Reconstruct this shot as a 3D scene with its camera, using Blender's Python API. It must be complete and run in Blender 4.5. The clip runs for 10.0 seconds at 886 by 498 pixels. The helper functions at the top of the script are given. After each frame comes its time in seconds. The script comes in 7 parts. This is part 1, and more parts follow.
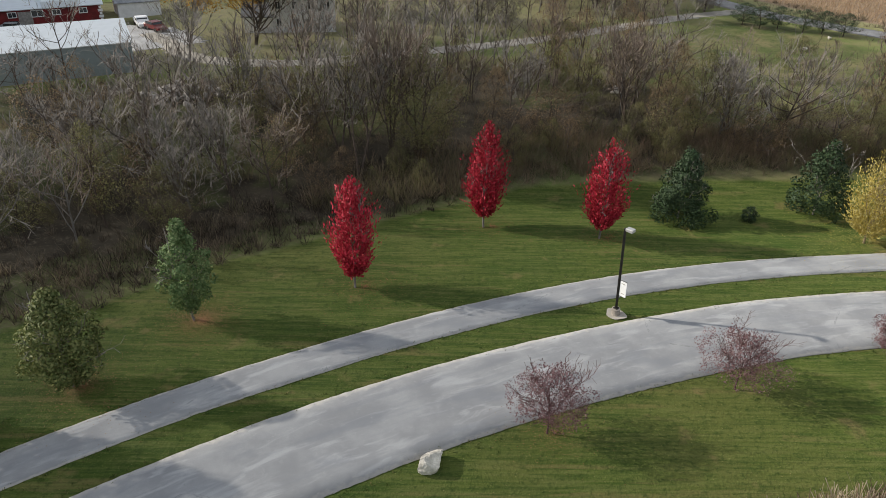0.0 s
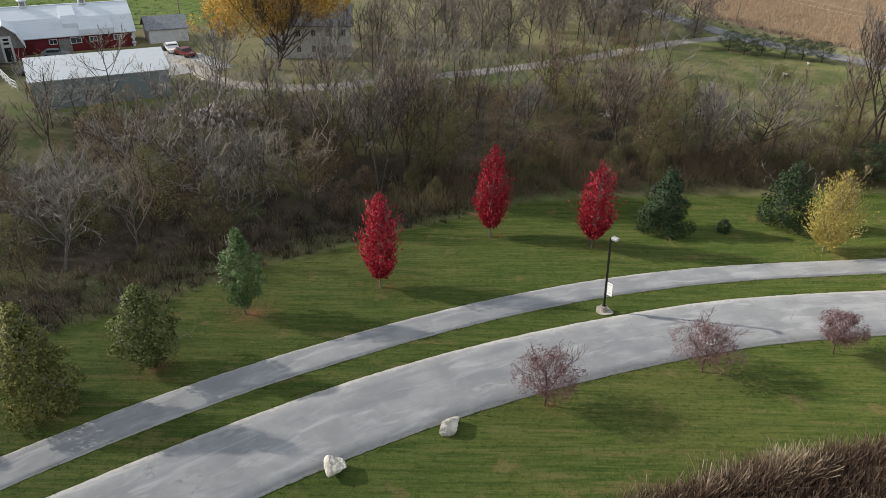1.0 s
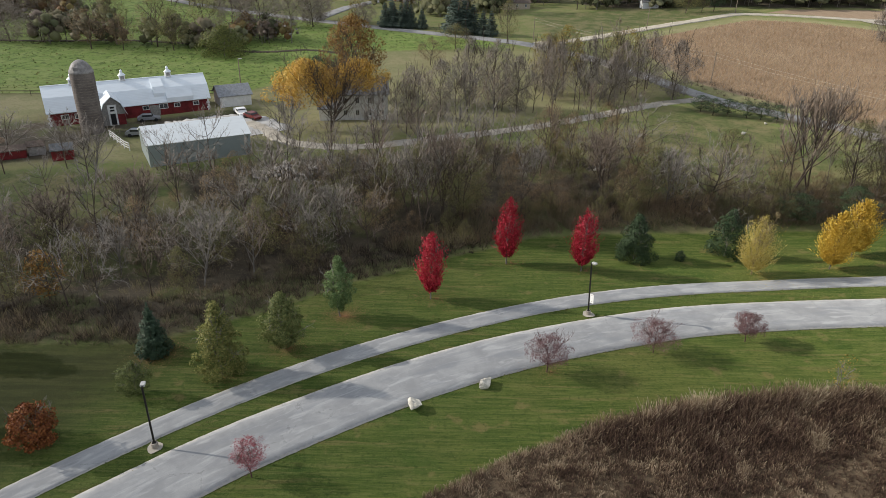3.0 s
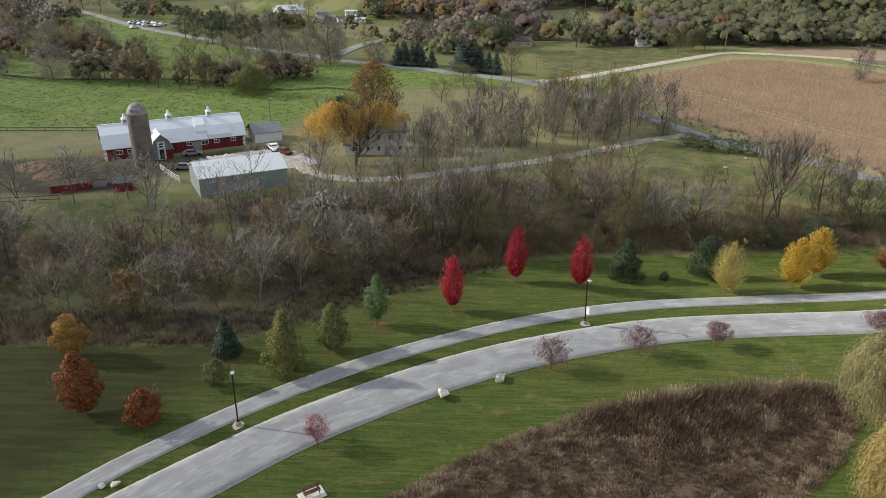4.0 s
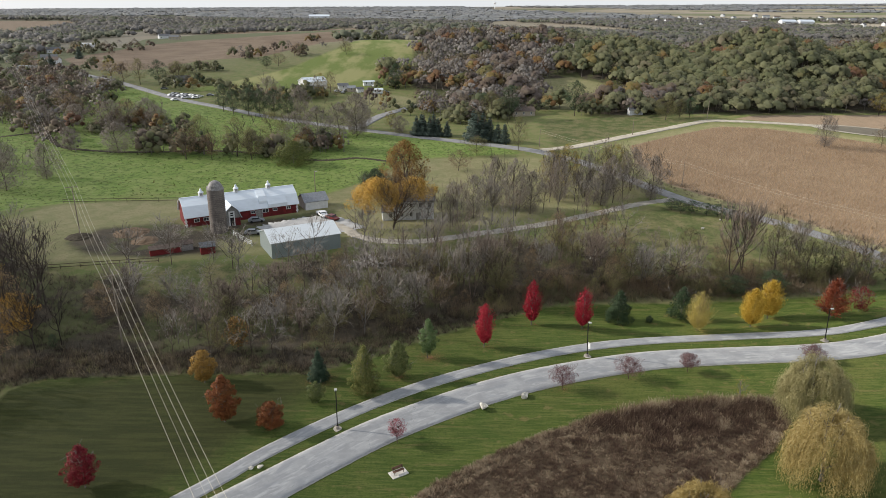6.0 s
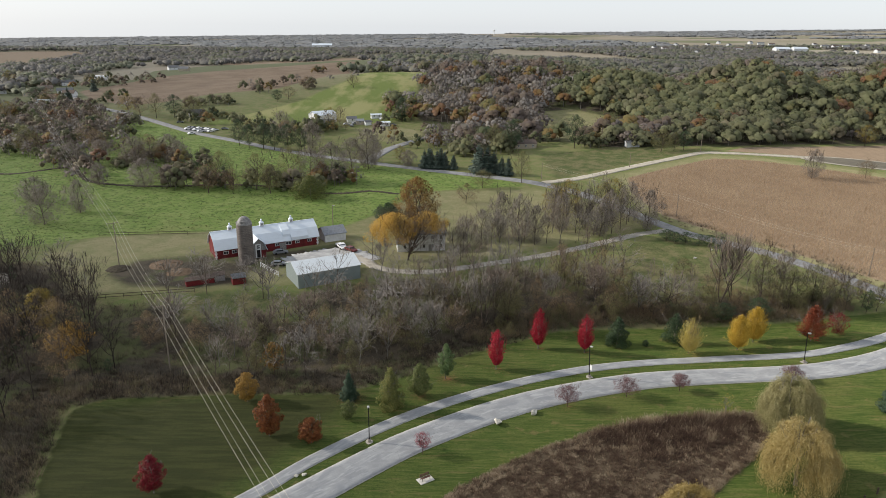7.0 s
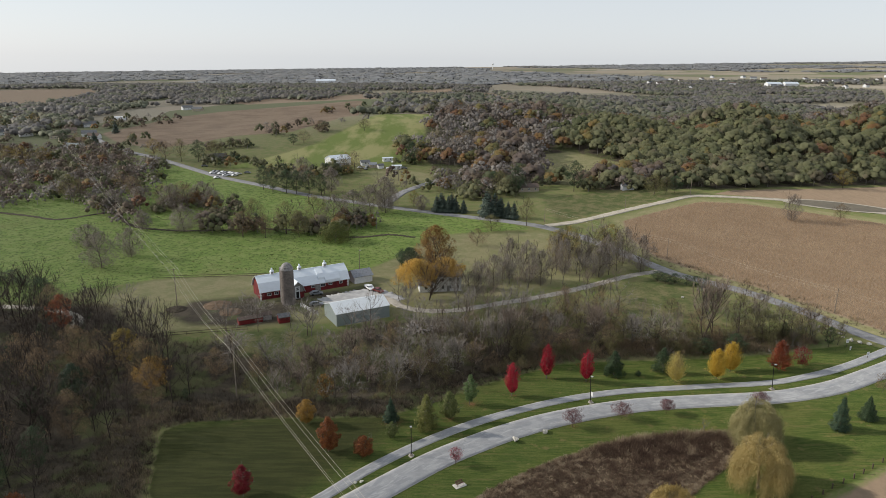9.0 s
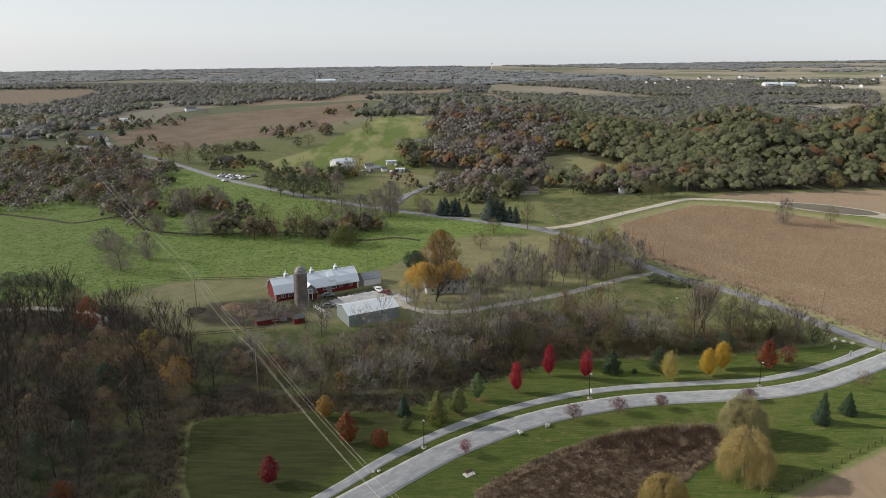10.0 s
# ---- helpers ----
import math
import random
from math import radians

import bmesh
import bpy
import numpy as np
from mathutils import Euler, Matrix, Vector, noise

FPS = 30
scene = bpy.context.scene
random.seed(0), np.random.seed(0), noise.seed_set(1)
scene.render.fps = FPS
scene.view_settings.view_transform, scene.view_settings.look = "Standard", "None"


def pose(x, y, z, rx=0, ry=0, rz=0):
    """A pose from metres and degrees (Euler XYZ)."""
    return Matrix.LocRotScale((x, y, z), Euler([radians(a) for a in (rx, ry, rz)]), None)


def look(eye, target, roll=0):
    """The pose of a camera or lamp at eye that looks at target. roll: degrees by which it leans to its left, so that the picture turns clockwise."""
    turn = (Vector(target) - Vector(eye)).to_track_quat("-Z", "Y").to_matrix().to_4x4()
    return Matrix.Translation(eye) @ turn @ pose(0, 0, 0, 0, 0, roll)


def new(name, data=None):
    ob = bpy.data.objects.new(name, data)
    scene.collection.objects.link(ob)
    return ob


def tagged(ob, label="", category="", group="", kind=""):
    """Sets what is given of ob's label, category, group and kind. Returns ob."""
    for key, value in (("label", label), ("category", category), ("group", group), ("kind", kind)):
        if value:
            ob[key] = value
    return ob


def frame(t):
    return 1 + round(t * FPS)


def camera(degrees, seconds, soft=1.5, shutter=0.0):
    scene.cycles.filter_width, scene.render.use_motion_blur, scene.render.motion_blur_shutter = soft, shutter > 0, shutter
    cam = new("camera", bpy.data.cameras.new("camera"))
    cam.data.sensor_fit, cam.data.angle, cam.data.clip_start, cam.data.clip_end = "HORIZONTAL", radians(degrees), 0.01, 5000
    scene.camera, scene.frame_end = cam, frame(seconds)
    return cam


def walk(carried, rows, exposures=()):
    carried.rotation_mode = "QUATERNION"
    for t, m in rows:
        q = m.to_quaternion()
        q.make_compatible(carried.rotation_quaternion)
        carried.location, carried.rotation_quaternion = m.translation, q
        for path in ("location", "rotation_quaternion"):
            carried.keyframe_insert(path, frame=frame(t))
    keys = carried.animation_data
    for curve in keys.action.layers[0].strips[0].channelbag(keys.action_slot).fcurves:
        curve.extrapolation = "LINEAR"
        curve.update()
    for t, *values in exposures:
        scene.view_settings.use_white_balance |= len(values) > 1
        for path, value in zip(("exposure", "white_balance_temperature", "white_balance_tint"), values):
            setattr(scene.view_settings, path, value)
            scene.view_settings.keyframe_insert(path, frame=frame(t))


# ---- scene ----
cam = camera(66.4, 10.0, 0.6)
PATH = [
    (0, (-13.522, -39.453, 28.434), (-13.479, -37.728, 27.421), 1.7),
    (0.5, (-14.09, -43.244, 30.279), (-14.049, -41.508, 29.287), 1.7),
    (1, (-14.775, -47.051, 32.194), (-14.735, -45.308, 31.214), 1.8),
    (1.5, (-15.378, -50.975, 34.234), (-15.343, -49.225, 33.268), 1.7),
    (2, (-16.19, -55.61, 36.491), (-16.157, -53.849, 35.542), 1.7),
    (2.5, (-17.36, -62.287, 39.658), (-17.331, -60.512, 38.738), 1.6),
    (4, (-21.509, -83.883, 49.138), (-21.489, -82.06, 48.316), 1.6),
    (4.5, (-23.148, -91.055, 52.399), (-23.129, -89.217, 51.611), 1.5),
    (5, (-24.764, -97.846, 55.477), (-24.747, -95.994, 54.722), 1.3),
    (5.5, (-26.311, -104.523, 58.48), (-26.296, -102.658, 57.758), 1.2),
    (7, (-31.24, -124.377, 68.25), (-31.229, -122.477, 67.627), 0.8),
    (7.5, (-32.755, -130.551, 71.333), (-32.744, -128.64, 70.742), 0.8),
    (8, (-34.181, -136.768, 74.435), (-34.171, -134.848, 73.874), 0.8),
    (8.5, (-35.932, -143.29, 77.648), (-35.921, -141.364, 77.111), 0.7),
    (9, (-37.461, -149.359, 80.722), (-37.449, -147.434, 80.181), 0.6),
    (9.5, (-39.091, -155.622, 83.731), (-39.077, -153.697, 83.187), 0.6),
    (10, (-40.148, -159.698, 85.68), (-40.132, -157.774, 85.134), 0.6),
]
walk(cam, [(t, look(eye, target, roll)) for t, eye, target, roll in PATH], [(0.0, 0.88), (5.5, 0.99), (7.5, 0.86), (10.0, 0.69)])

# ---- world, sun, exposure ----
SUN_TO = Vector((-0.885, 0.15, 0.45)).normalized()
world = bpy.data.worlds.new("sky")
scene.world = world
world.use_nodes = True
wn = world.node_tree
sky = wn.nodes.new("ShaderNodeTexSky")
sky.sky_type = "NISHITA"
sky.sun_disc = False
sky.sun_elevation = math.asin(SUN_TO.z)
sky.sun_rotation = math.atan2(SUN_TO.x, SUN_TO.y)
sky.altitude = 200
sky.air_density = 1.0
sky.dust_density = 0.7
sky.ozone_density = 1.0
# a thin white veil of cloud over the clear sky
grey = wn.nodes.new("ShaderNodeRGBToBW")
veil = wn.nodes.new("ShaderNodeMix")
veil.data_type = "RGBA"
tone = wn.nodes.new("ShaderNodeMix")
tone.data_type, tone.blend_type = "RGBA", "MULTIPLY"
tone.inputs[0].default_value = 1.0
tone.inputs[7].default_value = (0.95, 1.0, 1.07, 1)
veil.inputs[0].default_value = 0.85
wn.links.new(sky.outputs[0], grey.inputs[0])
soft = wn.nodes.new("ShaderNodeMath")
soft.operation = "POWER"
soft.inputs[1].default_value = 0.15
gain = wn.nodes.new("ShaderNodeMath")
gain.operation = "MULTIPLY"
gain.inputs[1].default_value = 4.1
wn.links.new(grey.outputs[0], soft.inputs[0])
wn.links.new(soft.outputs[0], gain.inputs[0])
wn.links.new(gain.outputs[0], tone.inputs[6])
wn.links.new(sky.outputs[0], veil.inputs[6])
wn.links.new(tone.outputs[2], veil.inputs[7])
wn.links.new(veil.outputs[2], wn.nodes["Background"].inputs[0])
wn.nodes["Background"].inputs[1].default_value = 0.087
sun_data = bpy.data.lights.new("sun", "SUN")
sun_data.energy = 2.6
sun_data.angle = radians(1.0)
sun_data.color = (1.0, 0.93, 0.82)
sun = new("sun", sun_data)
sun.matrix_world = look(SUN_TO * 100, (0, 0, 0))

# ---- materials ----
class Nodes:
    """Short hand for one node material."""

    def __init__(self, name, rough=0.8, spec=0.3, metal=0.0):
        self.m = bpy.data.materials.new(name)
        self.m.use_nodes = True
        self.t = self.m.node_tree
        self.b = self.t.nodes["Principled BSDF"]
        self.b.inputs["Roughness"].default_value = rough
        self.b.inputs["Metallic"].default_value = metal
        self.b.inputs["Specular IOR Level"].default_value = spec

    def put(self, socket, value):
        if hasattr(value, "is_output"):
            self.t.links.new(value, socket)
        elif isinstance(value, (tuple, list)) and len(value) == 3 and socket.type == "RGBA":
            socket.default_value = (*value, 1)
        else:
            socket.default_value = value

    def node(self, kind, **kw):
        return self.t.nodes.new("ShaderNode" + kind)

    def where(self, obj=False):
        return self.node("TexCoord").outputs["Object"] if obj else self.node("NewGeometry").outputs["Position"]

    def stretch(self, vec, s):
        n = self.node("Mapping")
        n.inputs["Scale"].default_value = s
        self.put(n.inputs["Vector"], vec)
        return n.outputs[0]

    def noise(self, vec, scale, detail=4, rough=0.6, dist=0.0):
        n = self.node("TexNoise")
        self.put(n.inputs["Vector"], vec)
        n.inputs["Scale"].default_value = scale
        n.inputs["Detail"].default_value = detail
        n.inputs["Roughness"].default_value = rough
        n.inputs["Distortion"].default_value = dist
        return n.outputs["Fac"]

    def cells(self, vec, scale, out="Distance"):
        n = self.node("TexVoronoi")
        self.put(n.inputs["Vector"], vec)
        n.inputs["Scale"].default_value = scale
        return n.outputs[out]

    def math(self, op, a, b=0.0, c=0.0):
        n = self.node("Math")
        n.operation = op
        for i, v in enumerate((a, b, c)):
            self.put(n.inputs[i], v)
        return n.outputs[0]

    def rng(self, v, a, b, lo=0.0, hi=1.0, smooth=True):
        n = self.node("MapRange")
        n.interpolation_type = "SMOOTHSTEP" if smooth else "LINEAR"
        for i, x in enumerate((v, a, b, lo, hi)):
            self.put(n.inputs[i], x)
        return n.outputs[0]

    def mix(self, fac, a, b, mode="MIX"):
        n = self.node("Mix")
        n.data_type, n.blend_type = "RGBA", mode
        self.put(n.inputs[0], fac)
        self.put(n.inputs[6], a)
        self.put(n.inputs[7], b)
        return n.outputs[2]

    def ramp(self, fac, stops):
        n = self.node("ValToRGB")
        e = n.color_ramp.elements
        while len(e) < len(stops):
            e.new(0.5)
        for k, (p, c) in zip(e, stops):
            k.position, k.color = p, (*c, 1)
        self.put(n.inputs[0], fac)
        return n.outputs[0]

    def attr(self, name):
        n = self.node("Attribute")
        n.attribute_name = name
        return n.outputs["Fac"]

    def island(self):
        return self.node("NewGeometry").outputs["Random Per Island"]

    def each(self):
        return self.node("ObjectInfo").outputs["Random"]

    def bump(self, h, strength=0.4, dist=0.05):
        n = self.node("Bump")
        n.inputs["Strength"].default_value = strength
        n.inputs["Distance"].default_value = dist
        self.put(n.inputs["Height"], h)
        self.t.links.new(n.outputs[0], self.b.inputs["Normal"])

    def done(self, color, rough=None):
        self.put(self.b.inputs["Base Color"], color)
        if rough is not None:
            self.put(self.b.inputs["Roughness"], rough)
        return self.m


def plain(name, color, rough=0.7, metal=0.0, vary=0.25, scale=3.0, spec=0.3):
    """A colour with grain and broad stains."""
    n = Nodes(name, rough, spec, metal)
    p = n.where(True)
    a, b = n.noise(p, scale), n.noise(p, scale * 9, 3)
    c = n.mix(n.rng(a, 0.3, 0.7), tuple(v * (1 - vary) for v in color), tuple(min(1, v * (1 + vary * 0.6)) for v in color))
    c = n.mix(n.rng(b, 0.35, 0.75, 0, vary), c, tuple(v * 0.5 for v in color))
    n.bump(b, 0.15, 0.02)
    return n.done(c)


def leafy(name, stops, rough=0.6, trans=0.25):
    """Leaves: each leaf takes its own place on the ramp; some light passes through."""
    n = Nodes(name, rough, 0.25)
    f = n.math("ADD", n.math("MULTIPLY", n.island(), 0.75), n.math("MULTIPLY", n.each(), 0.25))
    c = n.ramp(f, stops)
    tr = n.node("BsdfTranslucent")
    n.put(tr.inputs[0], c)
    mixs = n.node("MixShader")
    mixs.inputs[0].default_value = trans
    out = n.t.nodes["Material Output"]
    n.t.links.new(n.b.outputs[0], mixs.inputs[1])
    n.t.links.new(tr.outputs[0], mixs.inputs[2])
    n.t.links.new(mixs.outputs[0], out.inputs[0])
    return n.done(c)


def tinted_leaf(name, stops, rough=0.65, trans=0.35):
    """Leaves of woods in one mesh: the tree's own tint picks the colour, each clump shifts it a little."""
    n = Nodes(name, rough, 0.2)
    c = n.ramp(n.attr("tint"), stops)
    k = n.island()
    c = n.mix(n.rng(k, 0, 1, 0.0, 0.25, False), c, (0.6, 0.56, 0.45), "MULTIPLY")
    c = n.mix(n.rng(k, 0.6, 1, 0.0, 0.15, False), c, (0.22, 0.19, 0.10))
    tr = n.node("BsdfTranslucent")
    n.put(tr.inputs[0], c)
    blend = n.node("MixShader")
    blend.inputs[0].default_value = trans
    n.t.links.new(n.b.outputs[0], blend.inputs[1])
    n.t.links.new(tr.outputs[0], blend.inputs[2])
    n.t.links.new(blend.outputs[0], n.t.nodes["Material Output"].inputs[0])
    return n.done(c)


def make_ground():
    n = Nodes("ground", 0.95, 0.15)
    n.b.inputs["Diffuse Roughness"].default_value = 1.0
    p = n.where()
    big, mid, fine, tuft = n.noise(p, 0.035, 5), n.noise(p, 0.22, 5), n.noise(p, 1.6, 4), n.noise(p, 7.0, 3)
    edge = n.math("SUBTRACT", n.noise(p, 0.5, 4), 0.5)

    def zone(base, name, color, wide=1.2, ragged=2.5):
        d = n.math("ADD", n.attr(name), n.math("MULTIPLY", edge, ragged))
        return n.mix(n.rng(d, -wide, wide), base, color)

    # far country: a patchwork of stubble, hay and woodland floor
    patch = n.cells(p, 0.0042, "Color")
    far = n.ramp(n.math("MULTIPLY", patch, 1.0), [(0.2, (0.13, 0.14, 0.075)), (0.4, (0.27, 0.23, 0.175)), (0.7, (0.19, 0.175, 0.125)), (0.95, (0.34, 0.3, 0.245))])
    meadow = n.mix(n.rng(mid, 0.35, 0.65), (0.125, 0.16, 0.048), (0.185, 0.18, 0.078))
    meadow = n.mix(n.rng(fine, 0.45, 0.7, 0, 0.6), meadow, (0.2, 0.17, 0.09))
    col = n.mix(n.attr("far"), meadow, far)
    wood = n.mix(n.rng(mid, 0.35, 0.65), (0.044, 0.037, 0.027), (0.082, 0.068, 0.048))
    wood = n.mix(n.rng(n.noise(p, 0.06, 4), 0.48, 0.56, 0, 0.75), wood, (0.095, 0.112, 0.04))
    wood = n.mix(n.rng(fine, 0.5, 0.7, 0, 0.5), wood, (0.075, 0.058, 0.042))
    wood = n.mix(n.rng(n.noise(p, 3.5, 4), 0.54, 0.66, 0, 0.7), wood, (0.14, 0.118, 0.088))
    col = zone(col, "wood", wood, 3.0, 5.0)
    tan = n.mix(n.rng(mid, 0.35, 0.65), (0.265, 0.24, 0.13), (0.205, 0.205, 0.095))
    tan = n.mix(n.rng(fine, 0.5, 0.7, 0, 0.45), tan, (0.11, 0.125, 0.045))
    tan = n.mix(n.rng(tuft, 0.5, 0.8, 0, 0.4), tan, (0.22, 0.18, 0.11))
    col = zone(col, "tan", tan, 2.5, 6.0)
    past = n.mix(n.rng(mid, 0.35, 0.7), (0.15, 0.22, 0.05), (0.21, 0.26, 0.078))
    past = n.mix(n.rng(n.noise(p, 0.55, 5, 0.75), 0.5, 0.62, 0, 0.75), past, (0.05, 0.08, 0.018))
    past = n.mix(n.rng(big, 0.55, 0.75, 0, 0.6), past, (0.2, 0.2, 0.075))
    col = zone(col, "pasture", past, 1.5, 4.0)
    rough_grass = n.mix(n.rng(mid, 0.35, 0.65), (0.078, 0.1, 0.032), (0.16, 0.145, 0.07))
    rough_grass = n.mix(n.rng(fine, 0.5, 0.68, 0, 0.6), rough_grass, (0.04, 0.055, 0.018))
    col = zone(col, "opening", rough_grass, 3.0, 6.0)
    hill = n.mix(n.rng(n.noise(n.stretch(p, (1, 0.35, 1)), 0.06, 5), 0.42, 0.62), (0.15, 0.19, 0.05), (0.29, 0.28, 0.12))
    col = zone(col, "hill", hill, 3.0, 6.0)
    dirt = n.mix(n.rng(n.noise(n.stretch(p, (1, 0.3, 1)), 0.5, 5), 0.35, 0.65), (0.27, 0.2, 0.137), (0.235, 0.175, 0.12))
    dirt = n.mix(n.rng(tuft, 0.5, 0.75, 0, 0.5), dirt, (0.3, 0.225, 0.15))
    col = zone(col, "crop", dirt, 0.8, 1.5)
    rows = n.noise(n.stretch(p, (0.02, 0.35, 1)), 1.0, 4)
    stub = n.mix(n.rng(rows, 0.4, 0.62), (0.165, 0.118, 0.082), (0.225, 0.162, 0.112))
    stub = n.mix(n.rng(big, 0.42, 0.6, 0, 0.6), stub, (0.25, 0.19, 0.13))
    stub = n.mix(n.rng(mid, 0.55, 0.7, 0, 0.4), stub, (0.13, 0.092, 0.066))
    col = zone(col, "stubble", stub, 2.0, 5.0)
    # mown lawn: mowing swaths, worn pale spots, clover-dark spots
    turn = n.node("Mapping")
    n.put(turn.inputs["Vector"], p)
    turn.inputs["Rotation"].default_value = (0, 0, radians(-24))
    turn.inputs["Scale"].default_value = (0.11, 1.0, 1)
    swath = n.noise(turn.outputs[0], 0.9, 4, 0.6)
    lawn = n.mix(n.rng(mid, 0.3, 0.7), (0.044, 0.075, 0.0145), (0.073, 0.102, 0.022))
    turn2 = n.node("Mapping")
    n.put(turn2.inputs["Vector"], p)
    turn2.inputs["Rotation"].default_value = (0, 0, radians(-20))
    turn2.inputs["Scale"].default_value = (0.22, 2.4, 1)
    streak = n.noise(turn2.outputs[0], 1.0, 5, 0.65)
    lawn = n.mix(n.rng(swath, 0.42, 0.6, 0, 0.7), lawn, (0.094, 0.122, 0.032))
    lawn = n.mix(n.rng(streak, 0.48, 0.64, 0, 0.6), lawn, (0.112, 0.125, 0.045))
    lawn = n.mix(n.rng(streak, 0.36, 0.5, 0.6, 0), lawn, (0.03, 0.062, 0.013))
    lawn = n.mix(n.rng(n.noise(turn2.outputs[0], 0.35, 4), 0.56, 0.66, 0, 0.55), lawn, (0.17, 0.135, 0.066))
    lawn = n.mix(n.rng(big, 0.5, 0.66, 0, 0.5), lawn, (0.12, 0.118, 0.042))
    lawn = n.mix(n.rng(n.noise(p, 0.13, 4), 0.56, 0.7, 0, 0.6), lawn, (0.045, 0.085, 0.016))
    lawn = n.mix(n.rng(n.noise(p, 0.33, 3), 0.6, 0.7, 0, 0.6), lawn, (0.19, 0.145, 0.075))
    lawn = n.mix(n.rng(fine, 0.5, 0.66, 0, 0.45), lawn, (0.03, 0.055, 0.012))
    lawn = n.mix(n.rng(tuft, 0.5, 0.66, 0, 0.35), lawn, (0.13, 0.16, 0.05))
    turn3 = n.node("Mapping")
    n.put(turn3.inputs["Vector"], p)
    turn3.inputs["Rotation"].default_value = (0, 0, radians(-27))
    turn3.inputs["Scale"].default_value = (0.35, 5.5, 1)
    blade = n.noise(turn3.outputs[0], 1.0, 4, 0.7)
    lawn = n.mix(n.rng(blade, 0.5, 0.66, 0, 0.5), lawn, (0.125, 0.14, 0.05))
    lawn = n.mix(n.rng(blade, 0.34, 0.48, 0.5, 0), lawn, (0.03, 0.058, 0.012))
    lawn = n.mix(n.rng(n.noise(p, 3.2, 4, 0.7), 0.52, 0.66, 0, 0.35), lawn, (0.024, 0.042, 0.01))
    lawn = n.mix(n.rng(n.noise(p, 9.0, 2, 0.8), 0.66, 0.72, 0, 0.7), lawn, (0.3, 0.26, 0.13))
    lawn = n.mix(1.0, lawn, (0.98, 0.98, 0.82), "MULTIPLY")
    # olive turf on the left, darkened in its colour to stand for shade
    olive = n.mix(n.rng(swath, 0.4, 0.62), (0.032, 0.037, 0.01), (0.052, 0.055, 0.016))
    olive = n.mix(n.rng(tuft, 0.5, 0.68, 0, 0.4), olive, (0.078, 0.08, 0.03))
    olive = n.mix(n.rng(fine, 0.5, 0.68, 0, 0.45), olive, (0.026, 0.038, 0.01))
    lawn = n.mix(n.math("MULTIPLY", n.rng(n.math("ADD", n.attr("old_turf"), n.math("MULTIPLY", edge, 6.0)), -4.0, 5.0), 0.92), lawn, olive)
    col = zone(col, "lawn", lawn, 0.5, 1.6)
    marsh = n.mix(n.rng(mid, 0.3, 0.7), (0.07, 0.05, 0.032), (0.12, 0.09, 0.06))
    marsh = n.mix(n.rng(tuft, 0.45, 0.7, 0, 0.6), marsh, (0.19, 0.15, 0.1))
    col = zone(col, "marsh", marsh, 0.5, 1.2)
    n.bump(n.math("ADD", n.math("MULTIPLY", fine, 0.7), n.math("MULTIPLY", tuft, 0.7)), 0.7, 0.16)
    return n.done(col)


def make_asphalt():
    n = Nodes("worn_asphalt", 0.62, 0.45)
    n.b.inputs["Diffuse Roughness"].default_value = 0.7
    p = n.where()
    along = n.attr("across")
    a, b, c = n.noise(p, 0.35, 5), n.noise(p, 2.2, 5), n.noise(p, 26, 3)
    col = n.mix(n.rng(a, 0.35, 0.65), (0.245, 0.25, 0.258), (0.325, 0.33, 0.335))
    uv = n.node("UVMap").outputs[0]
    streak = n.noise(n.stretch(uv, (0.07, 1.6, 1)), 1.0, 5)
    smear = n.noise(n.stretch(uv, (0.16, 0.62, 1)), 1.0, 5, 0.6, 0.6)
    pale = n.noise(n.stretch(uv, (0.22, 0.9, 1)), 1.3, 4, 0.55, 0.8)
    col = n.mix(n.rng(pale, 0.5, 0.68, 0, 0.7), col, (0.42, 0.427, 0.435))
    col = n.mix(n.rng(smear, 0.5, 0.68, 0, 0.6), col, (0.2, 0.212, 0.232))
    col = n.mix(n.rng(streak, 0.5, 0.7, 0, 0.3), col, (0.215, 0.226, 0.25))
    col = n.mix(n.rng(b, 0.6, 0.75, 0, 0.25), col, (0.46, 0.46, 0.455))
    col = n.mix(n.rng(c, 0.4, 0.7, 0, 0.3), col, (0.2, 0.205, 0.215))
    ed = n.math("ADD", n.math("ABSOLUTE", along), n.math("MULTIPLY", n.math("SUBTRACT", b, 0.5), 0.25))
    col = n.mix(n.rng(ed, 0.88, 1.0, 0, 0.6), col, (0.5, 0.47, 0.42))
    crack = n.node("TexVoronoi")
    crack.feature = "DISTANCE_TO_EDGE"
    crack.inputs["Scale"].default_value = 0.11
    n.put(crack.inputs["Vector"], n.stretch(p, (1, 1, 0)))
    wander = n.math("ADD", crack.outputs["Distance"], n.math("MULTIPLY", n.math("SUBTRACT", b, 0.5), 0.05))
    gap = n.math("MULTIPLY", n.rng(n.math("ABSOLUTE", wander), 0.0, 0.004, 1, 0), n.rng(a, 0.5, 0.56))
    col = n.mix(n.math("MULTIPLY", gap, 0.4), col, (0.07, 0.07, 0.075))
    n.bump(n.math("ADD", c, b), 0.3, 0.01)
    return n.done(col)


def make_gravel(name="gravel", light=(0.42, 0.39, 0.34)):
    n = Nodes(name, 0.95, 0.2)
    p = n.where()
    a, c = n.noise(p, 0.4, 5), n.noise(p, 14, 3)
    col = n.mix(n.rng(a, 0.35, 0.65), tuple(v * 0.72 for v in light), light)
    col = n.mix(n.rng(c, 0.4, 0.7, 0, 0.45), col, tuple(v * 0.5 for v in light))
    n.bump(c, 0.4, 0.03)
    return n.done(col)


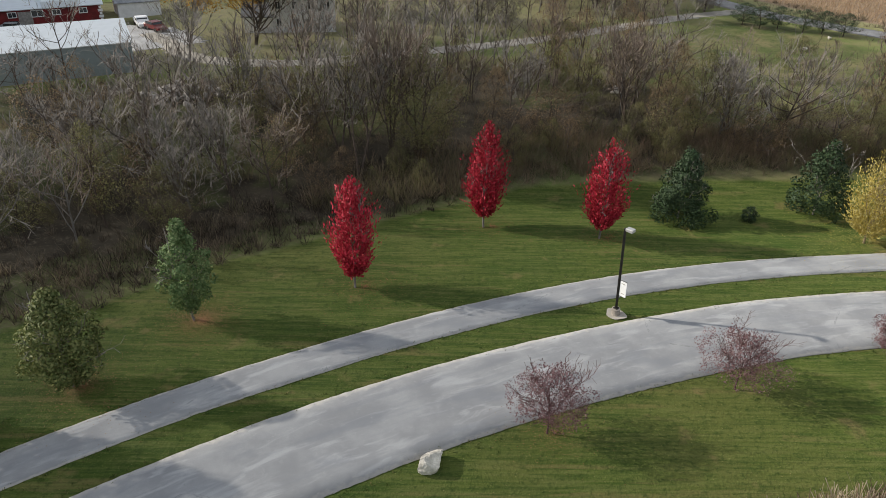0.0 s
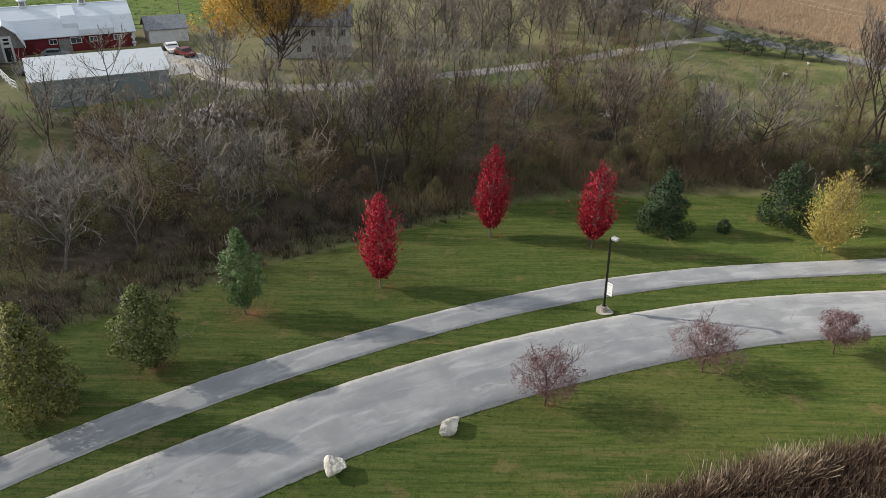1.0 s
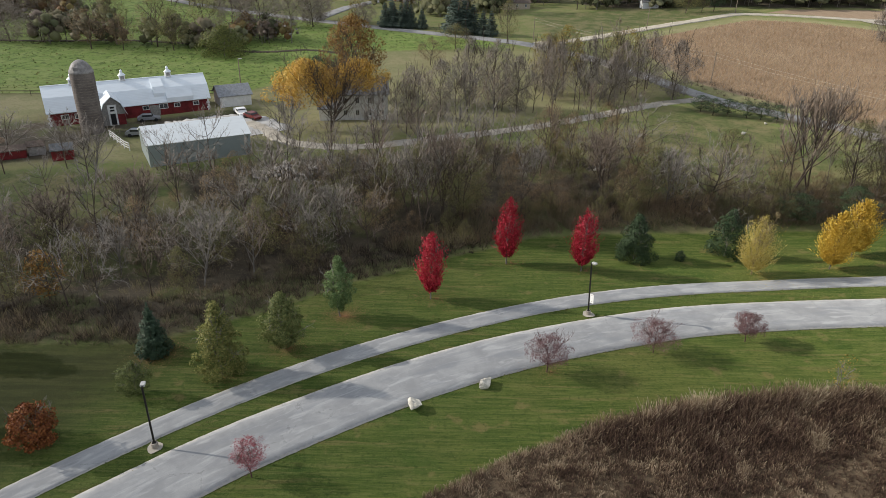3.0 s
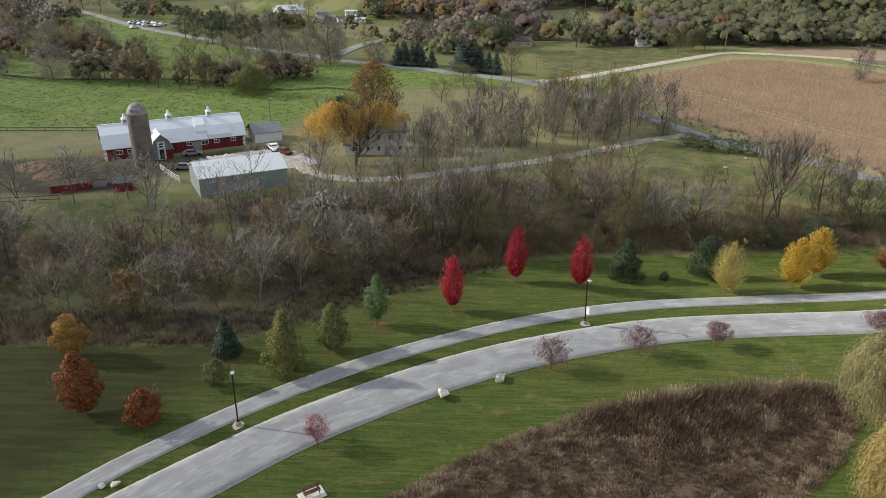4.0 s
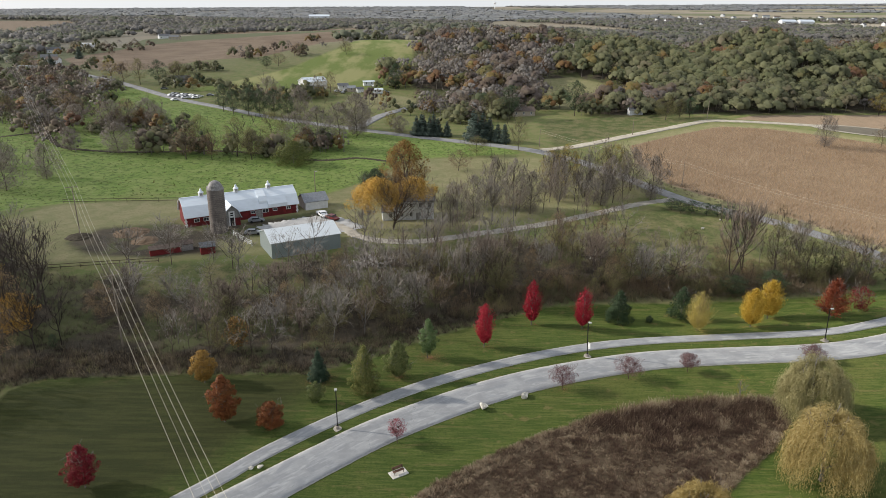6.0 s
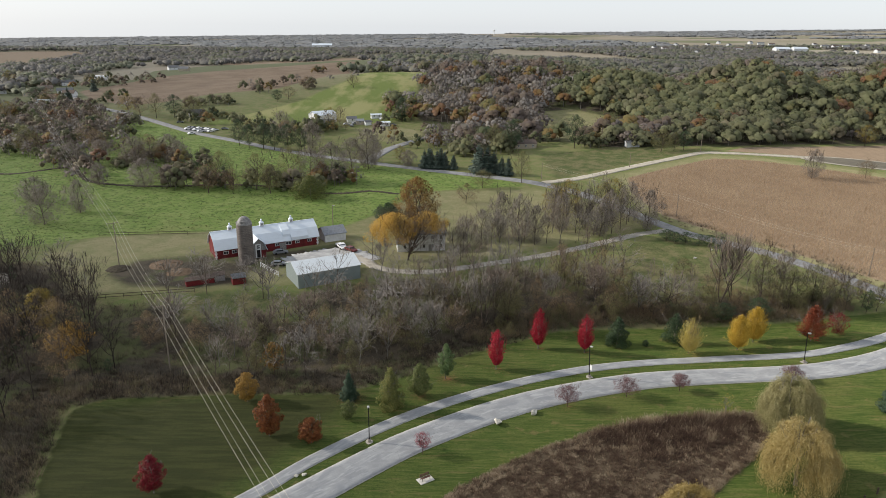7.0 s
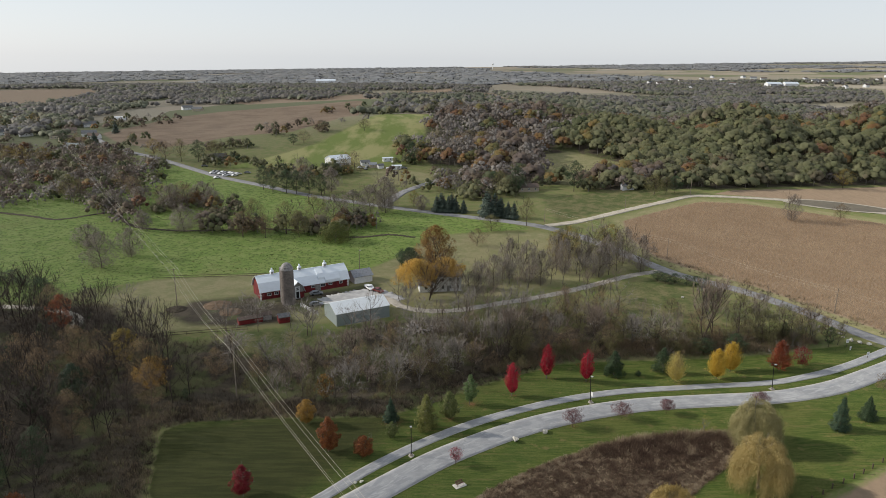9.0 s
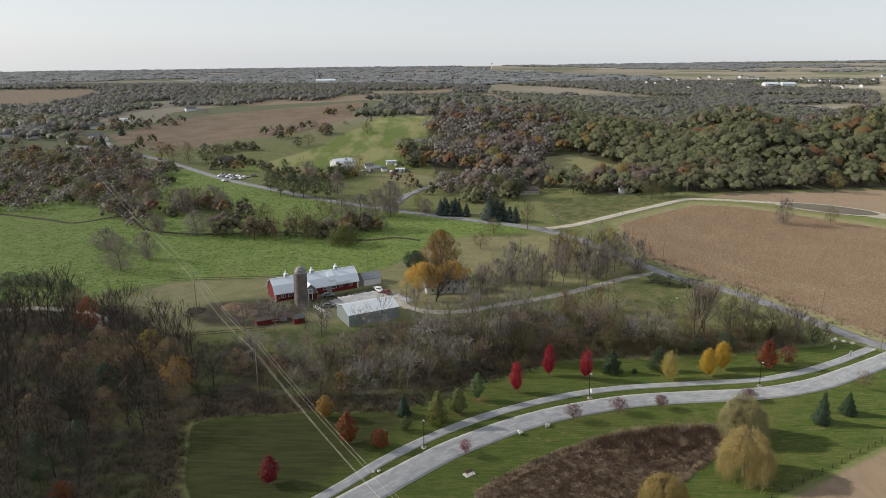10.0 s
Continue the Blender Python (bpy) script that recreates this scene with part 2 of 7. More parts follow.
def make_sheet_metal(name, color, rough=0.35, metal=0.35):
    n = Nodes(name, rough, 0.5, metal)
    p = n.where(True)
    rib = n.node("TexWave")
    n.put(rib.inputs["Vector"], p)
    rib.inputs["Scale"].default_value = 1.6
    a, b = n.noise(n.stretch(p, (1.5, 0.3, 0.3)), 1.2, 5), n.noise(p, 5, 4)
    col = n.mix(n.rng(a, 0.4, 0.75, 0, 0.4), color, tuple(v * 0.8 for v in color))
    col = n.mix(n.rng(b, 0.66, 0.82, 0, 0.25), col, (0.45, 0.4, 0.35))
    n.bump(rib.outputs["Fac"], 0.25, 0.04)
    return n.done(col)


def make_bark(name, a, b):
    n = Nodes(name, 0.95, 0.15)
    p = n.where(True)
    f = n.noise(n.stretch(p, (1, 1, 0.25)), 5, 4)
    col = n.mix(n.rng(f, 0.35, 0.65), a, b)
    col = n.mix(n.math("MULTIPLY", n.each(), 0.5), col, tuple(0.5 * (u + v) * 0.6 for u, v in zip(a, b)))
    n.bump(f, 0.5, 0.04)
    return n.done(col)


M = {}
M["ground"] = make_ground()
M["asphalt"] = make_asphalt()
M["tar"] = make_gravel("grey_tarmac", (0.27, 0.27, 0.275))
M["dung"] = make_gravel("dung_and_straw", (0.15, 0.105, 0.07))
M["mud"] = make_gravel("dark_mud", (0.06, 0.05, 0.035))
M["gravel"] = make_gravel()
M["gravel_pale"] = make_gravel("pale_gravel", (0.5, 0.45, 0.37))
M["bark"] = make_bark("grey_bark", (0.135, 0.12, 0.107), (0.235, 0.218, 0.198))
M["bark_brown"] = make_bark("brown_bark", (0.07, 0.053, 0.043), (0.125, 0.1, 0.082))
# darker bark copy: the left wood's shade painted into trunks and twigs
M["shaded_twig"] = make_bark("dark_twigs", (0.035, 0.028, 0.023), (0.07, 0.056, 0.046))
M["pale_twig"] = make_bark("pale_yellow_twigs", (0.26, 0.2, 0.11), (0.36, 0.29, 0.17))
M["twig_grey"] = make_bark("grey_twigs", (0.17, 0.151, 0.133), (0.29, 0.262, 0.234))
M["twig_brown"] = make_bark("brown_twigs", (0.14, 0.11, 0.088), (0.24, 0.193, 0.155))
M["twig_purple"] = make_bark("purple_twigs", (0.085, 0.045, 0.045), (0.14, 0.085, 0.08))
M["red"] = leafy("crimson_leaves", [(0, (0.17, 0.008, 0.016)), (0.45, (0.38, 0.02, 0.042)), (0.85, (0.52, 0.045, 0.075)), (1, (0.62, 0.15, 0.15))])
M["red_orange"] = leafy("orange_red_leaves", [(0, (0.14, 0.028, 0.016)), (0.5, (0.27, 0.068, 0.032)), (1, (0.4, 0.16, 0.07))])
M["dark_red"] = leafy("dark_red_leaves", [(0, (0.10, 0.006, 0.012)), (0.6, (0.21, 0.013, 0.024)), (1, (0.3, 0.04, 0.04))])
M["rust"] = leafy("rust_leaves", [(0, (0.09, 0.028, 0.012)), (0.5, (0.20, 0.062, 0.02)), (1, (0.3, 0.13, 0.04))])
M["oak_brown"] = leafy("brown_oak_leaves", [(0, (0.13, 0.065, 0.02)), (0.5, (0.235, 0.13, 0.035)), (1, (0.33, 0.21, 0.065))])
M["gold"] = leafy("golden_leaves", [(0, (0.36, 0.22, 0.03)), (0.5, (0.55, 0.37, 0.05)), (1, (0.68, 0.52, 0.12))])
M["pale_gold"] = leafy("pale_yellow_leaves", [(0, (0.34, 0.26, 0.05)), (0.5, (0.48, 0.38, 0.085)), (1, (0.56, 0.49, 0.22))])
M["amber"] = leafy("amber_leaves", [(0, (0.3, 0.15, 0.03)), (0.5, (0.52, 0.31, 0.055)), (1, (0.68, 0.49, 0.12))])
M["olive_gold"] = leafy("olive_gold_leaves", [(0, (0.12, 0.09, 0.02)), (0.5, (0.24, 0.18, 0.04)), (1, (0.36, 0.27, 0.06))])
M["willow"] = leafy("willow_leaves", [(0, (0.27, 0.19, 0.06)), (0.5, (0.4, 0.305, 0.115)), (1, (0.54, 0.45, 0.22))])
M["willow_pale"] = leafy("pale_willow_leaves", [(0, (0.21, 0.19, 0.085)), (0.5, (0.31, 0.28, 0.13)), (1, (0.43, 0.39, 0.21))])
M["olive_amber"] = leafy("olive_amber_leaves", [(0, (0.11, 0.075, 0.02)), (0.5, (0.27, 0.165, 0.04)), (1, (0.42, 0.25, 0.06))])
M["green"] = leafy("green_leaves", [(0, (0.042, 0.062, 0.018)), (0.5, (0.1, 0.128, 0.04)), (1, (0.23, 0.235, 0.09))])
M["yellow_green"] = leafy("yellow_green_leaves", [(0, (0.055, 0.07, 0.018)), (0.5, (0.12, 0.14, 0.038)), (1, (0.27, 0.25, 0.085))])
M["birch_green"] = leafy("fresh_green_leaves", [(0, (0.045, 0.085, 0.03)), (0.5, (0.1, 0.165, 0.06)), (1, (0.22, 0.275, 0.12))])
M["dark_green"] = leafy("dark_green_leaves", [(0, (0.016, 0.034, 0.014)), (0.5, (0.036, 0.064, 0.026)), (1, (0.075, 0.11, 0.05))], trans=0.1)
M["blue_green"] = leafy("blue_green_needles", [(0, (0.018, 0.037, 0.022)), (0.5, (0.037, 0.067, 0.038)), (1, (0.072, 0.11, 0.062))], trans=0.1)
M["blue_spruce"] = leafy("blue_spruce_needles", [(0, (0.035, 0.055, 0.045)), (0.5, (0.066, 0.094, 0.076)), (1, (0.12, 0.155, 0.125))], trans=0.1)
M["rose"] = leafy("rose_red_leaves", [(0, (0.16, 0.03, 0.045)), (0.5, (0.3, 0.07, 0.09)), (1, (0.42, 0.17, 0.19))])
M["purple"] = leafy("purple_pink_leaves", [(0, (0.09, 0.044, 0.05)), (0.5, (0.19, 0.098, 0.106)), (1, (0.31, 0.2, 0.195))])
M["brown_leaf"] = leafy("brown_leaves", [(0, (0.11, 0.075, 0.043)), (0.5, (0.22, 0.152, 0.087)), (1, (0.33, 0.25, 0.145))], trans=0.4)
M["olive"] = leafy("olive_leaves", [(0, (0.08, 0.08, 0.034)), (0.5, (0.165, 0.158, 0.066)), (1, (0.28, 0.255, 0.12))], trans=0.4)
M["woods"] = tinted_leaf("woodland_leaves", [(0.0, (0.29, 0.27, 0.255)), (0.16, (0.215, 0.194, 0.176)), (0.26, (0.15, 0.118, 0.104)), (0.34, (0.135, 0.1, 0.076)), (0.42, (0.17, 0.15, 0.098)), (0.5, (0.105, 0.108, 0.06)), (0.57, (0.165, 0.17, 0.092)), (0.64, (0.118, 0.132, 0.066)), (0.7, (0.18, 0.178, 0.09)), (0.8, (0.045, 0.064, 0.032)), (0.88, (0.2, 0.165, 0.06)), (0.94, (0.19, 0.105, 0.045)), (1.0, (0.15, 0.08, 0.05))], trans=0.28)
# grey-blue air haze is painted into the colours of both far woods
M["mid_woods"] = tinted_leaf("haze_tinted_woodland", [(0.0, (0.2, 0.198, 0.196)), (0.22, (0.17, 0.158, 0.15)), (0.34, (0.15, 0.148, 0.13)), (0.44, (0.19, 0.185, 0.14)), (0.55, (0.13, 0.145, 0.105)), (0.66, (0.17, 0.182, 0.122))], trans=0.28)
M["far_woods"] = tinted_leaf("haze_painted_woodland", [(0.0, (0.2, 0.203, 0.213)), (0.4, (0.188, 0.194, 0.2)), (0.7, (0.172, 0.184, 0.18))], trans=0.1)
# near-black low end: tree shade painted into the brown brush
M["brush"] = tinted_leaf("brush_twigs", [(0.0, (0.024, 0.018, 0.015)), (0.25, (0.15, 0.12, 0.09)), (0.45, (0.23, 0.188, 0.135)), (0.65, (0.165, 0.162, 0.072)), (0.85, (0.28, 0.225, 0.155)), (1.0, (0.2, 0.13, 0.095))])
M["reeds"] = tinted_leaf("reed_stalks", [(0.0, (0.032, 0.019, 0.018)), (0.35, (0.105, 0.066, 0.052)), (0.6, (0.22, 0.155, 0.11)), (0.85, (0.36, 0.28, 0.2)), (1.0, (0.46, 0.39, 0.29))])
M["corn"] = tinted_leaf("dry_corn", [(0.0, (0.28, 0.19, 0.118)), (0.5, (0.425, 0.3, 0.192)), (1.0, (0.54, 0.415, 0.28))])
M["litter_brown"] = leafy("fallen_brown_leaves", [(0, (0.12, 0.06, 0.03)), (0.5, (0.22, 0.11, 0.05)), (1, (0.3, 0.18, 0.08))], trans=0.0)
M["lamp_head"] = plain("pale_lamp_housing", (0.42, 0.42, 0.41), 0.4, 0.3, 0.1)
M["twig_haze"] = leafy("twig_sprays", [(0, (0.14, 0.12, 0.104)), (0.5, (0.215, 0.186, 0.16)), (1, (0.31, 0.275, 0.24))])
M["tuft"] = tinted_leaf("grass_tufts", [(0.0, (0.04, 0.07, 0.014)), (0.5, (0.075, 0.11, 0.025)), (0.8, (0.12, 0.14, 0.04)), (1.0, (0.2, 0.17, 0.075))])
M["dusty_red"] = leafy("faded_red_leaves", [(0, (0.12, 0.035, 0.02)), (0.5, (0.26, 0.09, 0.05)), (1, (0.4, 0.22, 0.13))])
M["white_roof"] = make_sheet_metal("white_metal_roof", (0.68, 0.74, 0.8), 0.4, 0.0)
M["dull_roof"] = make_sheet_metal("dull_white_metal_roof", (0.6, 0.64, 0.67), 0.45, 0.0)
M["grey_wall"] = make_sheet_metal("blue_grey_metal_wall", (0.27, 0.315, 0.32), 0.5)
M["red_paint"] = plain("red_barn_paint", (0.16, 0.018, 0.02), 0.7, vary=0.35, scale=0.8)
M["white_paint"] = plain("white_paint", (0.68, 0.69, 0.7), 0.6, vary=0.12, scale=1.0)
M["grey_board"] = plain("weathered_boards", (0.27, 0.26, 0.25), 0.85, vary=0.3)
M["slate"] = plain("grey_roof_shingles", (0.26, 0.275, 0.3), 0.9, vary=0.25, scale=2.0)
M["apron"] = make_gravel("pale_concrete_apron", (0.42, 0.42, 0.42))
M["shingle"] = plain("grey_shingles", (0.15, 0.155, 0.165), 0.9, vary=0.35, scale=2.0)
# near-black for slabs that paint the dark inside of openings
M["dark"] = plain("painted_opening_shade", (0.02, 0.02, 0.022), 0.9)
M["concrete"] = plain("weathered_concrete", (0.33, 0.295, 0.26), 0.9, vary=0.3, scale=1.2)
M["pad"] = plain("pale_concrete", (0.52, 0.5, 0.46), 0.9, vary=0.2, scale=1.5)
M["bench_wood"] = plain("red_brown_bench_wood", (0.16, 0.085, 0.06), 0.7, vary=0.3, scale=3.0)
M["stave"] = plain("silo_staves", (0.15, 0.13, 0.12), 0.9, vary=0.4, scale=0.5)
M["stave_hoop"] = plain("rusty_hoops", (0.2, 0.17, 0.15), 0.8, vary=0.4, scale=1.0)
M["dome"] = plain("weathered_dome", (0.22, 0.21, 0.205), 0.6, vary=0.4, scale=1.5)
M["stone"] = plain("pale_limestone", (0.6, 0.57, 0.5), 0.9, vary=0.45, scale=1.6)
M["rubble"] = plain("grey_rubble", (0.34, 0.32, 0.3), 0.9, vary=0.35, scale=2.0)
M["pole"] = plain("weathered_pole", (0.23, 0.19, 0.15), 0.9, vary=0.3, scale=4.0)
M["lamp_metal"] = plain("dark_bronze_metal", (0.03, 0.028, 0.026), 0.45, 0.6, 0.2)
M["lamp_lens"] = plain("lamp_lens", (0.55, 0.55, 0.52), 0.3, 0.0, 0.1)
M["banner"] = plain("white_banner", (0.78, 0.78, 0.78), 0.7, vary=0.06)
M["wire"] = plain("aluminium_wire", (0.62, 0.58, 0.48), 0.4, 0.4, 0.05)
M["water"] = plain("muddy_pond_water", (0.15, 0.125, 0.08), 0.45, 0.0, 0.2, 0.3, 0.2)
M["white_car"] = plain("white_car_paint", (0.75, 0.76, 0.77), 0.25, 0.0, 0.05)
M["red_car"] = plain("red_car_paint", (0.13, 0.02, 0.018), 0.3, 0.0, 0.1)
M["grey_car"] = plain("grey_car_paint", (0.25, 0.26, 0.28), 0.3, 0.2, 0.1)
M["glass"] = plain("dark_window_glass", (0.03, 0.035, 0.04), 0.08, 0.0, 0.1, 1.0, 0.5)
M["tyre"] = plain("tyre_rubber", (0.02, 0.02, 0.02), 0.9)
M["wood_post"] = plain("wooden_post", (0.09, 0.07, 0.05), 0.9)
M["tan_siding"] = plain("tan_siding", (0.42, 0.36, 0.28), 0.8, vary=0.15)
M["brown_roof"] = plain("brown_shingles", (0.13, 0.10, 0.085), 0.9, vary=0.3, scale=2.0)

# ---- mesh helpers ----
def mesh_np(name, verts, faces, mat, smooth=False, attrs=None, normals=None):
    """A mesh from an (n, 3) array and an (m, 3 or 4) array of corners."""
    verts, faces = np.asarray(verts, np.float32), np.asarray(faces, np.int32)
    k = faces.shape[1]
    me = bpy.data.meshes.new(name)
    me.vertices.add(len(verts))
    me.vertices.foreach_set("co", verts.ravel())
    me.loops.add(faces.size)
    me.loops.foreach_set("vertex_index", faces.ravel())
    me.polygons.add(len(faces))
    me.polygons.foreach_set("loop_start", np.arange(0, faces.size, k, dtype=np.int32))
    if smooth:
        me.polygons.foreach_set("use_smooth", np.ones(len(faces), bool))
    for key, values in (attrs or {}).items():
        a = me.attributes.new(key, "FLOAT", "POINT")
        a.data.foreach_set("value", np.asarray(values, np.float32))
    me.update(calc_edges=True)
    if normals is not None:
        me.normals_split_custom_set_from_vertices(np.asarray(normals, np.float32))
    me.materials.append(mat)
    return me


def bm_mesh(name, bm, mat):
    me = bpy.data.meshes.new(name)
    bmesh.ops.recalc_face_normals(bm, faces=bm.faces)
    bm.to_mesh(me)
    bm.free()
    me.materials.append(mat)
    return me


def child(name, me, parent, label="", m=None):
    ob = new(name, me)
    ob.parent = parent
    if m is not None:
        ob.matrix_local = m
    return tagged(ob, label)


def part(name, bm, material, parent, label="", m=None):
    return child(name, bm_mesh(name, bm, material), parent, label, m)


def base(name, m, label, category, group="", kind=""):
    ob = new(name)
    ob.empty_display_size = 0.3
    ob.matrix_world = m
    return tagged(ob, label, category, group, kind)


def box(bm, lo, hi, bevel=0.0):
    r = bmesh.ops.create_cube(bm, size=1.0)
    for v in r["verts"]:
        v.co = Vector([a + (c + 0.5) * (b - a) for a, b, c in zip(lo, hi, v.co)])
    if bevel:
        es = list({e for v in r["verts"] for e in v.link_edges})
        bmesh.ops.bevel(bm, geom=es, offset=bevel, segments=1, affect="EDGES")
    return bm


def one_box(lo, hi, bevel=0.0):
    return box(bmesh.new(), lo, hi, bevel)


def tube(bm, p, q, r0, r1, sides=8, cap=True):
    p, q = Vector(p), Vector(q)
    d = q - p
    bmesh.ops.create_cone(bm, cap_ends=cap, segments=sides, radius1=r0, radius2=r1, depth=d.length,
                          matrix=Matrix.Translation((p + q) / 2) @ d.to_track_quat("Z", "Y").to_matrix().to_4x4())
    return bm


def prism(bm, outline, y0, y1):
    """A flat outline in x and z, pushed from y0 to y1."""
    a = [bm.verts.new((x, y0, z)) for x, z in outline]
    b = [bm.verts.new((x, y1, z)) for x, z in outline]
    bm.faces.new(a), bm.faces.new(b[::-1])
    for i in range(len(a)):
        j = (i + 1) % len(a)
        bm.faces.new((a[i], b[i], b[j], a[j]))
    return bm


# ---- the lie of the land ----
def ease(a, b, v):
    k = np.clip((v - a) / (b - a), 0.0, 1.0)
    return k * k * (3 - 2 * k)


def hump(x, y, cx, cy, rx, ry, h):
    return h * np.exp(-((x - cx) / rx) ** 2 - ((y - cy) / ry) ** 2)


def ground_z(x, y):
    z = 2.0 * ease(2, 45, y) + 1.6 * ease(20, 60, x) * ease(-90, -5, y) * (1 - ease(5, 45, y))
    z = z + 16.0 * ease(700, 4700, y) + 2.0 * ease(100, 200, y)
    z = z - 1.6 * np.exp(-((y - 21 - 0.16 * x * (x < 0)) / 9.0) ** 2) * (1 - ease(40, 70, x)) * ease(-150, -60, x)
    z = z + hump(x, y, -75, 500, 150, 130, 22) + hump(x, y, -40, 850, 330, 210, 20)
    z = z + hump(x, y, 125, 235, 90, 90, 4.5) + hump(x, y, 330, 480, 240, 200, 13)
    z = z + 0.0227 * x * ease(500, 2400, y)
    z = z + hump(x, y, 185, 338, 48, 42, 20) + hump(x, y, 300, 350, 60, 45, 24) + hump(x, y, 105, 400, 38, 48, 17) + hump(x, y, 20, 350, 40, 40, 5) + hump(x, y, 225, 460, 45, 42, 20) + hump(x, y, 390, 480, 60, 50, 22) + hump(x, y, 60, 500, 60, 60, 12)
    return z + hump(x, y, 700, 900, 420, 330, 9) + hump(x, y, -900, 1500, 600, 300, 12)


def gz(x, y):
    return float(ground_z(np.float64(x), np.float64(y)))


def at(x, y, rz=0.0, up=0.0):
    return pose(x, y, gz(x, y) + up, 0, 0, rz)


def inside(poly, x, y):
    """Metres from the outline, positive inside it."""
    p = np.array(poly, float)
    q = np.roll(p, -1, 0)
    best, odd = np.full(np.shape(x), 1e9), np.zeros(np.shape(x), bool)
    for (ax, ay), (bx, by) in zip(p, q):
        dx, dy = bx - ax, by - ay
        k = np.clip(((x - ax) * dx + (y - ay) * dy) / (dx * dx + dy * dy), 0, 1)
        best = np.minimum(best, np.hypot(x - ax - k * dx, y - ay - k * dy))
        if ay != by:
            odd ^= ((ay > y) != (by > y)) & (x < dx * (y - ay) / (by - ay) + ax)
    return np.where(odd, best, -best)


LAWN = [(-99, -15), (-95, -10.5), (-72, -8.5), (-50, -7.8), (-38, -0.5), (-30, 7), (-16.6, 16.3), (-2.6, 23), (18, 24.7), (60, 26),
        (86, 33), (108, 14), (140, -8), (62, -24), (30, -41), (-10, -75), (-10, -250), (-140, -250), (-100, -75), (-88, -45), (-93, -36)]
MARSH = [(-32, -40), (-27.6, -35.5), (-20, -29.5), (-11.5, -24), (-2.3, -19.5), (7.2, -16.5), (17, -14.8), (26, -13.8), (29.3, -15), (28, -20.5),
         (23, -26.7), (15.6, -33), (7, -41.5), (0, -52), (-18, -58), (-34, -50)]
WOOD = [(-102, -13), (-72, -8), (-50, -7.5), (-38, 0), (-30, 8), (-16, 17.5), (-2, 24), (18, 26), (60, 27), (74, 33), (66, 41), (30, 40), (10, 52),
        (-15, 60), (-42, 50), (-66, 40), (-84, 32), (-115, 30), (-140, 60), (-250, 55), (-250, -120), (-110, -120), (-92, -45), (-96, -30)]
PASTURE = [(-420, 60), (-178, 62), (-142, 86), (-107, 94), (-68, 96), (-54, 118), (-40, 150), (5, 160), (-4, 171), (-63, 200), (-112, 229), (-182, 286),
           (-250, 355), (-300, 300), (-420, 260)]
TAN = [(-150, 66), (-142, 86), (-107, 94), (-68, 96), (-54, 118), (-40, 150), (10, 155), (36, 127), (44, 106), (0, 80), (-35, 60), (-62, 48), (-97, 42), (-125, 36)]
CORN = [(51.5, 119.5), (48, 147), (52, 172), (73, 187), (102, 205), (122, 200), (146, 186), (166, 174), (196, 158), (330, 120), (330, -60), (125.5, -1.3), (102, 33.5), (94, 50.5), (77, 83), (59, 106.5)]
VERGE = [(46, 126), (45, 150), (48, 177), (71, 193), (102, 212), (124, 207), (149, 193), (169, 181), (199, 165), (195, 155), (122, 198), (102, 203), (74, 185), (54, 171), (51, 147), (53, 121), (62, 108), (80, 85), (97, 52), (105, 35), (128, 0), (120, -6), (96, 31), (89, 47), (72, 80), (54, 104)]
SLOPE = [(115, 222), (160, 209), (198, 190), (330, 150), (330, 232), (240, 258), (172, 240), (130, 232)]
FOREST = [(-50, 345), (-28, 290), (0, 262), (40, 262), (62, 238), (96, 236), (118, 233), (150, 241), (175, 247), (250, 264), (520, 300), (900, 620), (600, 800), (120, 760), (60, 800), (30, 640), (-40, 600), (-35, 500), (-52, 440)]
GLADE = [(30, 268), (44, 262), (92, 285), (92, 325), (60, 362), (36, 346)]
OPEN_EAST = [(29.4, 84.2), (46, 95), (55.4, 77.9), (69.3, 52.5), (46.7, 43), (27.3, 48), (17.9, 61.7)]
OPEN_WEST = [(-96, 40), (-74, 40), (-62, 36), (-58, 27), (-75, 22), (-92, 24)]
BARNYARD = [(-123.8, 50.9), (-120.3, 64.1), (-101.6, 70.1), (-85.6, 60), (-82, 46), (-97, 41), (-113.7, 42.1)]
FRONT_YARD = [(-93, 65), (-72, 78), (-61, 85), (-57, 79), (-70, 65), (-80, 54), (-89, 55)]
# part of the left lawn with shade painted into the turf
SHADE_TURF = [(-103, -13), (-72, -7), (-50, -6), (-45, -8), (-52, -20), (-60, -34), (-74, -51), (-110, -85), (-135, -60)]
PADDOCK = [(-86, 306), (-62, 312), (-44, 300), (-40, 283), (-58, 262), (-76, 272)]
YARD = [(20, 172), (64, 200), (100, 222), (112, 230), (60, 238), (20, 225)]
STUBBLE = [(-378, 538), (-332, 470), (-291, 428), (-259, 420), (-224, 462), (-168, 450), (-137, 500), (-130, 670), (-150, 846), (-211, 804), (-321, 750), (-361, 697)]
HILL = [(-190, 318), (-167, 354), (-139, 392), (-112, 460), (-78, 640), (-40, 560), (-50, 440), (-47, 340), (-70, 322)]
FIELD_C = [(-1007, 1380), (-821, 1405), (-722, 1249), (-660, 930), (-720, 860), (-900, 1100)]
FIELD_A = [(-11, 1389), (79, 1411), (112, 870), (57, 790), (15, 1000)]
FIELD_B = [(-420, 1050), (-207, 1335), (0, 1640), (-11, 1380), (-150, 1040), (-170, 880), (-320, 860)]
DIRT = [(140, -10), (62, -25.5), (30, -43), (18, -70), (140, -90)]


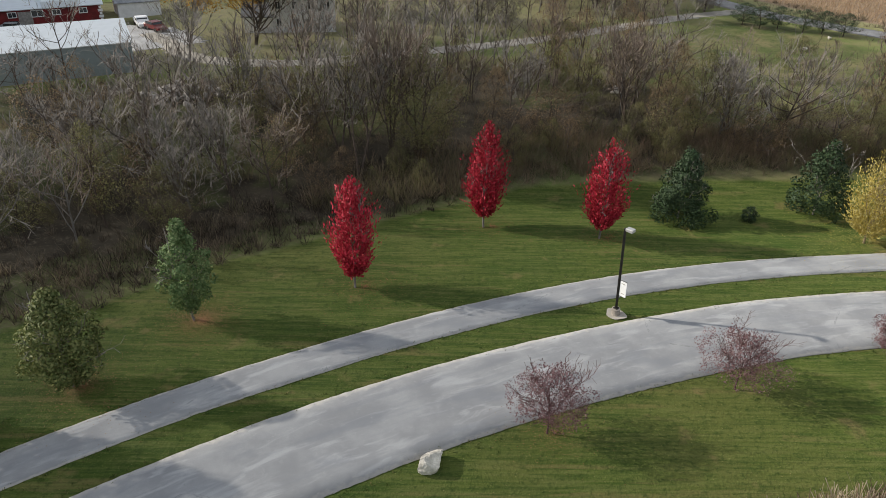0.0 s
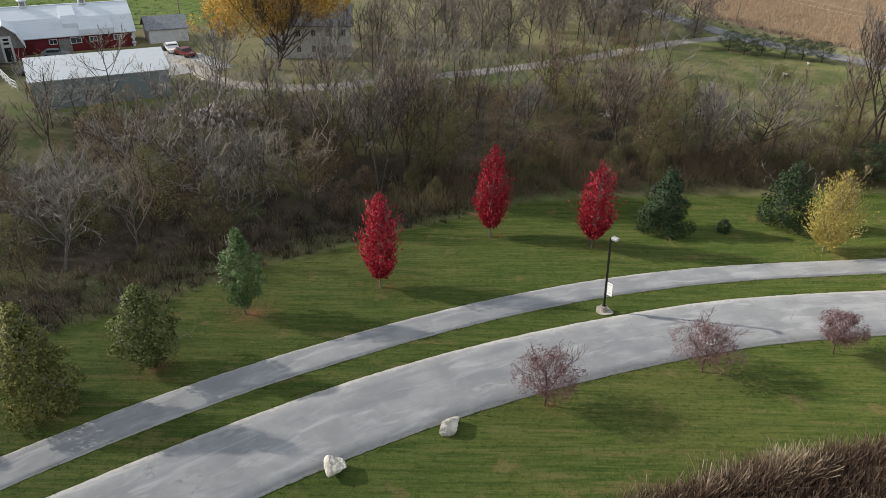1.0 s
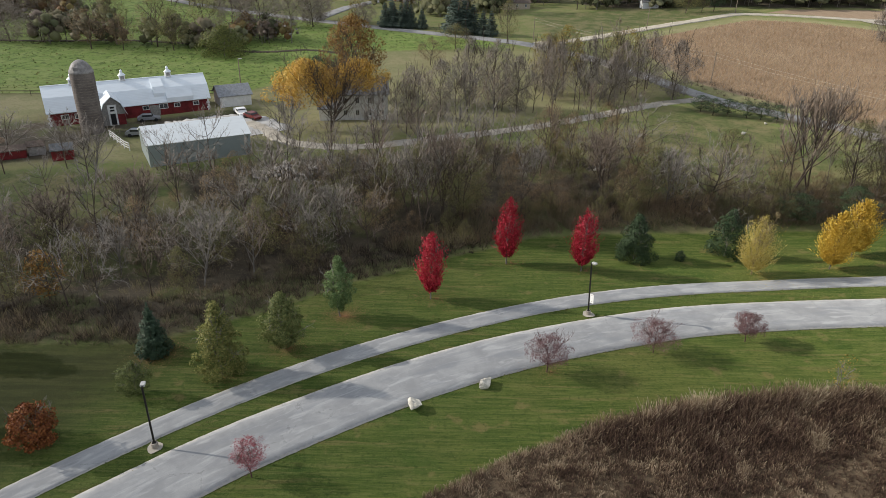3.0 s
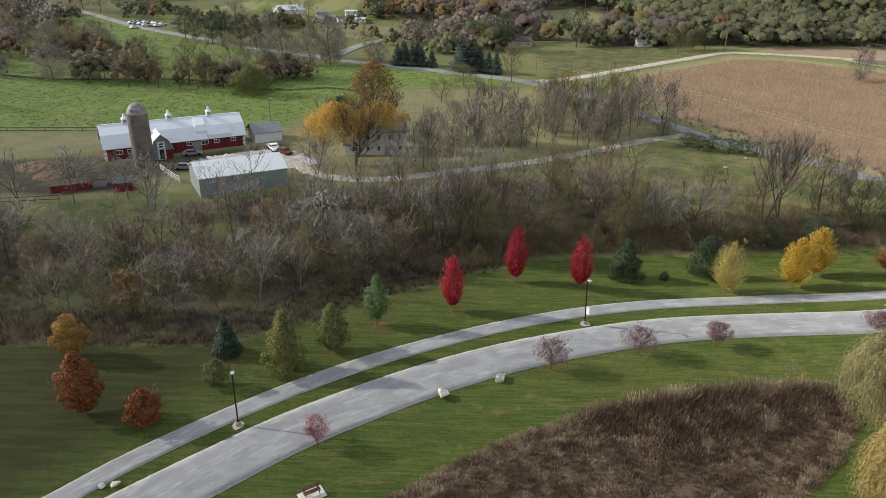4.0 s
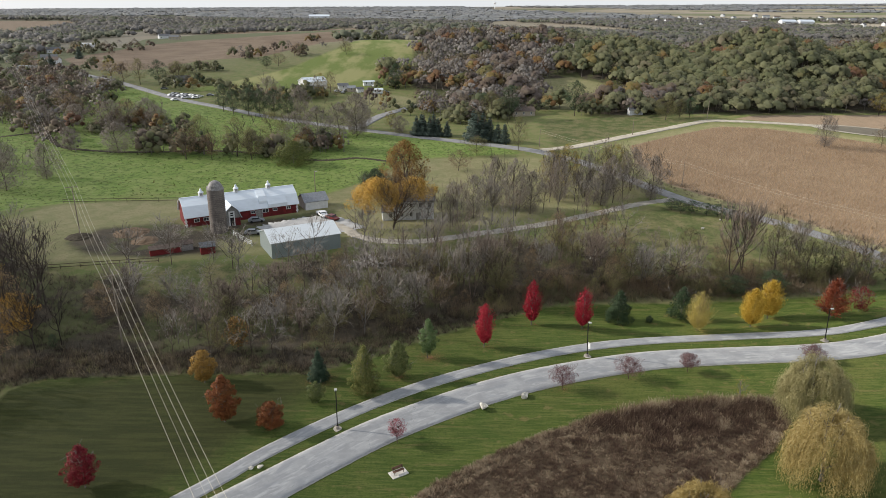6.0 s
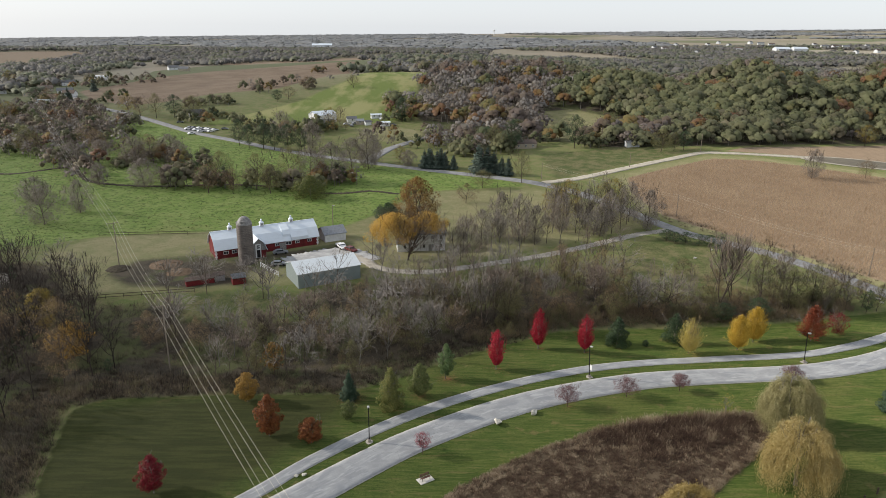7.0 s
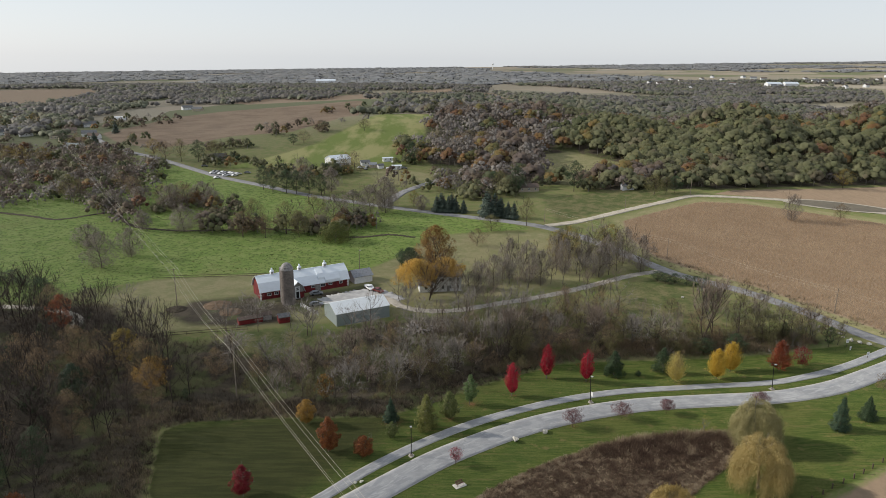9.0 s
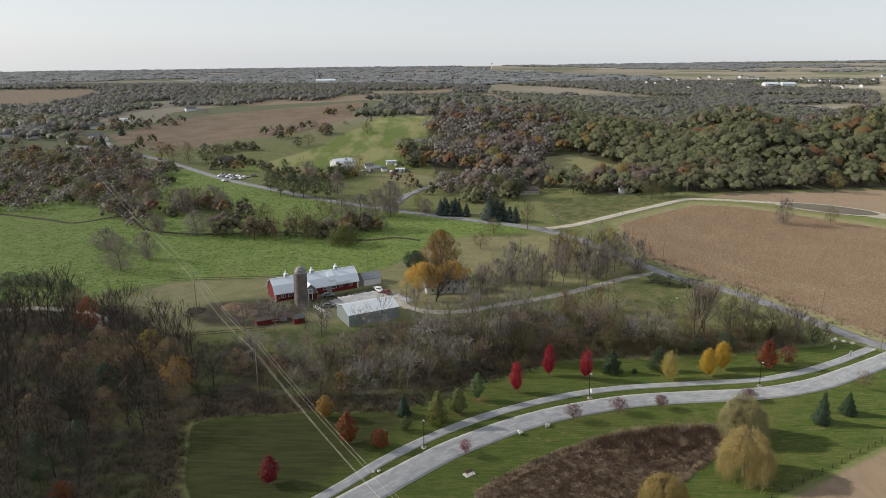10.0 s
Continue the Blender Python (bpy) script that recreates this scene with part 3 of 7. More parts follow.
def ground_lines(lo, hi, a, b, step, grow=1.06):
    """Grid lines: even between a and b, ever wider beyond."""
    out = list(np.arange(a, b + 0.01, step))
    s = step
    while out[-1] < hi:
        s = s * grow
        out.append(min(hi, out[-1] + s))
    s = step
    while out[0] > lo:
        s = s * grow
        out.insert(0, max(lo, out[0] - s))
    return np.array(out)


gx = ground_lines(-4900, 4900, -130, 130, 1.7)
gy = ground_lines(-900, 4860, -110, 230, 1.8, 1.05)
X, Y = np.meshgrid(gx, gy)
X, Y = X.ravel(), Y.ravel()
nx, ny = len(gx), len(gy)
cell = np.arange(nx * ny).reshape(ny, nx)
quads = np.stack([cell[:-1, :-1], cell[:-1, 1:], cell[1:, 1:], cell[1:, :-1]], -1).reshape(-1, 4)
zones = {"lawn": inside(LAWN, X, Y), "marsh": inside(MARSH, X, Y), "wood": np.maximum.reduce([inside(BARNYARD, X, Y), inside(FRONT_YARD, X, Y), np.minimum(inside(WOOD, X, Y), -np.maximum(inside(OPEN_EAST, X, Y), inside(OPEN_WEST, X, Y))), np.minimum(inside(FOREST, X, Y), -inside(GLADE, X, Y))]), "pasture": inside(PASTURE, X, Y), "opening": np.maximum.reduce([inside(OPEN_EAST, X, Y), inside(OPEN_WEST, X, Y), inside(YARD, X, Y)]), "old_turf": inside(SHADE_TURF, X, Y), "tan": np.maximum(np.minimum(inside(TAN, X, Y), -np.maximum(inside(BARNYARD, X, Y), inside(FRONT_YARD, X, Y))), np.maximum.reduce([inside(GLADE, X, Y), inside(PADDOCK, X, Y), inside(VERGE, X, Y)])),
         "crop": np.maximum.reduce([inside(CORN, X, Y), inside(SLOPE, X, Y), inside(DIRT, X, Y), inside(FIELD_A, X, Y), inside(FIELD_C, X, Y), inside(FIELD_B, X, Y)]), "hill": inside(HILL, X, Y), "stubble": inside(STUBBLE, X, Y), "far": ease(350, 700, np.hypot(X, Y))}
rough_z = ground_z(X, Y) + (np.sin(X * 0.7 + Y * 0.31) * np.sin(Y * 0.83 - X * 0.2)) * 0.018 * (1 - ease(150, 300, np.hypot(X, Y)))
ground = new("ground", mesh_np("ground", np.stack([X, Y, rough_z], -1), quads, M["ground"], True, zones))
tagged(ground, "rolling ground of mown lawn, pasture, fields and woodland floor", "ground", kind="structure")


# ---- roads and paths ----
def smooth_line(points, step):
    """A Catmull-Rom line through the points, cut into even steps."""
    p = [Vector((*q, 0)) for q in points]
    p = [2 * p[0] - p[1]] + p + [2 * p[-1] - p[-2]]
    out = []
    for a, b, c, d in zip(p, p[1:], p[2:], p[3:]):
        n = max(1, round((c - b).length / step))
        for i in range(n):
            t = i / n
            out.append(0.5 * (2 * b + (c - a) * t + (2 * a - 5 * b + 4 * c - d) * t * t + (3 * b - a - 3 * c + d) * t ** 3))
    return out + [p[-2]]


def strip(name, points, width, mat, label, category, up=0.075, step=0.4, ragged=0.03, cols=6):
    line = smooth_line(points, step)
    rng = random.Random(len(line))
    w0, w1 = width if isinstance(width, tuple) else (width, width)
    verts, uv, across = [], [], []
    run = 0.0
    for i, c in enumerate(line):
        d = (line[min(i + 1, len(line) - 1)] - line[max(i - 1, 0)]).normalized()
        s = Vector((-d.y, d.x, 0))
        run += (c - line[i - 1]).length if i else 0
        width = w0 + (w1 - w0) * i / len(line)
        wl, wr = (width / 2 + rng.uniform(-ragged, ragged) for _ in "ab")
        for j in range(cols + 3):
            k = min(1.0, max(-1.0, (2 * (j - 1) / cols - 1)))
            q = c + s * (k * (wl if k > 0 else wr))
            drop = 0.25 if j in (0, cols + 2) else 0.0
            verts.append((q.x, q.y, gz(q.x, q.y) + up + 0.03 * (1 - k * k) - drop))
            across.append(k)
            uv.append((run, k * width / 2))
    m = cols + 3
    faces = [(i * m + j, i * m + j + 1, (i + 1) * m + j + 1, (i + 1) * m + j) for i in range(len(line) - 1) for j in range(m - 1)]
    me = mesh_np(name, verts, [f[::-1] for f in faces], mat, False, {"across": across})
    layer = me.uv_layers.new(name="UVMap")
    flat = np.array(uv, np.float32)[np.array([v for f in faces for v in f[::-1]])]
    layer.data.foreach_set("uv", flat.ravel())
    return tagged(new(name, me), label, category, kind="structure")


ROAD = [(-105, -88), (-70, -56), (-53.5, -40.3), (-44.9, -31.9), (-36.9, -24.6), (-29.4, -19.1), (-21.5, -14), (-13.8, -9.9), (-6.1, -6.6), (1.6, -3.9), (9.5, -1.6),
        (17, -0.2), (25, 0.7), (32.8, 1.0), (40.8, 1.0), (49.1, 1.7), (57.6, 3.8), (65.9, 7.1), (74.1, 11.4), (82, 15.7), (90, 20.3), (97, 24.5)]
TRAIL = [(-105, -82), (-74, -53), (-59.8, -38.4), (-52.5, -29.8), (-44.5, -22), (-36.5, -15.4), (-28.7, -10), (-20.8, -5.5), (-13, -1.6), (-4.8, 1.8), (2.9, 4.3), (10.8, 6.2),
         (18.8, 7.5), (26.8, 8.3), (34.7, 8.7), (42.2, 8.7), (50.5, 9.4), (59, 11.8), (66.8, 14.8), (75.2, 19), (83.2, 23.7), (92, 29)]
MAIN = [(140, -5), (116, 14), (97, 29.5), (88, 44), (81.5, 59.5), (70.5, 78), (55, 94.5), (46.8, 109), (38, 128), (27, 147), (12, 163.5), (-4, 173.5), (-32.7, 187.4),
        (-63.4, 203.8), (-111.9, 233.4), (-145, 260.6), (-182.5, 291), (-218, 328), (-253, 365), (-300, 412), (-345, 470), (-400, 560)]
strip("road", ROAD, (7.2, 6.0), M["asphalt"], "worn pale grey asphalt park road with crumbling edges", "road")
strip("path", TRAIL, (2.75, 2.75), M["asphalt"], "pale grey asphalt footpath beside the park road", "path", up=0.07)
strip("main_road", MAIN, 5.6, M["tar"], "grey asphalt country road winding past the fields", "road", up=0.12, step=3)
strip("side_road", [(-68, 205), (-62, 232), (-56, 250), (-38, 280), (-20, 302), (10, 330)], 5.5, M["tar"], "grey asphalt side road running into the woods", "road", up=0.2, step=4)
strip("driveway", [(49, 101), (36, 95.2), (20, 84.5), (8, 76.5), (-5, 69.2), (-17, 63.9), (-26, 59.4), (-35, 56.4), (-44, 57), (-49.8, 60.6), (-53.5, 66), (-59, 72)], 3.4, M["gravel"],
      "pale gravel farm driveway", "driveway", up=0.08, ragged=0.35)
strip("field_track", [(14, 165), (28, 171), (40, 178.5), (64, 194.5), (86, 208), (101, 217.5), (115, 216.5), (127, 213.5), (147, 209.5), (161, 204.5), (175, 196), (194, 184.5), (240, 165)], 4.6,
      M["gravel_pale"], "pale gravel track along the field", "track", up=0.22, step=3, ragged=0.3)
strip("farm_yard", [(-75, 62.5), (-69, 68), (-63, 71.5), (-57.5, 70), (-53, 64)], 11.5, M["apron"], "pale worn concrete farm yard", "yard", up=0.06, ragged=0.9, cols=8)

# ---- trees: bark and leaves ----
def tubes(segs, sides):
    """Tapered tubes along segments (p, q, r0, r1); two sides make a ribbon."""
    s = np.array(segs, float).reshape(-1, 8)
    p, q, r0, r1 = s[:, :3], s[:, 3:6], s[:, 6], s[:, 7]
    d = q - p
    d /= np.linalg.norm(d, axis=1, keepdims=True) + 1e-9
    ref = np.where(np.abs(d[:, 2:3]) > 0.9, np.array([[1.0, 0, 0]]), np.array([[0, 0, 1.0]]))
    u = np.cross(d, ref)
    u /= np.linalg.norm(u, axis=1, keepdims=True) + 1e-9
    v = np.cross(d, u)
    ang = np.arange(sides) * 2 * np.pi / sides
    ring = np.cos(ang)[None, :, None] * u[:, None, :] + np.sin(ang)[None, :, None] * v[:, None, :]
    a = p[:, None, :] + ring * r0[:, None, None]
    b = q[:, None, :] + ring * r1[:, None, None]
    verts = np.concatenate([a, b], 1).reshape(-1, 3)
    i = np.arange(len(s))[:, None] * 2 * sides
    j = np.arange(1 if sides == 2 else sides)[None, :]
    k = (j + 1) % sides
    faces = np.stack([i + j, i + k, i + sides + k, i + sides + j], -1).reshape(-1, 4)
    return verts, faces


def join(chunks):
    """Several (verts, faces) as one."""
    vs, fs, n = [], [], 0
    for v, f in chunks:
        vs.append(v)
        fs.append(f + n)
        n += len(v)
    return np.concatenate(vs), np.concatenate(fs)


def bend(rs, start, way, length, r0, r1, n, wob, rise):
    """One limb of n segments that wanders and rises."""
    out, p, d = [], np.array(start, float), np.array(way, float)
    d /= np.linalg.norm(d)
    for i in range(n):
        d = d + rs.normal(0, wob, 3) + np.array([0, 0, rise])
        d /= np.linalg.norm(d)
        q = p + d * length / n
        out.append((*p, *q, r0 + (r1 - r0) * i / n, r0 + (r1 - r0) * (i + 1) / n))
        p = q
    return out


def skeleton(seed, h, w, clear=0.25, limbs=9, up=0.7, branches=5, twigs=4, fine=3, thick=0.016, top=0.9, stems=1):
    """Trunk and limbs, and the twigs on them, as two lists of segments."""
    rs = np.random.RandomState(seed)
    wood, twig = [], []
    for st in range(stems):
        a0 = rs.uniform(0, 6.28)
        lean = 0.0 if stems == 1 else 0.35
        trunk = bend(rs, (0, 0, -0.15), (lean * np.cos(a0), lean * np.sin(a0), 1), h * top, h * thick, h * 0.003, 8, 0.05, 0.03)
        wood += trunk
        for i in range(limbs):
            f = clear + (0.92 - clear) * (i + rs.uniform(0, 0.9)) / limbs
            k = min(7, int(f * 8))
            s = trunk[k]
            pt = np.array(s[:3]) + (np.array(s[3:6]) - np.array(s[:3])) * (f * 8 - k)
            az = a0 + i * 2.4 + rs.uniform(-0.4, 0.4)
            el = up + rs.uniform(-0.25, 0.25)
            ln = w * 0.5 * (0.62 + 0.5 * np.sin(np.pi * min(1, (f - clear) / (1 - clear) + 0.25))) * rs.uniform(0.75, 1.15)
            way = (np.cos(az) * np.cos(el), np.sin(az) * np.cos(el), np.sin(el))
            limb = bend(rs, pt, way, ln * (1.0 + 0.35 * np.sin(el)), s[6] * 0.6, h * 0.003, 4, 0.11, 0.07)
            wood += limb
            for b in range(branches):
                s2 = limb[rs.randint(1, 4)]
                w2 = np.array(s2[3:6]) - np.array(s2[:3])
                w2 = w2 / np.linalg.norm(w2) + rs.normal(0, 0.55, 3) + (0, 0, 0.1)
                br = bend(rs, np.array(s2[:3]) * 0.5 + np.array(s2[3:6]) * 0.5, w2, ln * rs.uniform(0.35, 0.6), s2[6] * 0.65, h * 0.0034, 3, 0.12, 0.05)
                twig += br
                for t in range(twigs):
                    s3 = br[rs.randint(0, 3)]
                    w3 = np.array(s3[3:6]) - np.array(s3[:3])
                    w3 = w3 / np.linalg.norm(w3) + rs.normal(0, 0.55, 3) + (0, 0, 0.16)
                    tw = bend(rs, s3[3:6], w3, ln * rs.uniform(0.16, 0.34), h * 0.0034, h * 0.0024, 2, 0.12, 0.06)
                    twig += tw
                    for _ in range(fine):
                        twig += bend(rs, tw[rs.randint(0, 2)][3:6], w3 / np.linalg.norm(w3) + rs.normal(0, 0.55, 3), ln * rs.uniform(0.1, 0.22), h * 0.0026, h * 0.0018, 1, 0.1, 0.06)
    return wood, twig


def leaves(rs, pts, normals, size, long=1.3):
    """A small four-cornered leaf at each point, turned as its normal says."""
    n = len(pts)
    nr = normals / (np.linalg.norm(normals, axis=1, keepdims=True) + 1e-9)
    u = np.cross(nr, rs.normal(0, 1, (n, 3)))
    u /= np.linalg.norm(u, axis=1, keepdims=True) + 1e-9
    v = np.cross(nr, u)
    s = size * rs.uniform(0.6, 1.35, (n, 1))
    fold = nr * s * 0.18
    verts = np.stack([pts - u * s * long, pts - v * s * 0.8 + fold, pts + u * s * long, pts + v * s * 0.8 + fold], 1).reshape(-1, 3)
    return verts, np.arange(4 * n).reshape(n, 4)


PROFILE = {
    "oval": lambda u: np.sin(np.pi * np.clip(u * 0.9 + 0.08, 0, 1)) ** 0.75 * (1.05 - 0.35 * u),
    "cone": lambda u: (1.02 - u) ** 0.85,
    "round": lambda u: np.sqrt(np.clip(1 - (2 * u - 0.95) ** 2, 0.02, 1)),
    "dome": lambda u: np.sqrt(np.clip(1 - u * u, 0.02, 1)) * (0.75 + 0.25 * np.minimum(1, u * 5)),
    "vase": lambda u: np.sin(np.pi * np.clip(u * 0.75 + 0.22, 0, 1)) ** 0.6 * (0.55 + 0.6 * u),
    "bell": lambda u: (1.02 - u) ** 0.6 * (0.7 + 0.3 * np.minimum(1, u * 6)),
}


def crown(seed, z0, z1, w, shape, lumps, count, size, lump=0.3, ragged=0.35, flat=0.85, long=1.3):
    """Leaves gathered in lumps inside a crown's outline."""
    rs = np.random.RandomState(seed)
    u = (np.arange(lumps) + rs.uniform(0, 1, lumps)) / lumps
    u = 1 - (1 - u) ** 0.9
    R = PROFILE[shape](u) * w * 0.5
    az = np.arange(lumps) * 2.399 + rs.uniform(-0.5, 0.5, lumps)
    lr = np.maximum(0.12 * w, w * 0.5 * lump * (0.5 + 0.6 * R / (0.5 * w))) * rs.uniform(0.7, 1.25, lumps)
    rad = np.maximum(0, R - lr * 0.75) * rs.uniform(0.4, 1.0 + ragged * 0.6, lumps)
    c = np.stack([np.cos(az) * rad, np.sin(az) * rad, z0 + u * (z1 - z0 - 0.6 * lr)], -1)
    k = rs.choice(lumps, count, p=lr ** 2 / np.sum(lr ** 2))
    d = rs.normal(0, 1, (count, 3))
    d /= np.linalg.norm(d, axis=1, keepdims=True)
    out = c[k].copy()
    out[:, 2] = 0.35 * (out[:, 2] - z0)
    d = d + 0.5 * out / (np.linalg.norm(out, axis=1, keepdims=True) + 0.3)
    d /= np.linalg.norm(d, axis=1, keepdims=True)
    pts = c[k] + d * (lr[k] * rs.uniform(0.35, 1.0, count) ** 0.5 * rs.choice([1.0, 1.25], count, p=[0.88, 0.12]))[:, None] * np.array([1, 1, flat])
    pts[:, 2] = np.maximum(pts[:, 2], z0 * 0.6)
    pts[:, :2] *= w * 0.5 / np.percentile(np.hypot(pts[:, 0], pts[:, 1]), 97)
    pts[:, 2] *= z1 / np.percentile(pts[:, 2], 99.7)
    return leaves(rs, pts, d + rs.normal(0, 0.55, (count, 3)), size, long)


def conifer_crown(seed, z0, z1, w, count, size):
    """Drooping whorls of needle sprays round a leader."""
    rs = np.random.RandomState(seed)
    u = 1 - np.sqrt(rs.uniform(0, 1, count))
    tier = np.round(u * 14 + rs.normal(0, 0.16, count)) / 14
    tier = np.clip(tier, 0, 1)
    R = (1.02 - tier) ** 0.9 * w * 0.5 * (1 + 0.22 * np.sin(tier * 61.0))
    arm = rs.randint(0, 9, count)
    az = arm * 0.698 + tier * 40.0 + rs.normal(0, 0.16, count)
    f = rs.uniform(0.12, 1.0, count) ** 0.6
    pts = np.stack([np.cos(az) * R * f, np.sin(az) * R * f, z0 + tier * (z1 - z0) - 0.22 * R * f + rs.normal(0, 0.1, count)], -1)
    nrm = np.stack([np.cos(az) * 0.6, np.sin(az) * 0.6, np.full(count, 0.7)], -1) + rs.normal(0, 0.45, (count, 3))
    return leaves(rs, pts, nrm, size, 1.8)


def blades(rs, pts, way, size, long, wide):
    """A narrow leaf at each point, lying along its way."""
    n = len(pts)
    way = way / (np.linalg.norm(way, axis=1, keepdims=True) + 1e-9)
    side = np.cross(way, rs.normal(0, 1, (n, 3)))
    side /= np.linalg.norm(side, axis=1, keepdims=True) + 1e-9
    s = size * rs.uniform(0.6, 1.35, (n, 1))
    verts = np.stack([pts - way * s * long, pts - side * s * wide, pts + way * s * long, pts + side * s * wide], 1).reshape(-1, 3)
    return verts, np.arange(4 * n).reshape(n, 4)


def willow_crown(seed, h, w, strands, size=0.1):
    """Plumes of strands that arch out from a round crown and hang in tiers, in chains of narrow leaves."""
    rs = np.random.RandomState(seed)
    plumes = 64
    u = (np.arange(plumes) + rs.uniform(0, 1, plumes)) / plumes
    top = 1 - 0.62 * u ** 0.8
    az = np.arange(plumes) * 2.4 + rs.uniform(-0.5, 0.5, plumes)
    rad = w * 0.4 * np.sqrt(np.clip(1 - ((top - 0.42) / 0.6) ** 2, 0.01, 1)) * rs.uniform(0.72, 1.05, plumes)
    tip = np.stack([np.cos(az) * rad, np.sin(az) * rad, h * top * rs.uniform(0.9, 0.97, plumes)], -1)
    k = rs.randint(0, plumes, strands)
    start = tip[k] + rs.normal(0, 1, (strands, 3)) * np.array([w * 0.04, w * 0.04, h * 0.025])
    outw = start[:, :2] / (np.linalg.norm(start[:, :2], axis=1, keepdims=True) + 0.4) + rs.normal(0, 0.35, (strands, 2))
    fall = np.minimum(h * rs.uniform(0.16, 0.6, strands) * rs.uniform(0.6, 1.1, plumes)[k], start[:, 2] - 0.4)
    n, pts, way = 11, [], []
    for i in range(n):
        f = i / (n - 1)
        q = start.copy()
        q[:, :2] += outw * (w * 0.085 * math.sin(min(f * 1.9, 1.57)))
        q[:, 2] += h * 0.03 * math.sin(f * 3.14) - fall * f ** 1.4
        pts.append(q + rs.normal(0, 0.06, q.shape))
        d = np.concatenate([outw * 0.7 * (1 - f) ** 1.5, np.full((strands, 1), 0.25 - 1.25 * min(1, f * 1.8))], 1)
        way.append(d + rs.normal(0, 0.22, d.shape))
    return blades(rs, np.concatenate(pts), np.concatenate(way), size, 2.1, 0.28)


def swept_crown(seed, z0, h, w, shape, twigs, size, steep):
    """Leaves along straight twigs that sweep up and out from the stem to the crown's outline."""
    rs = np.random.RandomState(seed)
    u = rs.uniform(0, 1, twigs) ** 0.85
    az = rs.uniform(0, 6.28, twigs)
    lobe = 1 + 0.2 * np.sin(3 * az + seed) * np.sin(8 * u + seed) + 0.16 * np.sin(5 * az + 13 * u + 2 * seed)
    R = PROFILE[shape](u) * w * 0.5 * lobe * rs.uniform(0.25, 1, twigs) ** 0.45 * np.where(rs.uniform(0, 1, twigs) > 0.86, rs.uniform(1.05, 1.35, twigs), 1.0)
    end = np.stack([np.cos(az) * R, np.sin(az) * R, z0 + u * (h - z0) * rs.uniform(0.9, 1.05, twigs)], -1)
    rise = np.minimum(R * steep + 0.06 * h, end[:, 2] - z0 * 0.75)
    start = np.stack([0.15 * end[:, 0], 0.15 * end[:, 1], end[:, 2] - rise], -1)
    n = 9
    f = np.tile(np.linspace(0.36, 1.0, n), twigs)[:, None]
    a, b = np.repeat(start, n, 0), np.repeat(end, n, 0)
    pts = a + (b - a) * f + rs.normal(0, 0.012 * h, (twigs * n, 3)) * (1.15 - 0.6 * f)
    way = (b - a) / (np.linalg.norm(b - a, axis=1, keepdims=True) + 1e-9) + rs.normal(0, 0.35, (twigs * n, 3))
    return blades(rs, pts, way, size, 1.5, 0.6)


def soft_normals(verts):
    """Normals of leaves, half their own and half those of the crown's rounded outline."""
    q = verts.reshape(-1, 4, 3)
    own = np.cross(q[:, 1] - q[:, 0], q[:, 2] - q[:, 1])
    own /= np.linalg.norm(own, axis=1, keepdims=True) + 1e-9
    p = q.mean(1)
    lo, hi = np.percentile(p, 2, axis=0), np.percentile(p, 98, axis=0)
    mid = (lo + hi) / 2 - np.array([0, 0, 0.12]) * (hi - lo)
    dome = (p - mid) / (hi - lo + 1e-6) * 2
    dome /= np.linalg.norm(dome, axis=1, keepdims=True) + 1e-9
    nr = own * 0.6 + dome * 0.5
    return np.repeat(nr / (np.linalg.norm(nr, axis=1, keepdims=True) + 1e-9), 4, 0)


def tree_meshes(seed, h, w, bark, twig_mat, leaf=None, trunk_sides=6, **kw):
    """Meshes of a tree: the wood, the twigs and, where it has them, the leaves."""
    wood, twig = skeleton(seed, h, w, **kw)
    if leaf:
        both = join([tubes(wood, trunk_sides), tubes(twig, 2)]) if twig else tubes(wood, trunk_sides)
        return {"trunk": mesh_np("trunk", *both, bark), "crown": mesh_np("crown", *leaf[0], leaf[1], normals=soft_normals(leaf[0][0]))}
    return {"trunk": mesh_np("trunk", *tubes(wood, trunk_sides), bark, True), "crown": mesh_np("crown", *tubes(twig, 2), twig_mat)}


def plant(name, meshes, x, y, label, category="tree", group="", rz=0.0, size=(1, 1, 1), up=-0.05, lean=(0, 0)):
    m = pose(x, y, gz(x, y) + up, lean[0], lean[1], rz) @ Matrix.Diagonal((*size, 1))
    ob = base(name, m, label, category, group)
    for key, me in meshes.items():
        child(key, me, ob)
    return ob

# ---- park trees ----
def park_tree(name, seed, x, y, h, w, leaf, label, shape="oval", lumps=60, count=3000, size=0.13, z0=0.18, bark="bark", group="", lump=0.3, ragged=0.45, thin=0.2, limbs=9, up=0.8, twigs=2, fine=1, lean=(0, 0), thick=0.011, swept=0, steep=1.3, **kw):
    full = swept_crown(seed, h * z0, h, w, shape, swept, size, steep) if swept else crown(seed, h * z0, h, w, shape, int(lumps * 1.4), int(count * 2.2), size * 0.62, lump * 0.9, ragged)
    q = full[0].reshape(-1, 4, 3)
    high = np.clip((q[:, :, 2].mean(1) / h - 0.45) / 0.5, 0, 1)
    q = q[np.random.RandomState(seed).uniform(0, 1, len(q)) > thin * high]
    lv = q.reshape(-1, 3), np.arange(4 * len(q)).reshape(-1, 4)
    ms = tree_meshes(seed, h, w * 0.85, M[bark], M["twig_brown"], (lv, M[leaf]), limbs=limbs, up=up, branches=3, twigs=twigs, fine=fine, clear=z0 + 0.03, thick=thick, **kw)
    return plant(name, ms, x, y, label, group=group, lean=lean)


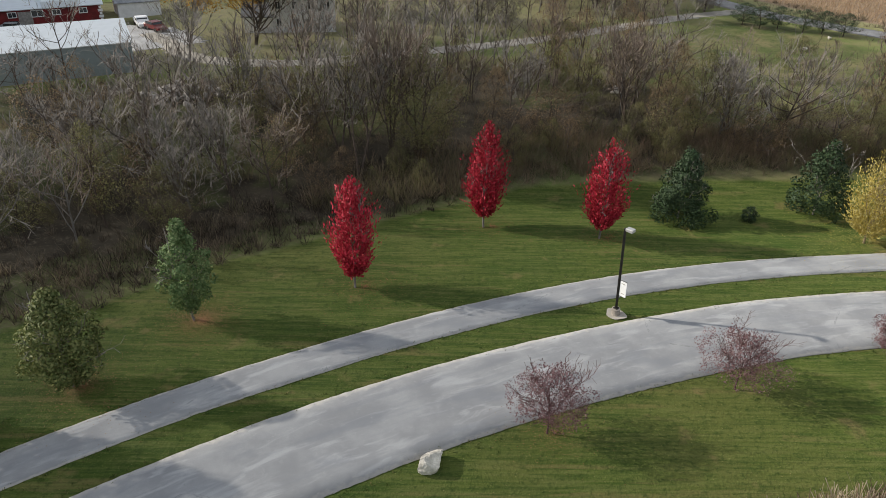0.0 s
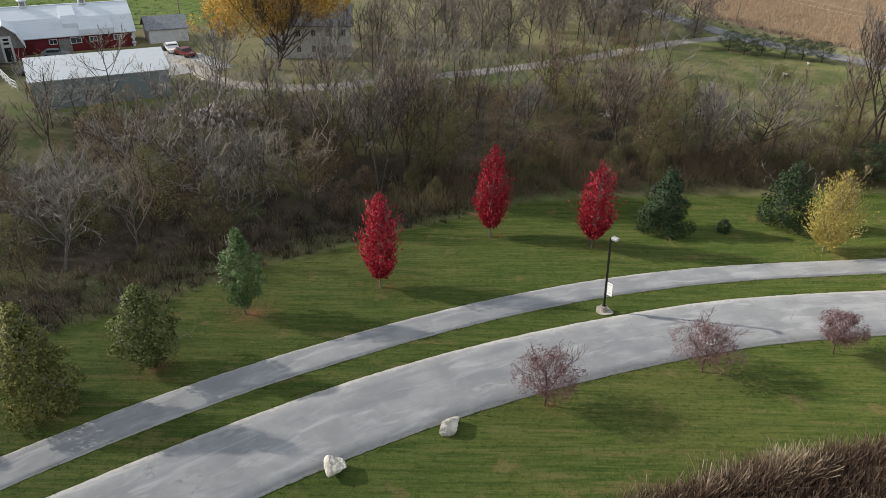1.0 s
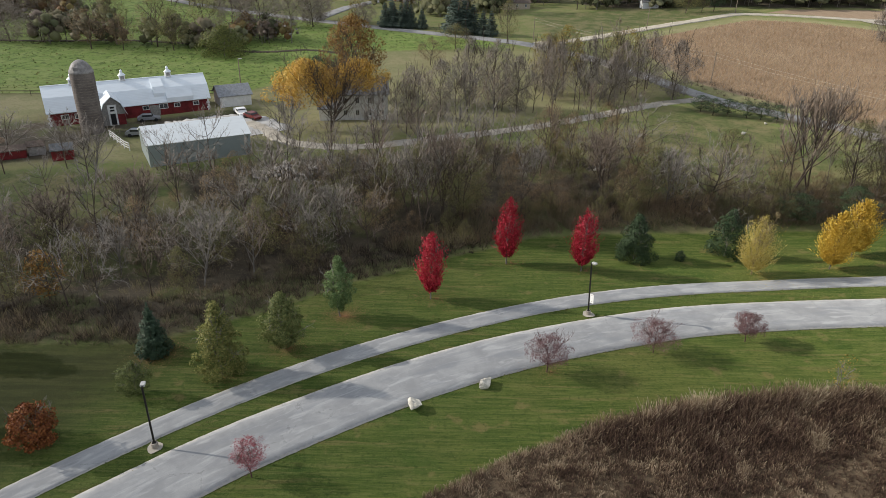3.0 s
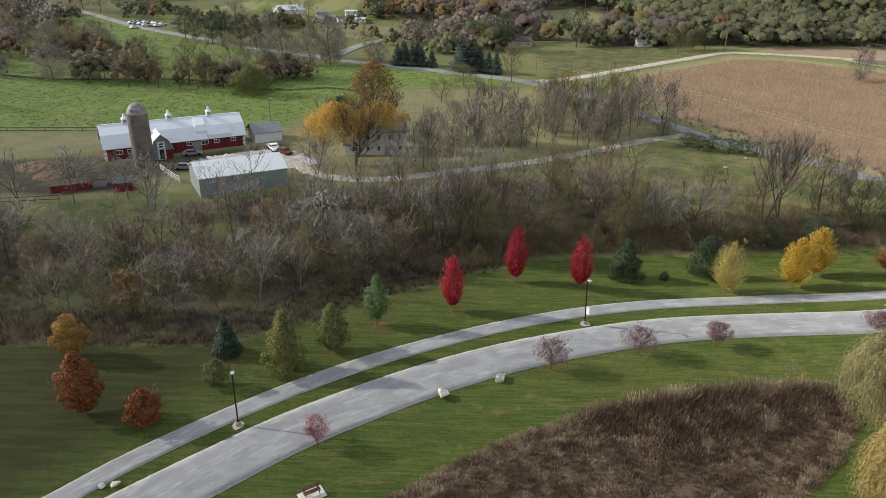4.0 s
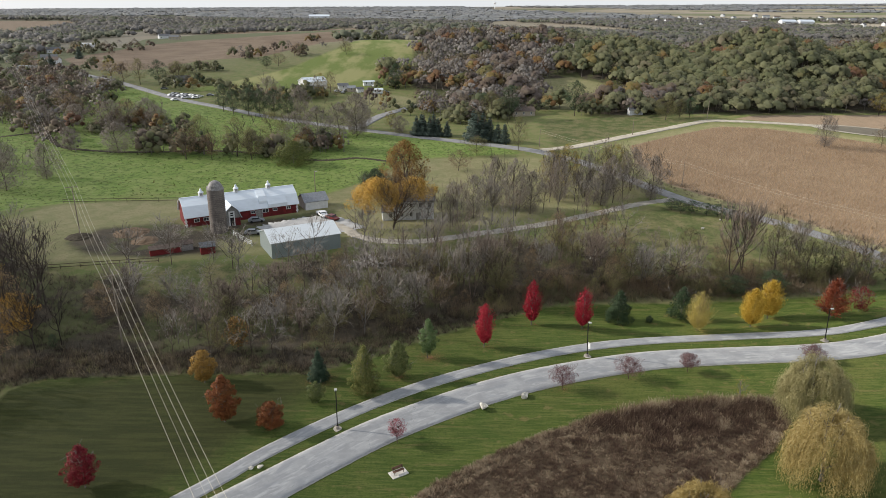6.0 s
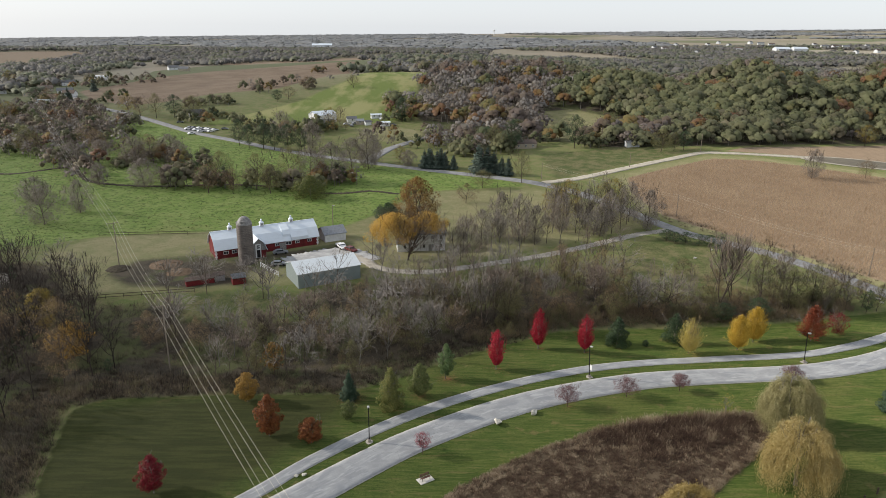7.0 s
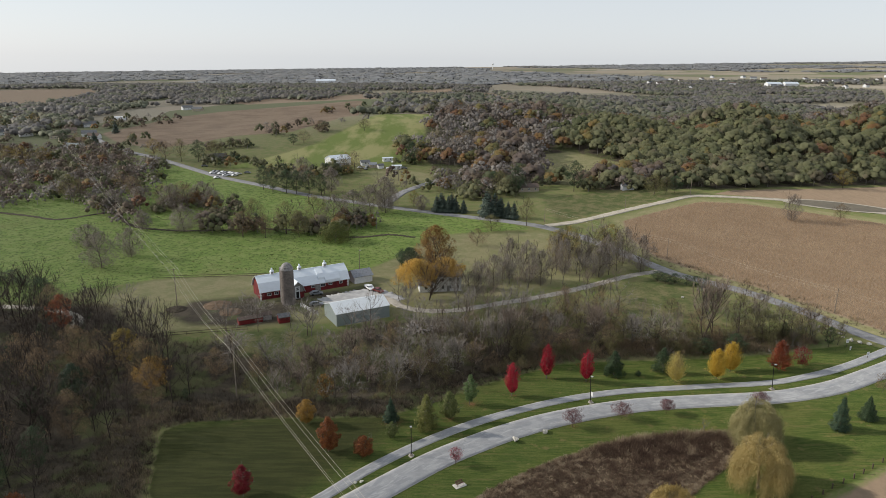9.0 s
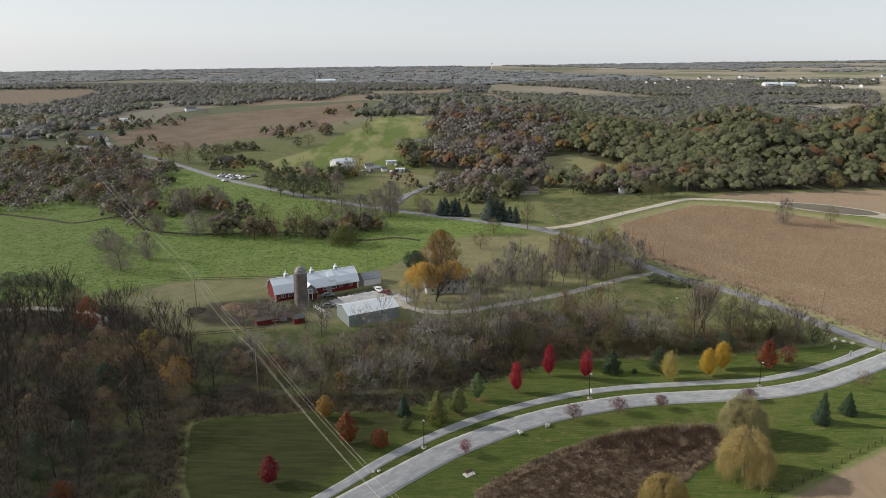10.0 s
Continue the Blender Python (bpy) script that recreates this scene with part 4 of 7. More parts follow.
for sd, x, y, h, w in ((11, -19.0, 3.2, 9.2, 3.6), (12, -8.6, 14.2, 9.9, 3.9), (13, 1.3, 11.7, 9.0, 4.0)):
    park_tree("maple_tree", sd, x, y, h, w, "red", "slender maple tree in crimson autumn leaf on mown grass", lumps=120, count=5600, size=0.095, z0=0.15, lump=0.17, group="crimson maples on the lawn", up=1.2, thin=0.7, twigs=4, fine=2, swept=800, steep=1.9, shape="round")
park_tree("shrub_tree", 14, 9.8, 16.6, 6.9, 6.0, "dark_green", "dense dark green rounded tree leafy to the ground", "bell", 60, 5000, 0.13, 0.05, ragged=0.7, lump=0.34)
park_tree("shrub", 15, 16.3, 16.1, 1.7, 1.7, "dark_green", "small round green shrub on the lawn", "round", 24, 900, 0.07, 0.04)
park_tree("pine_tree", 16, 23.3, 18.0, 7.5, 6.0, "dark_green", "dark green bushy pine at the edge of the wood", "bell", 45, 3000, 0.14, 0.08, ragged=0.8, lump=0.34)
park_tree("yellow_tree", 17, 24.6, 11.6, 8.8, 5.5, "pale_gold", "pale yellow tree, thinning at the top, over fallen leaves", "round", 110, 6600, 0.075, 0.12, swept=1000, steep=1.7, up=1.2, twigs=5, fine=3, ragged=0.9, lump=0.17, thin=0.6, limbs=16, bark="pale_twig")
park_tree("yellow_tree", 18, 35.9, 13.0, 8.6, 5.0, "gold", "bright golden yellow tree in full autumn leaf", "round", 110, 5600, 0.1, 0.14, group="golden trees", thin=0.1, up=1.15, swept=1100, steep=1.35)
park_tree("yellow_tree", 19, 41.5, 17.5, 8.8, 5.2, "gold", "bright golden yellow tree in full autumn leaf", "round", 110, 5600, 0.1, 0.14, group="golden trees", thin=0.1, up=1.15, swept=1100, steep=1.35)
park_tree("maple_tree", 20, 54.0, 16.3, 8.6, 7.4, "red_orange", "broad orange-red maple tree beside the path", "bell", 90, 5200, 0.1, 0.15, swept=1200, steep=0.55)
park_tree("small_tree", 21, 61.0, 18.5, 5.6, 5.4, "dark_red", "thin dark red small tree at the edge of the wood", "vase", 40, 1400, 0.12, 0.15, twigs=4)
park_tree("birch_tree", 22, -29.6, -1.4, 7.9, 3.7, "birch_green", "upright fresh green tree over an orange ring of fallen leaves", "oval", 60, 3600, 0.115, 0.16)
park_tree("green_tree", 23, -34.8, -8.2, 7.0, 4.9, "green", "dense green and yellowing tree with a short trunk", "oval", 60, 4600, 0.125, 0.1)
park_tree("green_tree", 24, -40.0, -13.1, 8.7, 5.1, "yellow_green", "tall pyramidal yellow-green tree leafy to the ground", "bell", 130, 7600, 0.12, 0.06, lump=0.24, ragged=0.9, thin=0.5)
park_tree("green_tree", 26, -47.4, -16.6, 4.0, 3.1, "green", "small round green tree close to the path", "round", 40, 1900, 0.10, 0.12)
park_tree("golden_tree", 27, -67.3, -11.0, 6.2, 4.5, "olive_amber", "olive and gold tree at the lawn's edge", "round", 60, 3400, 0.13, 0.12)
park_tree("rust_tree", 28, -60.5, -22.2, 8.1, 4.9, "rust", "rust brown oak tree on the lawn", "oval", 70, 4600, 0.14, 0.13)
park_tree("rust_tree", 29, -52.8, -24.2, 5.0, 4.3, "rust", "low rust brown oak tree on the lawn", "round", 55, 3000, 0.13, 0.14)
park_tree("maple_tree", 30, -74.4, -37.6, 6.7, 4.4, "dark_red", "young dark red maple tree alone on the lawn", "oval", 60, 3600, 0.12, 0.16)
park_tree("rust_shrub", 31, -114.0, -44.0, 4.8, 4.4, "rust", "rust orange shrub at the edge of the wood", "round", 36, 1500, 0.13, 0.08)
park_tree("small_tree", 32, 73.5, 3.2, 5.4, 4.6, "brown_leaf", "thin brown small tree near the road", "vase", 30, 600, 0.11, 0.2, twigs=4)
park_tree("sapling", 33, 22.3, -14.8, 5.0, 2.6, "olive_gold", "slender pale sapling standing in the reeds", "vase", 26, 120, 0.10, 0.25, twigs=4)
for sd, x, y, h, w, leaf in ((34, 52.9, -14.2, 8.6, 4.9, "blue_green"), (35, 61.8, -9.8, 5.9, 4.6, "dark_green"), (25, -48.2, -9.6, 6.1, 4.0, "blue_green")):
    ms = tree_meshes(sd, h, 1.2, M["bark_brown"], M["twig_brown"], (conifer_crown(sd, 0.35, h, w, 8000, 0.075), M[leaf]), limbs=6, branches=1, twigs=1, fine=0, top=0.98)
    plant("spruce_tree", ms, x, y, "dense dark blue-green spruce standing on the lawn", group="spruces on the lawn")
for sd, x, y, h, w in ((41, -6.6, -11.6, 4.5, 4.9), (42, 5.7, -7.7, 4.2, 5.4), (43, 16.9, -5.2, 3.8, 3.8), (44, -33.6, -27.0, 4.2, 3.2), (45, 40.5, -2.2, 3.4, 4.6)):
    lv = crown(sd, h * 0.38, h, w, "round" if sd != 44 else "vase", 120, 6500 if sd != 44 else 3000, 0.04, 0.16, 0.8)
    ms = tree_meshes(sd, h, w * 0.72, M["twig_purple"], M["twig_purple"], (lv, M["purple" if sd != 44 else "rose"]), limbs=12, up=0.8, branches=5, twigs=4, fine=2, clear=0.28, thick=0.015, top=0.8)
    plant("crab_apple_tree", ms, x, y, "small spreading crab apple with thin purple-pink leaves by the road", group="crab apples along the road")
for sd, x, y, h, w, leaf in ((51, 31.2, -19.6, 11.2, 10.2, "willow_pale"), (52, 25.6, -34.2, 11.8, 11.2, "willow"), (53, 4.6, -46.0, 8.2, 9.5, "willow")):
    ms = tree_meshes(sd, h * 0.9, w * 0.75, M["bark"], M["twig_brown"], (willow_crown(sd, h, w, 7000, 0.09), M[leaf]), limbs=9, up=0.8, branches=3, twigs=1, fine=0, clear=0.2, thick=0.03)
    plant("willow_tree", ms, x, y, "large weeping willow with hanging yellow strands beside the marsh", group="weeping willows")

# ---- trees by the farm ----
def shifted(leaf, dx, dy):
    return leaf[0] + np.array([dx, dy, 0.0]), leaf[1]


lv = join([shifted(crown(61, 6.6, 14.6, 15.5, "dome", 110, 12000, 0.12, 0.17, 0.7), -4.4, 0), shifted(crown(64, 9.2, 14.6, 13.0, "dome", 70, 7000, 0.12, 0.2, 0.7), 5.4, 2.0)])
plant("maple_tree", tree_meshes(61, 13.0, 17.0, M["bark_brown"], M["twig_brown"], (lv, M["amber"]), clear=0.22, limbs=12, branches=5, twigs=4, thick=0.016, stems=3, top=0.75), -40.6, 66.5, "wide amber yellow maple tree before the farmhouse")
lv = crown(62, 5.0, 19.5, 14.5, "round", 130, 10000, 0.15, 0.22)
plant("oak_tree", tree_meshes(62, 18.5, 13.0, M["bark_brown"], M["twig_brown"], (lv, M["oak_brown"]), clear=0.25, limbs=10, branches=4, thick=0.02), -38.7, 93.5, "tall brown-orange oak tree behind the farmhouse")
lv = crown(63, 1.0, 8.0, 10.0, "round", 70, 5000, 0.15)
plant("cedar_tree", tree_meshes(63, 7.5, 7.0, M["bark_brown"], M["twig_brown"], (lv, M["dark_green"]), limbs=8, branches=2, twigs=1, fine=0), -49.0, 104.0, "dark green spreading cedar behind the farmhouse")

# ---- bare and half-bare trees of the woods ----
BARE = [tree_meshes(100 + i, 12.0, ww, M["bark_brown" if i % 3 else "bark"], M["twig_grey" if i % 2 else "twig_brown"], None, 5, limbs=10, branches=5, twigs=3, fine=2, clear=cc, up=uu, thick=0.0115, stems=st)
        for i, (ww, cc, uu, st) in enumerate(((7.5, 0.22, 0.85, 1), (10.0, 0.2, 0.6, 1), (6.0, 0.3, 1.0, 1), (9.0, 0.15, 0.75, 2), (8.0, 0.25, 0.8, 1), (11.0, 0.18, 0.5, 1)))]
# bare trees for the left wood, shade painted into their bark
SHADED = [tree_meshes(130 + i, 12.0, ww, M["shaded_twig"], M["shaded_twig"], None, 5, limbs=10, branches=5, twigs=4, fine=2, clear=0.2, up=0.8, thick=0.0125) for i, ww in enumerate((8.0, 10.0, 11.0))]
HAZE = []
for i, ww in enumerate((9.0, 11.0)):
    lv = crown(150 + i, 1.0, 12.0, ww, "round", 120, 6500, 0.05, 0.2, 0.7, long=4.5)
    HAZE.append((tree_meshes(150 + i, 12.0, ww, M["bark_brown"], M["twig_grey"], (lv, M["twig_haze"]), 4, limbs=10, branches=4, twigs=3, fine=1, clear=0.18, up=0.75, thick=0.0125), ww))
HALF = []
for i, (leaf, ww, n) in enumerate((("olive", 8.0, 1500), ("brown_leaf", 7.5, 900), ("olive", 9.5, 2400), ("olive_gold", 7.0, 1300), ("brown_leaf", 9.0, 1500), ("dark_green", 7.0, 2600))):
    lv = crown(140 + i, 2.6, 12.0, ww, "round" if i % 2 else "oval", 90, int(n * 2.9), 0.068, 0.2)
    HALF.append(tree_meshes(140 + i, 11.5, ww * 0.95, M["bark_brown"], M["twig_brown"], (lv, M[leaf]), 5, limbs=9, branches=4, twigs=3, fine=1, clear=0.2, up=0.8, thick=0.0115))
HALF_TEXT = ("thinly leaved olive green woodland tree", "nearly bare woodland tree with brown leaves", "leafy olive green woodland tree", "woodland tree with yellowing leaves", "woodland tree with withered brown leaves", "dark green woodland tree")


def scatter(seed, poly, count, gap, keep=lambda x, y: True):
    """Random places in an outline, no two closer than the gap."""
    rng = random.Random(seed)
    xs, ys = [p[0] for p in poly], [p[1] for p in poly]
    out = []
    for _ in range(count * 30):
        x, y = rng.uniform(min(xs), max(xs)), rng.uniform(min(ys), max(ys))
        if inside(poly, x, y) > 0 and keep(x, y) and all((x - a) ** 2 + (y - b) ** 2 > gap * gap for a, b in out):
            out.append((x, y))
            if len(out) >= count:
                break
    return out


def woodland(seed, spots, hmin, hmax, half=0.3, kinds=None, group="woodland trees", only=None, bare_name="bare_tree"):
    rng = random.Random(seed)
    for x, y in spots:
        h = rng.uniform(hmin, hmax) / 12.0
        size = (h * rng.uniform(0.85, 1.1), h * rng.uniform(0.85, 1.1), h)
        if rng.random() < half:
            k = rng.choice(only) if only else rng.randrange(len(HALF))
            plant("woodland_tree", HALF[k], x, y, HALF_TEXT[k], group=group, rz=rng.uniform(0, 360), size=size)
        else:
            plant(bare_name, rng.choice(kinds or BARE), x, y, "bare grey woodland tree with fine upright twigs", group=group, rz=rng.uniform(0, 360), size=size)


BELT = [(-92, -2), (-72, -4), (-52, -3), (-40, 4), (-31, 12), (-18, 21), (-4, 28), (18, 30), (58, 31), (70, 36), (62, 40), (30, 42), (10, 52), (-14, 57), (-40, 46), (-60, 35), (-84, 28), (-100, 27)]
OPEN_BELT = lambda x, y: inside(OPEN_WEST, x, y) < -3 and inside(OPEN_EAST, x, y) < -1 and not (-96 < x < -80 and y < 11)
woodland(1, scatter(1, BELT, 70, 3.2, lambda x, y: x < -12 and OPEN_BELT(x, y) and -20 < inside(LAWN, x, y) < -7.5), 6.0, 10.0, 0.4, only=[0, 1, 2, 4, 0])
woodland(14, scatter(14, BELT, 26, 4.6, lambda x, y: x > -12 and OPEN_BELT(x, y) and inside(LAWN, x, y) < -4), 5.0, 9.0, 0.5, only=[0, 1, 2, 4])
woodland(13, scatter(13, BELT, 75, 5.0, lambda x, y: OPEN_BELT(x, y) and inside(LAWN, x, y) < -19), 6.5, 11.0, 0.2, only=[1, 0, 4])

# larger trees that stand out of the belt
BIG = [(tree_meshes(160 + i, 12.0, ww, M["bark_brown"], M[tw], None, 6, limbs=lm, branches=6, twigs=4, fine=2, clear=cc, up=uu, thick=th, stems=st, top=tp), ww)
       for i, (ww, tw, lm, cc, uu, th, st, tp) in enumerate(((14.0, "twig_grey", 13, 0.16, 0.45, 0.02, 1, 0.8), (9.0, "twig_brown", 8, 0.3, 0.9, 0.012, 4, 0.95), (7.0, "twig_grey", 9, 0.35, 1.0, 0.012, 2, 0.95)))]
for kind, x, y, h, w, rz in ((0, -38.9, 19.5, 9.0, 12.5, 20), (1, -62.6, 19.5, 8.5, 8.0, 70), (2, -31.6, 18.2, 9.5, 5.0, 140), (2, -20.5, 22.5, 12.5, 6.5, 10), (2, -22.8, 26.0, 12.0, 6.0, 200), (1, -17.5, 27.0, 12.5, 7.5, 300), (0, 26.0, 33.0, 9.5, 10.5, 90), (2, 19.6, 31.5, 9.0, 5.5, 45),
                             (1, 9.2, 36.0, 9.5, 7.0, 250), (1, 41.0, 36.5, 16.5, 10.5, 15), (2, 44.5, 38.0, 15.5, 8.0, 115), (0, -56.0, 12.5, 7.5, 10.0, 210), (0, -47.5, 24.0, 8.5, 11.0, 160), (1, -70.0, 13.0, 8.5, 8.0, 130), (0, -27.0, 29.0, 9.0, 10.0, 60), (2, -5.0, 31.5, 9.5, 5.5, 330)):
    k = w / BIG[kind][1]
    plant("bare_tree", BIG[kind][0], x, y, "large bare tree with a dark trunk and spreading grey limbs", group="large trees of the belt", rz=rz, size=(k, k, h / 12.0))
for kind, x, y, h, w in ((2, -14.5, 26.0, 12.0, 7.5), (0, 15.5, 31.0, 10.5, 6.5), (4, 0.1, 31.5, 6.0, 8.0), (1, -5.5, 27.5, 5.5, 6.0), (0, 12.0, 29.5, 6.5, 6.5), (1, -27.5, 21.0, 7.5, 6.0), (0, -36.0, 12.5, 7.0, 5.5), (1, 21.5, 28.5, 5.5, 6.5), (5, 38.0, 27.5, 5.0, 7.5), (5, 47.0, 28.5, 5.5, 8.0), (0, 30.0, 29.0, 6.0, 7.0)):
    plant("woodland_tree", HALF[kind], x, y, HALF_TEXT[kind], group="leafy trees of the belt", rz=x * 31, size=(w / 8.0, w / 8.0, h / 12.0))

# ---- thickets, reeds and crops ----
def fans(seed, xs, ys, heights, per, width, tints, lean=0.5, tip=0.35, short=False, crest=0.0):
    """Stalks that rise from the ground in tufts: one thin tapering blade each. Returns verts, faces, tint."""
    rs = np.random.RandomState(seed)
    n = len(xs) * per
    x, y, h, t = (np.repeat(np.asarray(v, float), per) for v in (xs, ys, heights, tints))
    a = rs.uniform(0, 2 * np.pi, n)
    sp = rs.uniform(0, lean, n)
    ln = h * rs.uniform(0.55, 1.1, n)
    ox, oy = rs.normal(0, 0.25, (2, n)) * np.minimum(1.0, h)
    p0 = np.stack([x + ox, y + oy, ground_z(x + ox, y + oy) - 0.05], -1)
    d = np.stack([np.cos(a) * np.sin(sp), np.sin(a) * np.sin(sp), np.cos(sp)], -1)
    b = rs.uniform(0, np.pi, n)
    side = np.stack([np.cos(b), np.sin(b), np.zeros(n)], -1) * (width * rs.uniform(0.6, 1.4, n))[:, None]
    bend_ = np.stack([np.cos(a), np.sin(a), np.zeros(n)], -1) * (ln * 0.12)[:, None]
    p1, p2 = p0 + d * (ln * 0.6)[:, None], p0 + d * ln[:, None] + bend_
    if short:
        # crest shifts the tint along each stalk: lower at the foot, higher at the tip
        v4 = np.stack([p0 - side, p0 + side, p2 + side * tip, p2 - side * tip], 1).reshape(-1, 3)
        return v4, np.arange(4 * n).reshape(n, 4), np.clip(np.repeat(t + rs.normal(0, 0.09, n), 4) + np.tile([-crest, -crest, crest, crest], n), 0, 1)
    verts = np.stack([p0 - side * 0.6, p0 + side * 0.6, p1 + side, p2 + side * tip, p2 - side * tip, p1 - side], 1).reshape(-1, 3)
    i = np.arange(n)[:, None] * 6
    faces = np.concatenate([i + [[0, 1, 2, 5]], i + [[5, 2, 3, 4]]])
    tt = np.repeat(np.clip(t + rs.normal(0, 0.09, n), 0, 1), 6)
    return verts, faces, tt


def stuff(name, verts, faces, mat, tint, label, category, normals=None):
    return tagged(new(name, mesh_np(name, verts, faces, mat, False, {"tint": tint}, normals)), label, category, kind="stuff")


def spread(rs, poly, n, margin=0.0):
    p = np.array(poly)
    x, y = rs.uniform(p[:, 0].min(), p[:, 0].max(), n), rs.uniform(p[:, 1].min(), p[:, 1].max(), n)
    k = inside(poly, x, y) > margin
    return x[k], y[k]


def wavy(x, y, s=0.1):
    """A slow unevenness between 0 and 1 over the ground."""
    return 0.5 + 0.25 * (np.sin(x * s * 1.3 + 2.1 * np.sin(y * s * 0.7)) + np.sin(y * s * 1.7 + 1.7 * np.sin(x * s * 0.9 + 1)))


def patch_noise(x, y, size):
    """Fractal unevenness between about -1 and 1."""
    return np.array([noise.fractal(Vector((a / size, b / size, 3.7)), 1.0, 2.0, 3) for a, b in zip(x, y)])


rs = np.random.RandomState(5)
# reed bed: taller dark cattails along the far rim, flattened pale stalks in the middle
rx, ry = spread(rs, MARSH, 42000)
deep = inside(MARSH, rx, ry)
rim = np.clip((ry - (-30 + 0.35 * np.abs(rx - 5))) / 10, 0, 1)
rh = 0.55 + 0.5 * patch_noise(rx + 20, ry, 1.5) + 1.25 * rim * ease(0, 1.2, deep) + 0.45 * wavy(rx, ry, 0.5) + 0.35 * (deep < 1.5)
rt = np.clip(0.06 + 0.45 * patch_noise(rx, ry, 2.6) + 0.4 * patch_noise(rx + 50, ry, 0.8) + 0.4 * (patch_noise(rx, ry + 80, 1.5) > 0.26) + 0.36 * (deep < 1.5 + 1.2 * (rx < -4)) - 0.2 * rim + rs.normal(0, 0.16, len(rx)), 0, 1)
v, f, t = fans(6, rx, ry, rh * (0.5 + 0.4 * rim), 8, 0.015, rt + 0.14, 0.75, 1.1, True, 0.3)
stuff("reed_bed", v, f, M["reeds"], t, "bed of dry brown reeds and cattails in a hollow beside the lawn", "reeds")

# thickets between the lawn and the farm
rs = np.random.RandomState(8)
bx, by = spread(rs, WOOD, 34000, -0.5)
near_rim = inside(LAWN, bx, by) > -6.5
keep = (inside(OPEN_WEST, bx, by) < 0) & (bx > -185) & (by > -75) & (rs.uniform(0, 1, len(bx)) < np.where(near_rim, 1.0, 0.62)) & (inside(LAWN, bx, by) < -0.2)
bx, by, near_rim = bx[keep], by[keep], near_rim[keep]
bh = np.where(near_rim, rs.uniform(0.7, 1.9, len(bx)), rs.uniform(0.6, 2.0, len(bx)))
bt = np.clip(0.42 + 0.9 * (wavy(bx, by, 0.16) - 0.5) + rs.normal(0, 0.2, len(bx)) + 0.3 * near_rim, 0, 0.95)
# tints pulled down on the left and along the rim paint the trees' shade
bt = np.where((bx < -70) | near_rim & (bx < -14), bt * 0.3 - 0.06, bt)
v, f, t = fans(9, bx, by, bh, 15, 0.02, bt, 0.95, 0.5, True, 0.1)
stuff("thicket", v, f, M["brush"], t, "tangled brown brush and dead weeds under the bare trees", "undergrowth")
ex, ey = spread(np.random.RandomState(33), WOOD, 60000, -1.0)
k = (ex < -10) & (ex > -100) & (inside(LAWN, ex, ey) < 0.3) & (inside(LAWN, ex, ey) > -9.5) & (inside(OPEN_WEST, ex, ey) < 0)
ex, ey = ex[k], ey[k]
low = np.clip((inside(LAWN, ex, ey) + 9.5) / 9.0, 0, 1)
rs = np.random.RandomState(34)
# tints start near black: tree shade painted over dark brown brush
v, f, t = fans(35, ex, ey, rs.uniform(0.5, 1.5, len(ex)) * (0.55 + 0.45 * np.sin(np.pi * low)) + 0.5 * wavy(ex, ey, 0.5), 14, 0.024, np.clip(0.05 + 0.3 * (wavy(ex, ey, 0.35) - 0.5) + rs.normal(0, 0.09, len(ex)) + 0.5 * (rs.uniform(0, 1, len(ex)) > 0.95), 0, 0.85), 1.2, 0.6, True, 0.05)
stuff("edge_brush", v, f, M["brush"], t, "matted brown brush and dead brambles along the lawn's edge, darkened by painted shade", "undergrowth")
# weeds along the pale strip at the wood's left rim
wx, wy = spread(rs, [(-112, -60), (-88, -48), (-93, -36), (-100, -14), (-60, -8.5), (-50, -7), (-60, -2), (-100, 2), (-112, -10)], 5200)
k = inside(LAWN, wx, wy) < -0.1
v, f, t = fans(10, wx[k], wy[k], rs.uniform(0.6, 1.7, k.sum()), 12, 0.022, np.clip(0.3 + 0.7 * (wavy(wx[k], wy[k], 0.4) - 0.5) + rs.normal(0, 0.2, k.sum()), 0, 0.9), 0.8, 0.5, True)
stuff("weed_strip", v, f, M["brush"], t, "strip of brown dead weeds along the wood's edge", "weeds")

# standing corn in rows
rows_c = np.arange(-140, 320, 0.95)
cx, cy = [], []
rs = np.random.RandomState(12)
for r in rows_c:
    s = np.arange(-60, 330, 0.6)
    cx.append(s * 0.80 + r * 0.6 + rs.normal(0, 0.12, len(s)))
    cy.append(-s * 0.6 + r * 0.8 + 140 + rs.normal(0, 0.12, len(s)))
cx, cy = np.concatenate(cx), np.concatenate(cy)
k = (inside(CORN, cx, cy) > 0.8) & (cx < 235) & (cy > 5)
cx, cy = cx[k], cy[k]
v, f, t = fans(13, cx, cy, np.full(len(cx), 0.8), 3, 0.05, np.clip(0.52 + 0.25 * (wavy(cx, cy, 0.06) - 0.5) + 0.25 * patch_noise(cx, cy, 9) + rs.normal(0, 0.14, len(cx)), 0, 1), 0.9, 0.8, True, 0.06)
stuff("corn_field", v, f, M["corn"], t, "field of dry standing corn in rows", "crop")
# dead weeds between the corn and the country road
rs = np.random.RandomState(71)
vx, vy = spread(rs, [(46, 126), (53, 121), (62, 108), (80, 85), (97, 52), (105, 35), (128, 0), (120, -6), (96, 31), (89, 47), (72, 80), (54, 104)], 2600)
k = np.min([np.hypot(vx - p.x, vy - p.y) for p in smooth_line(MAIN, 1.5)], axis=0) > 3.6
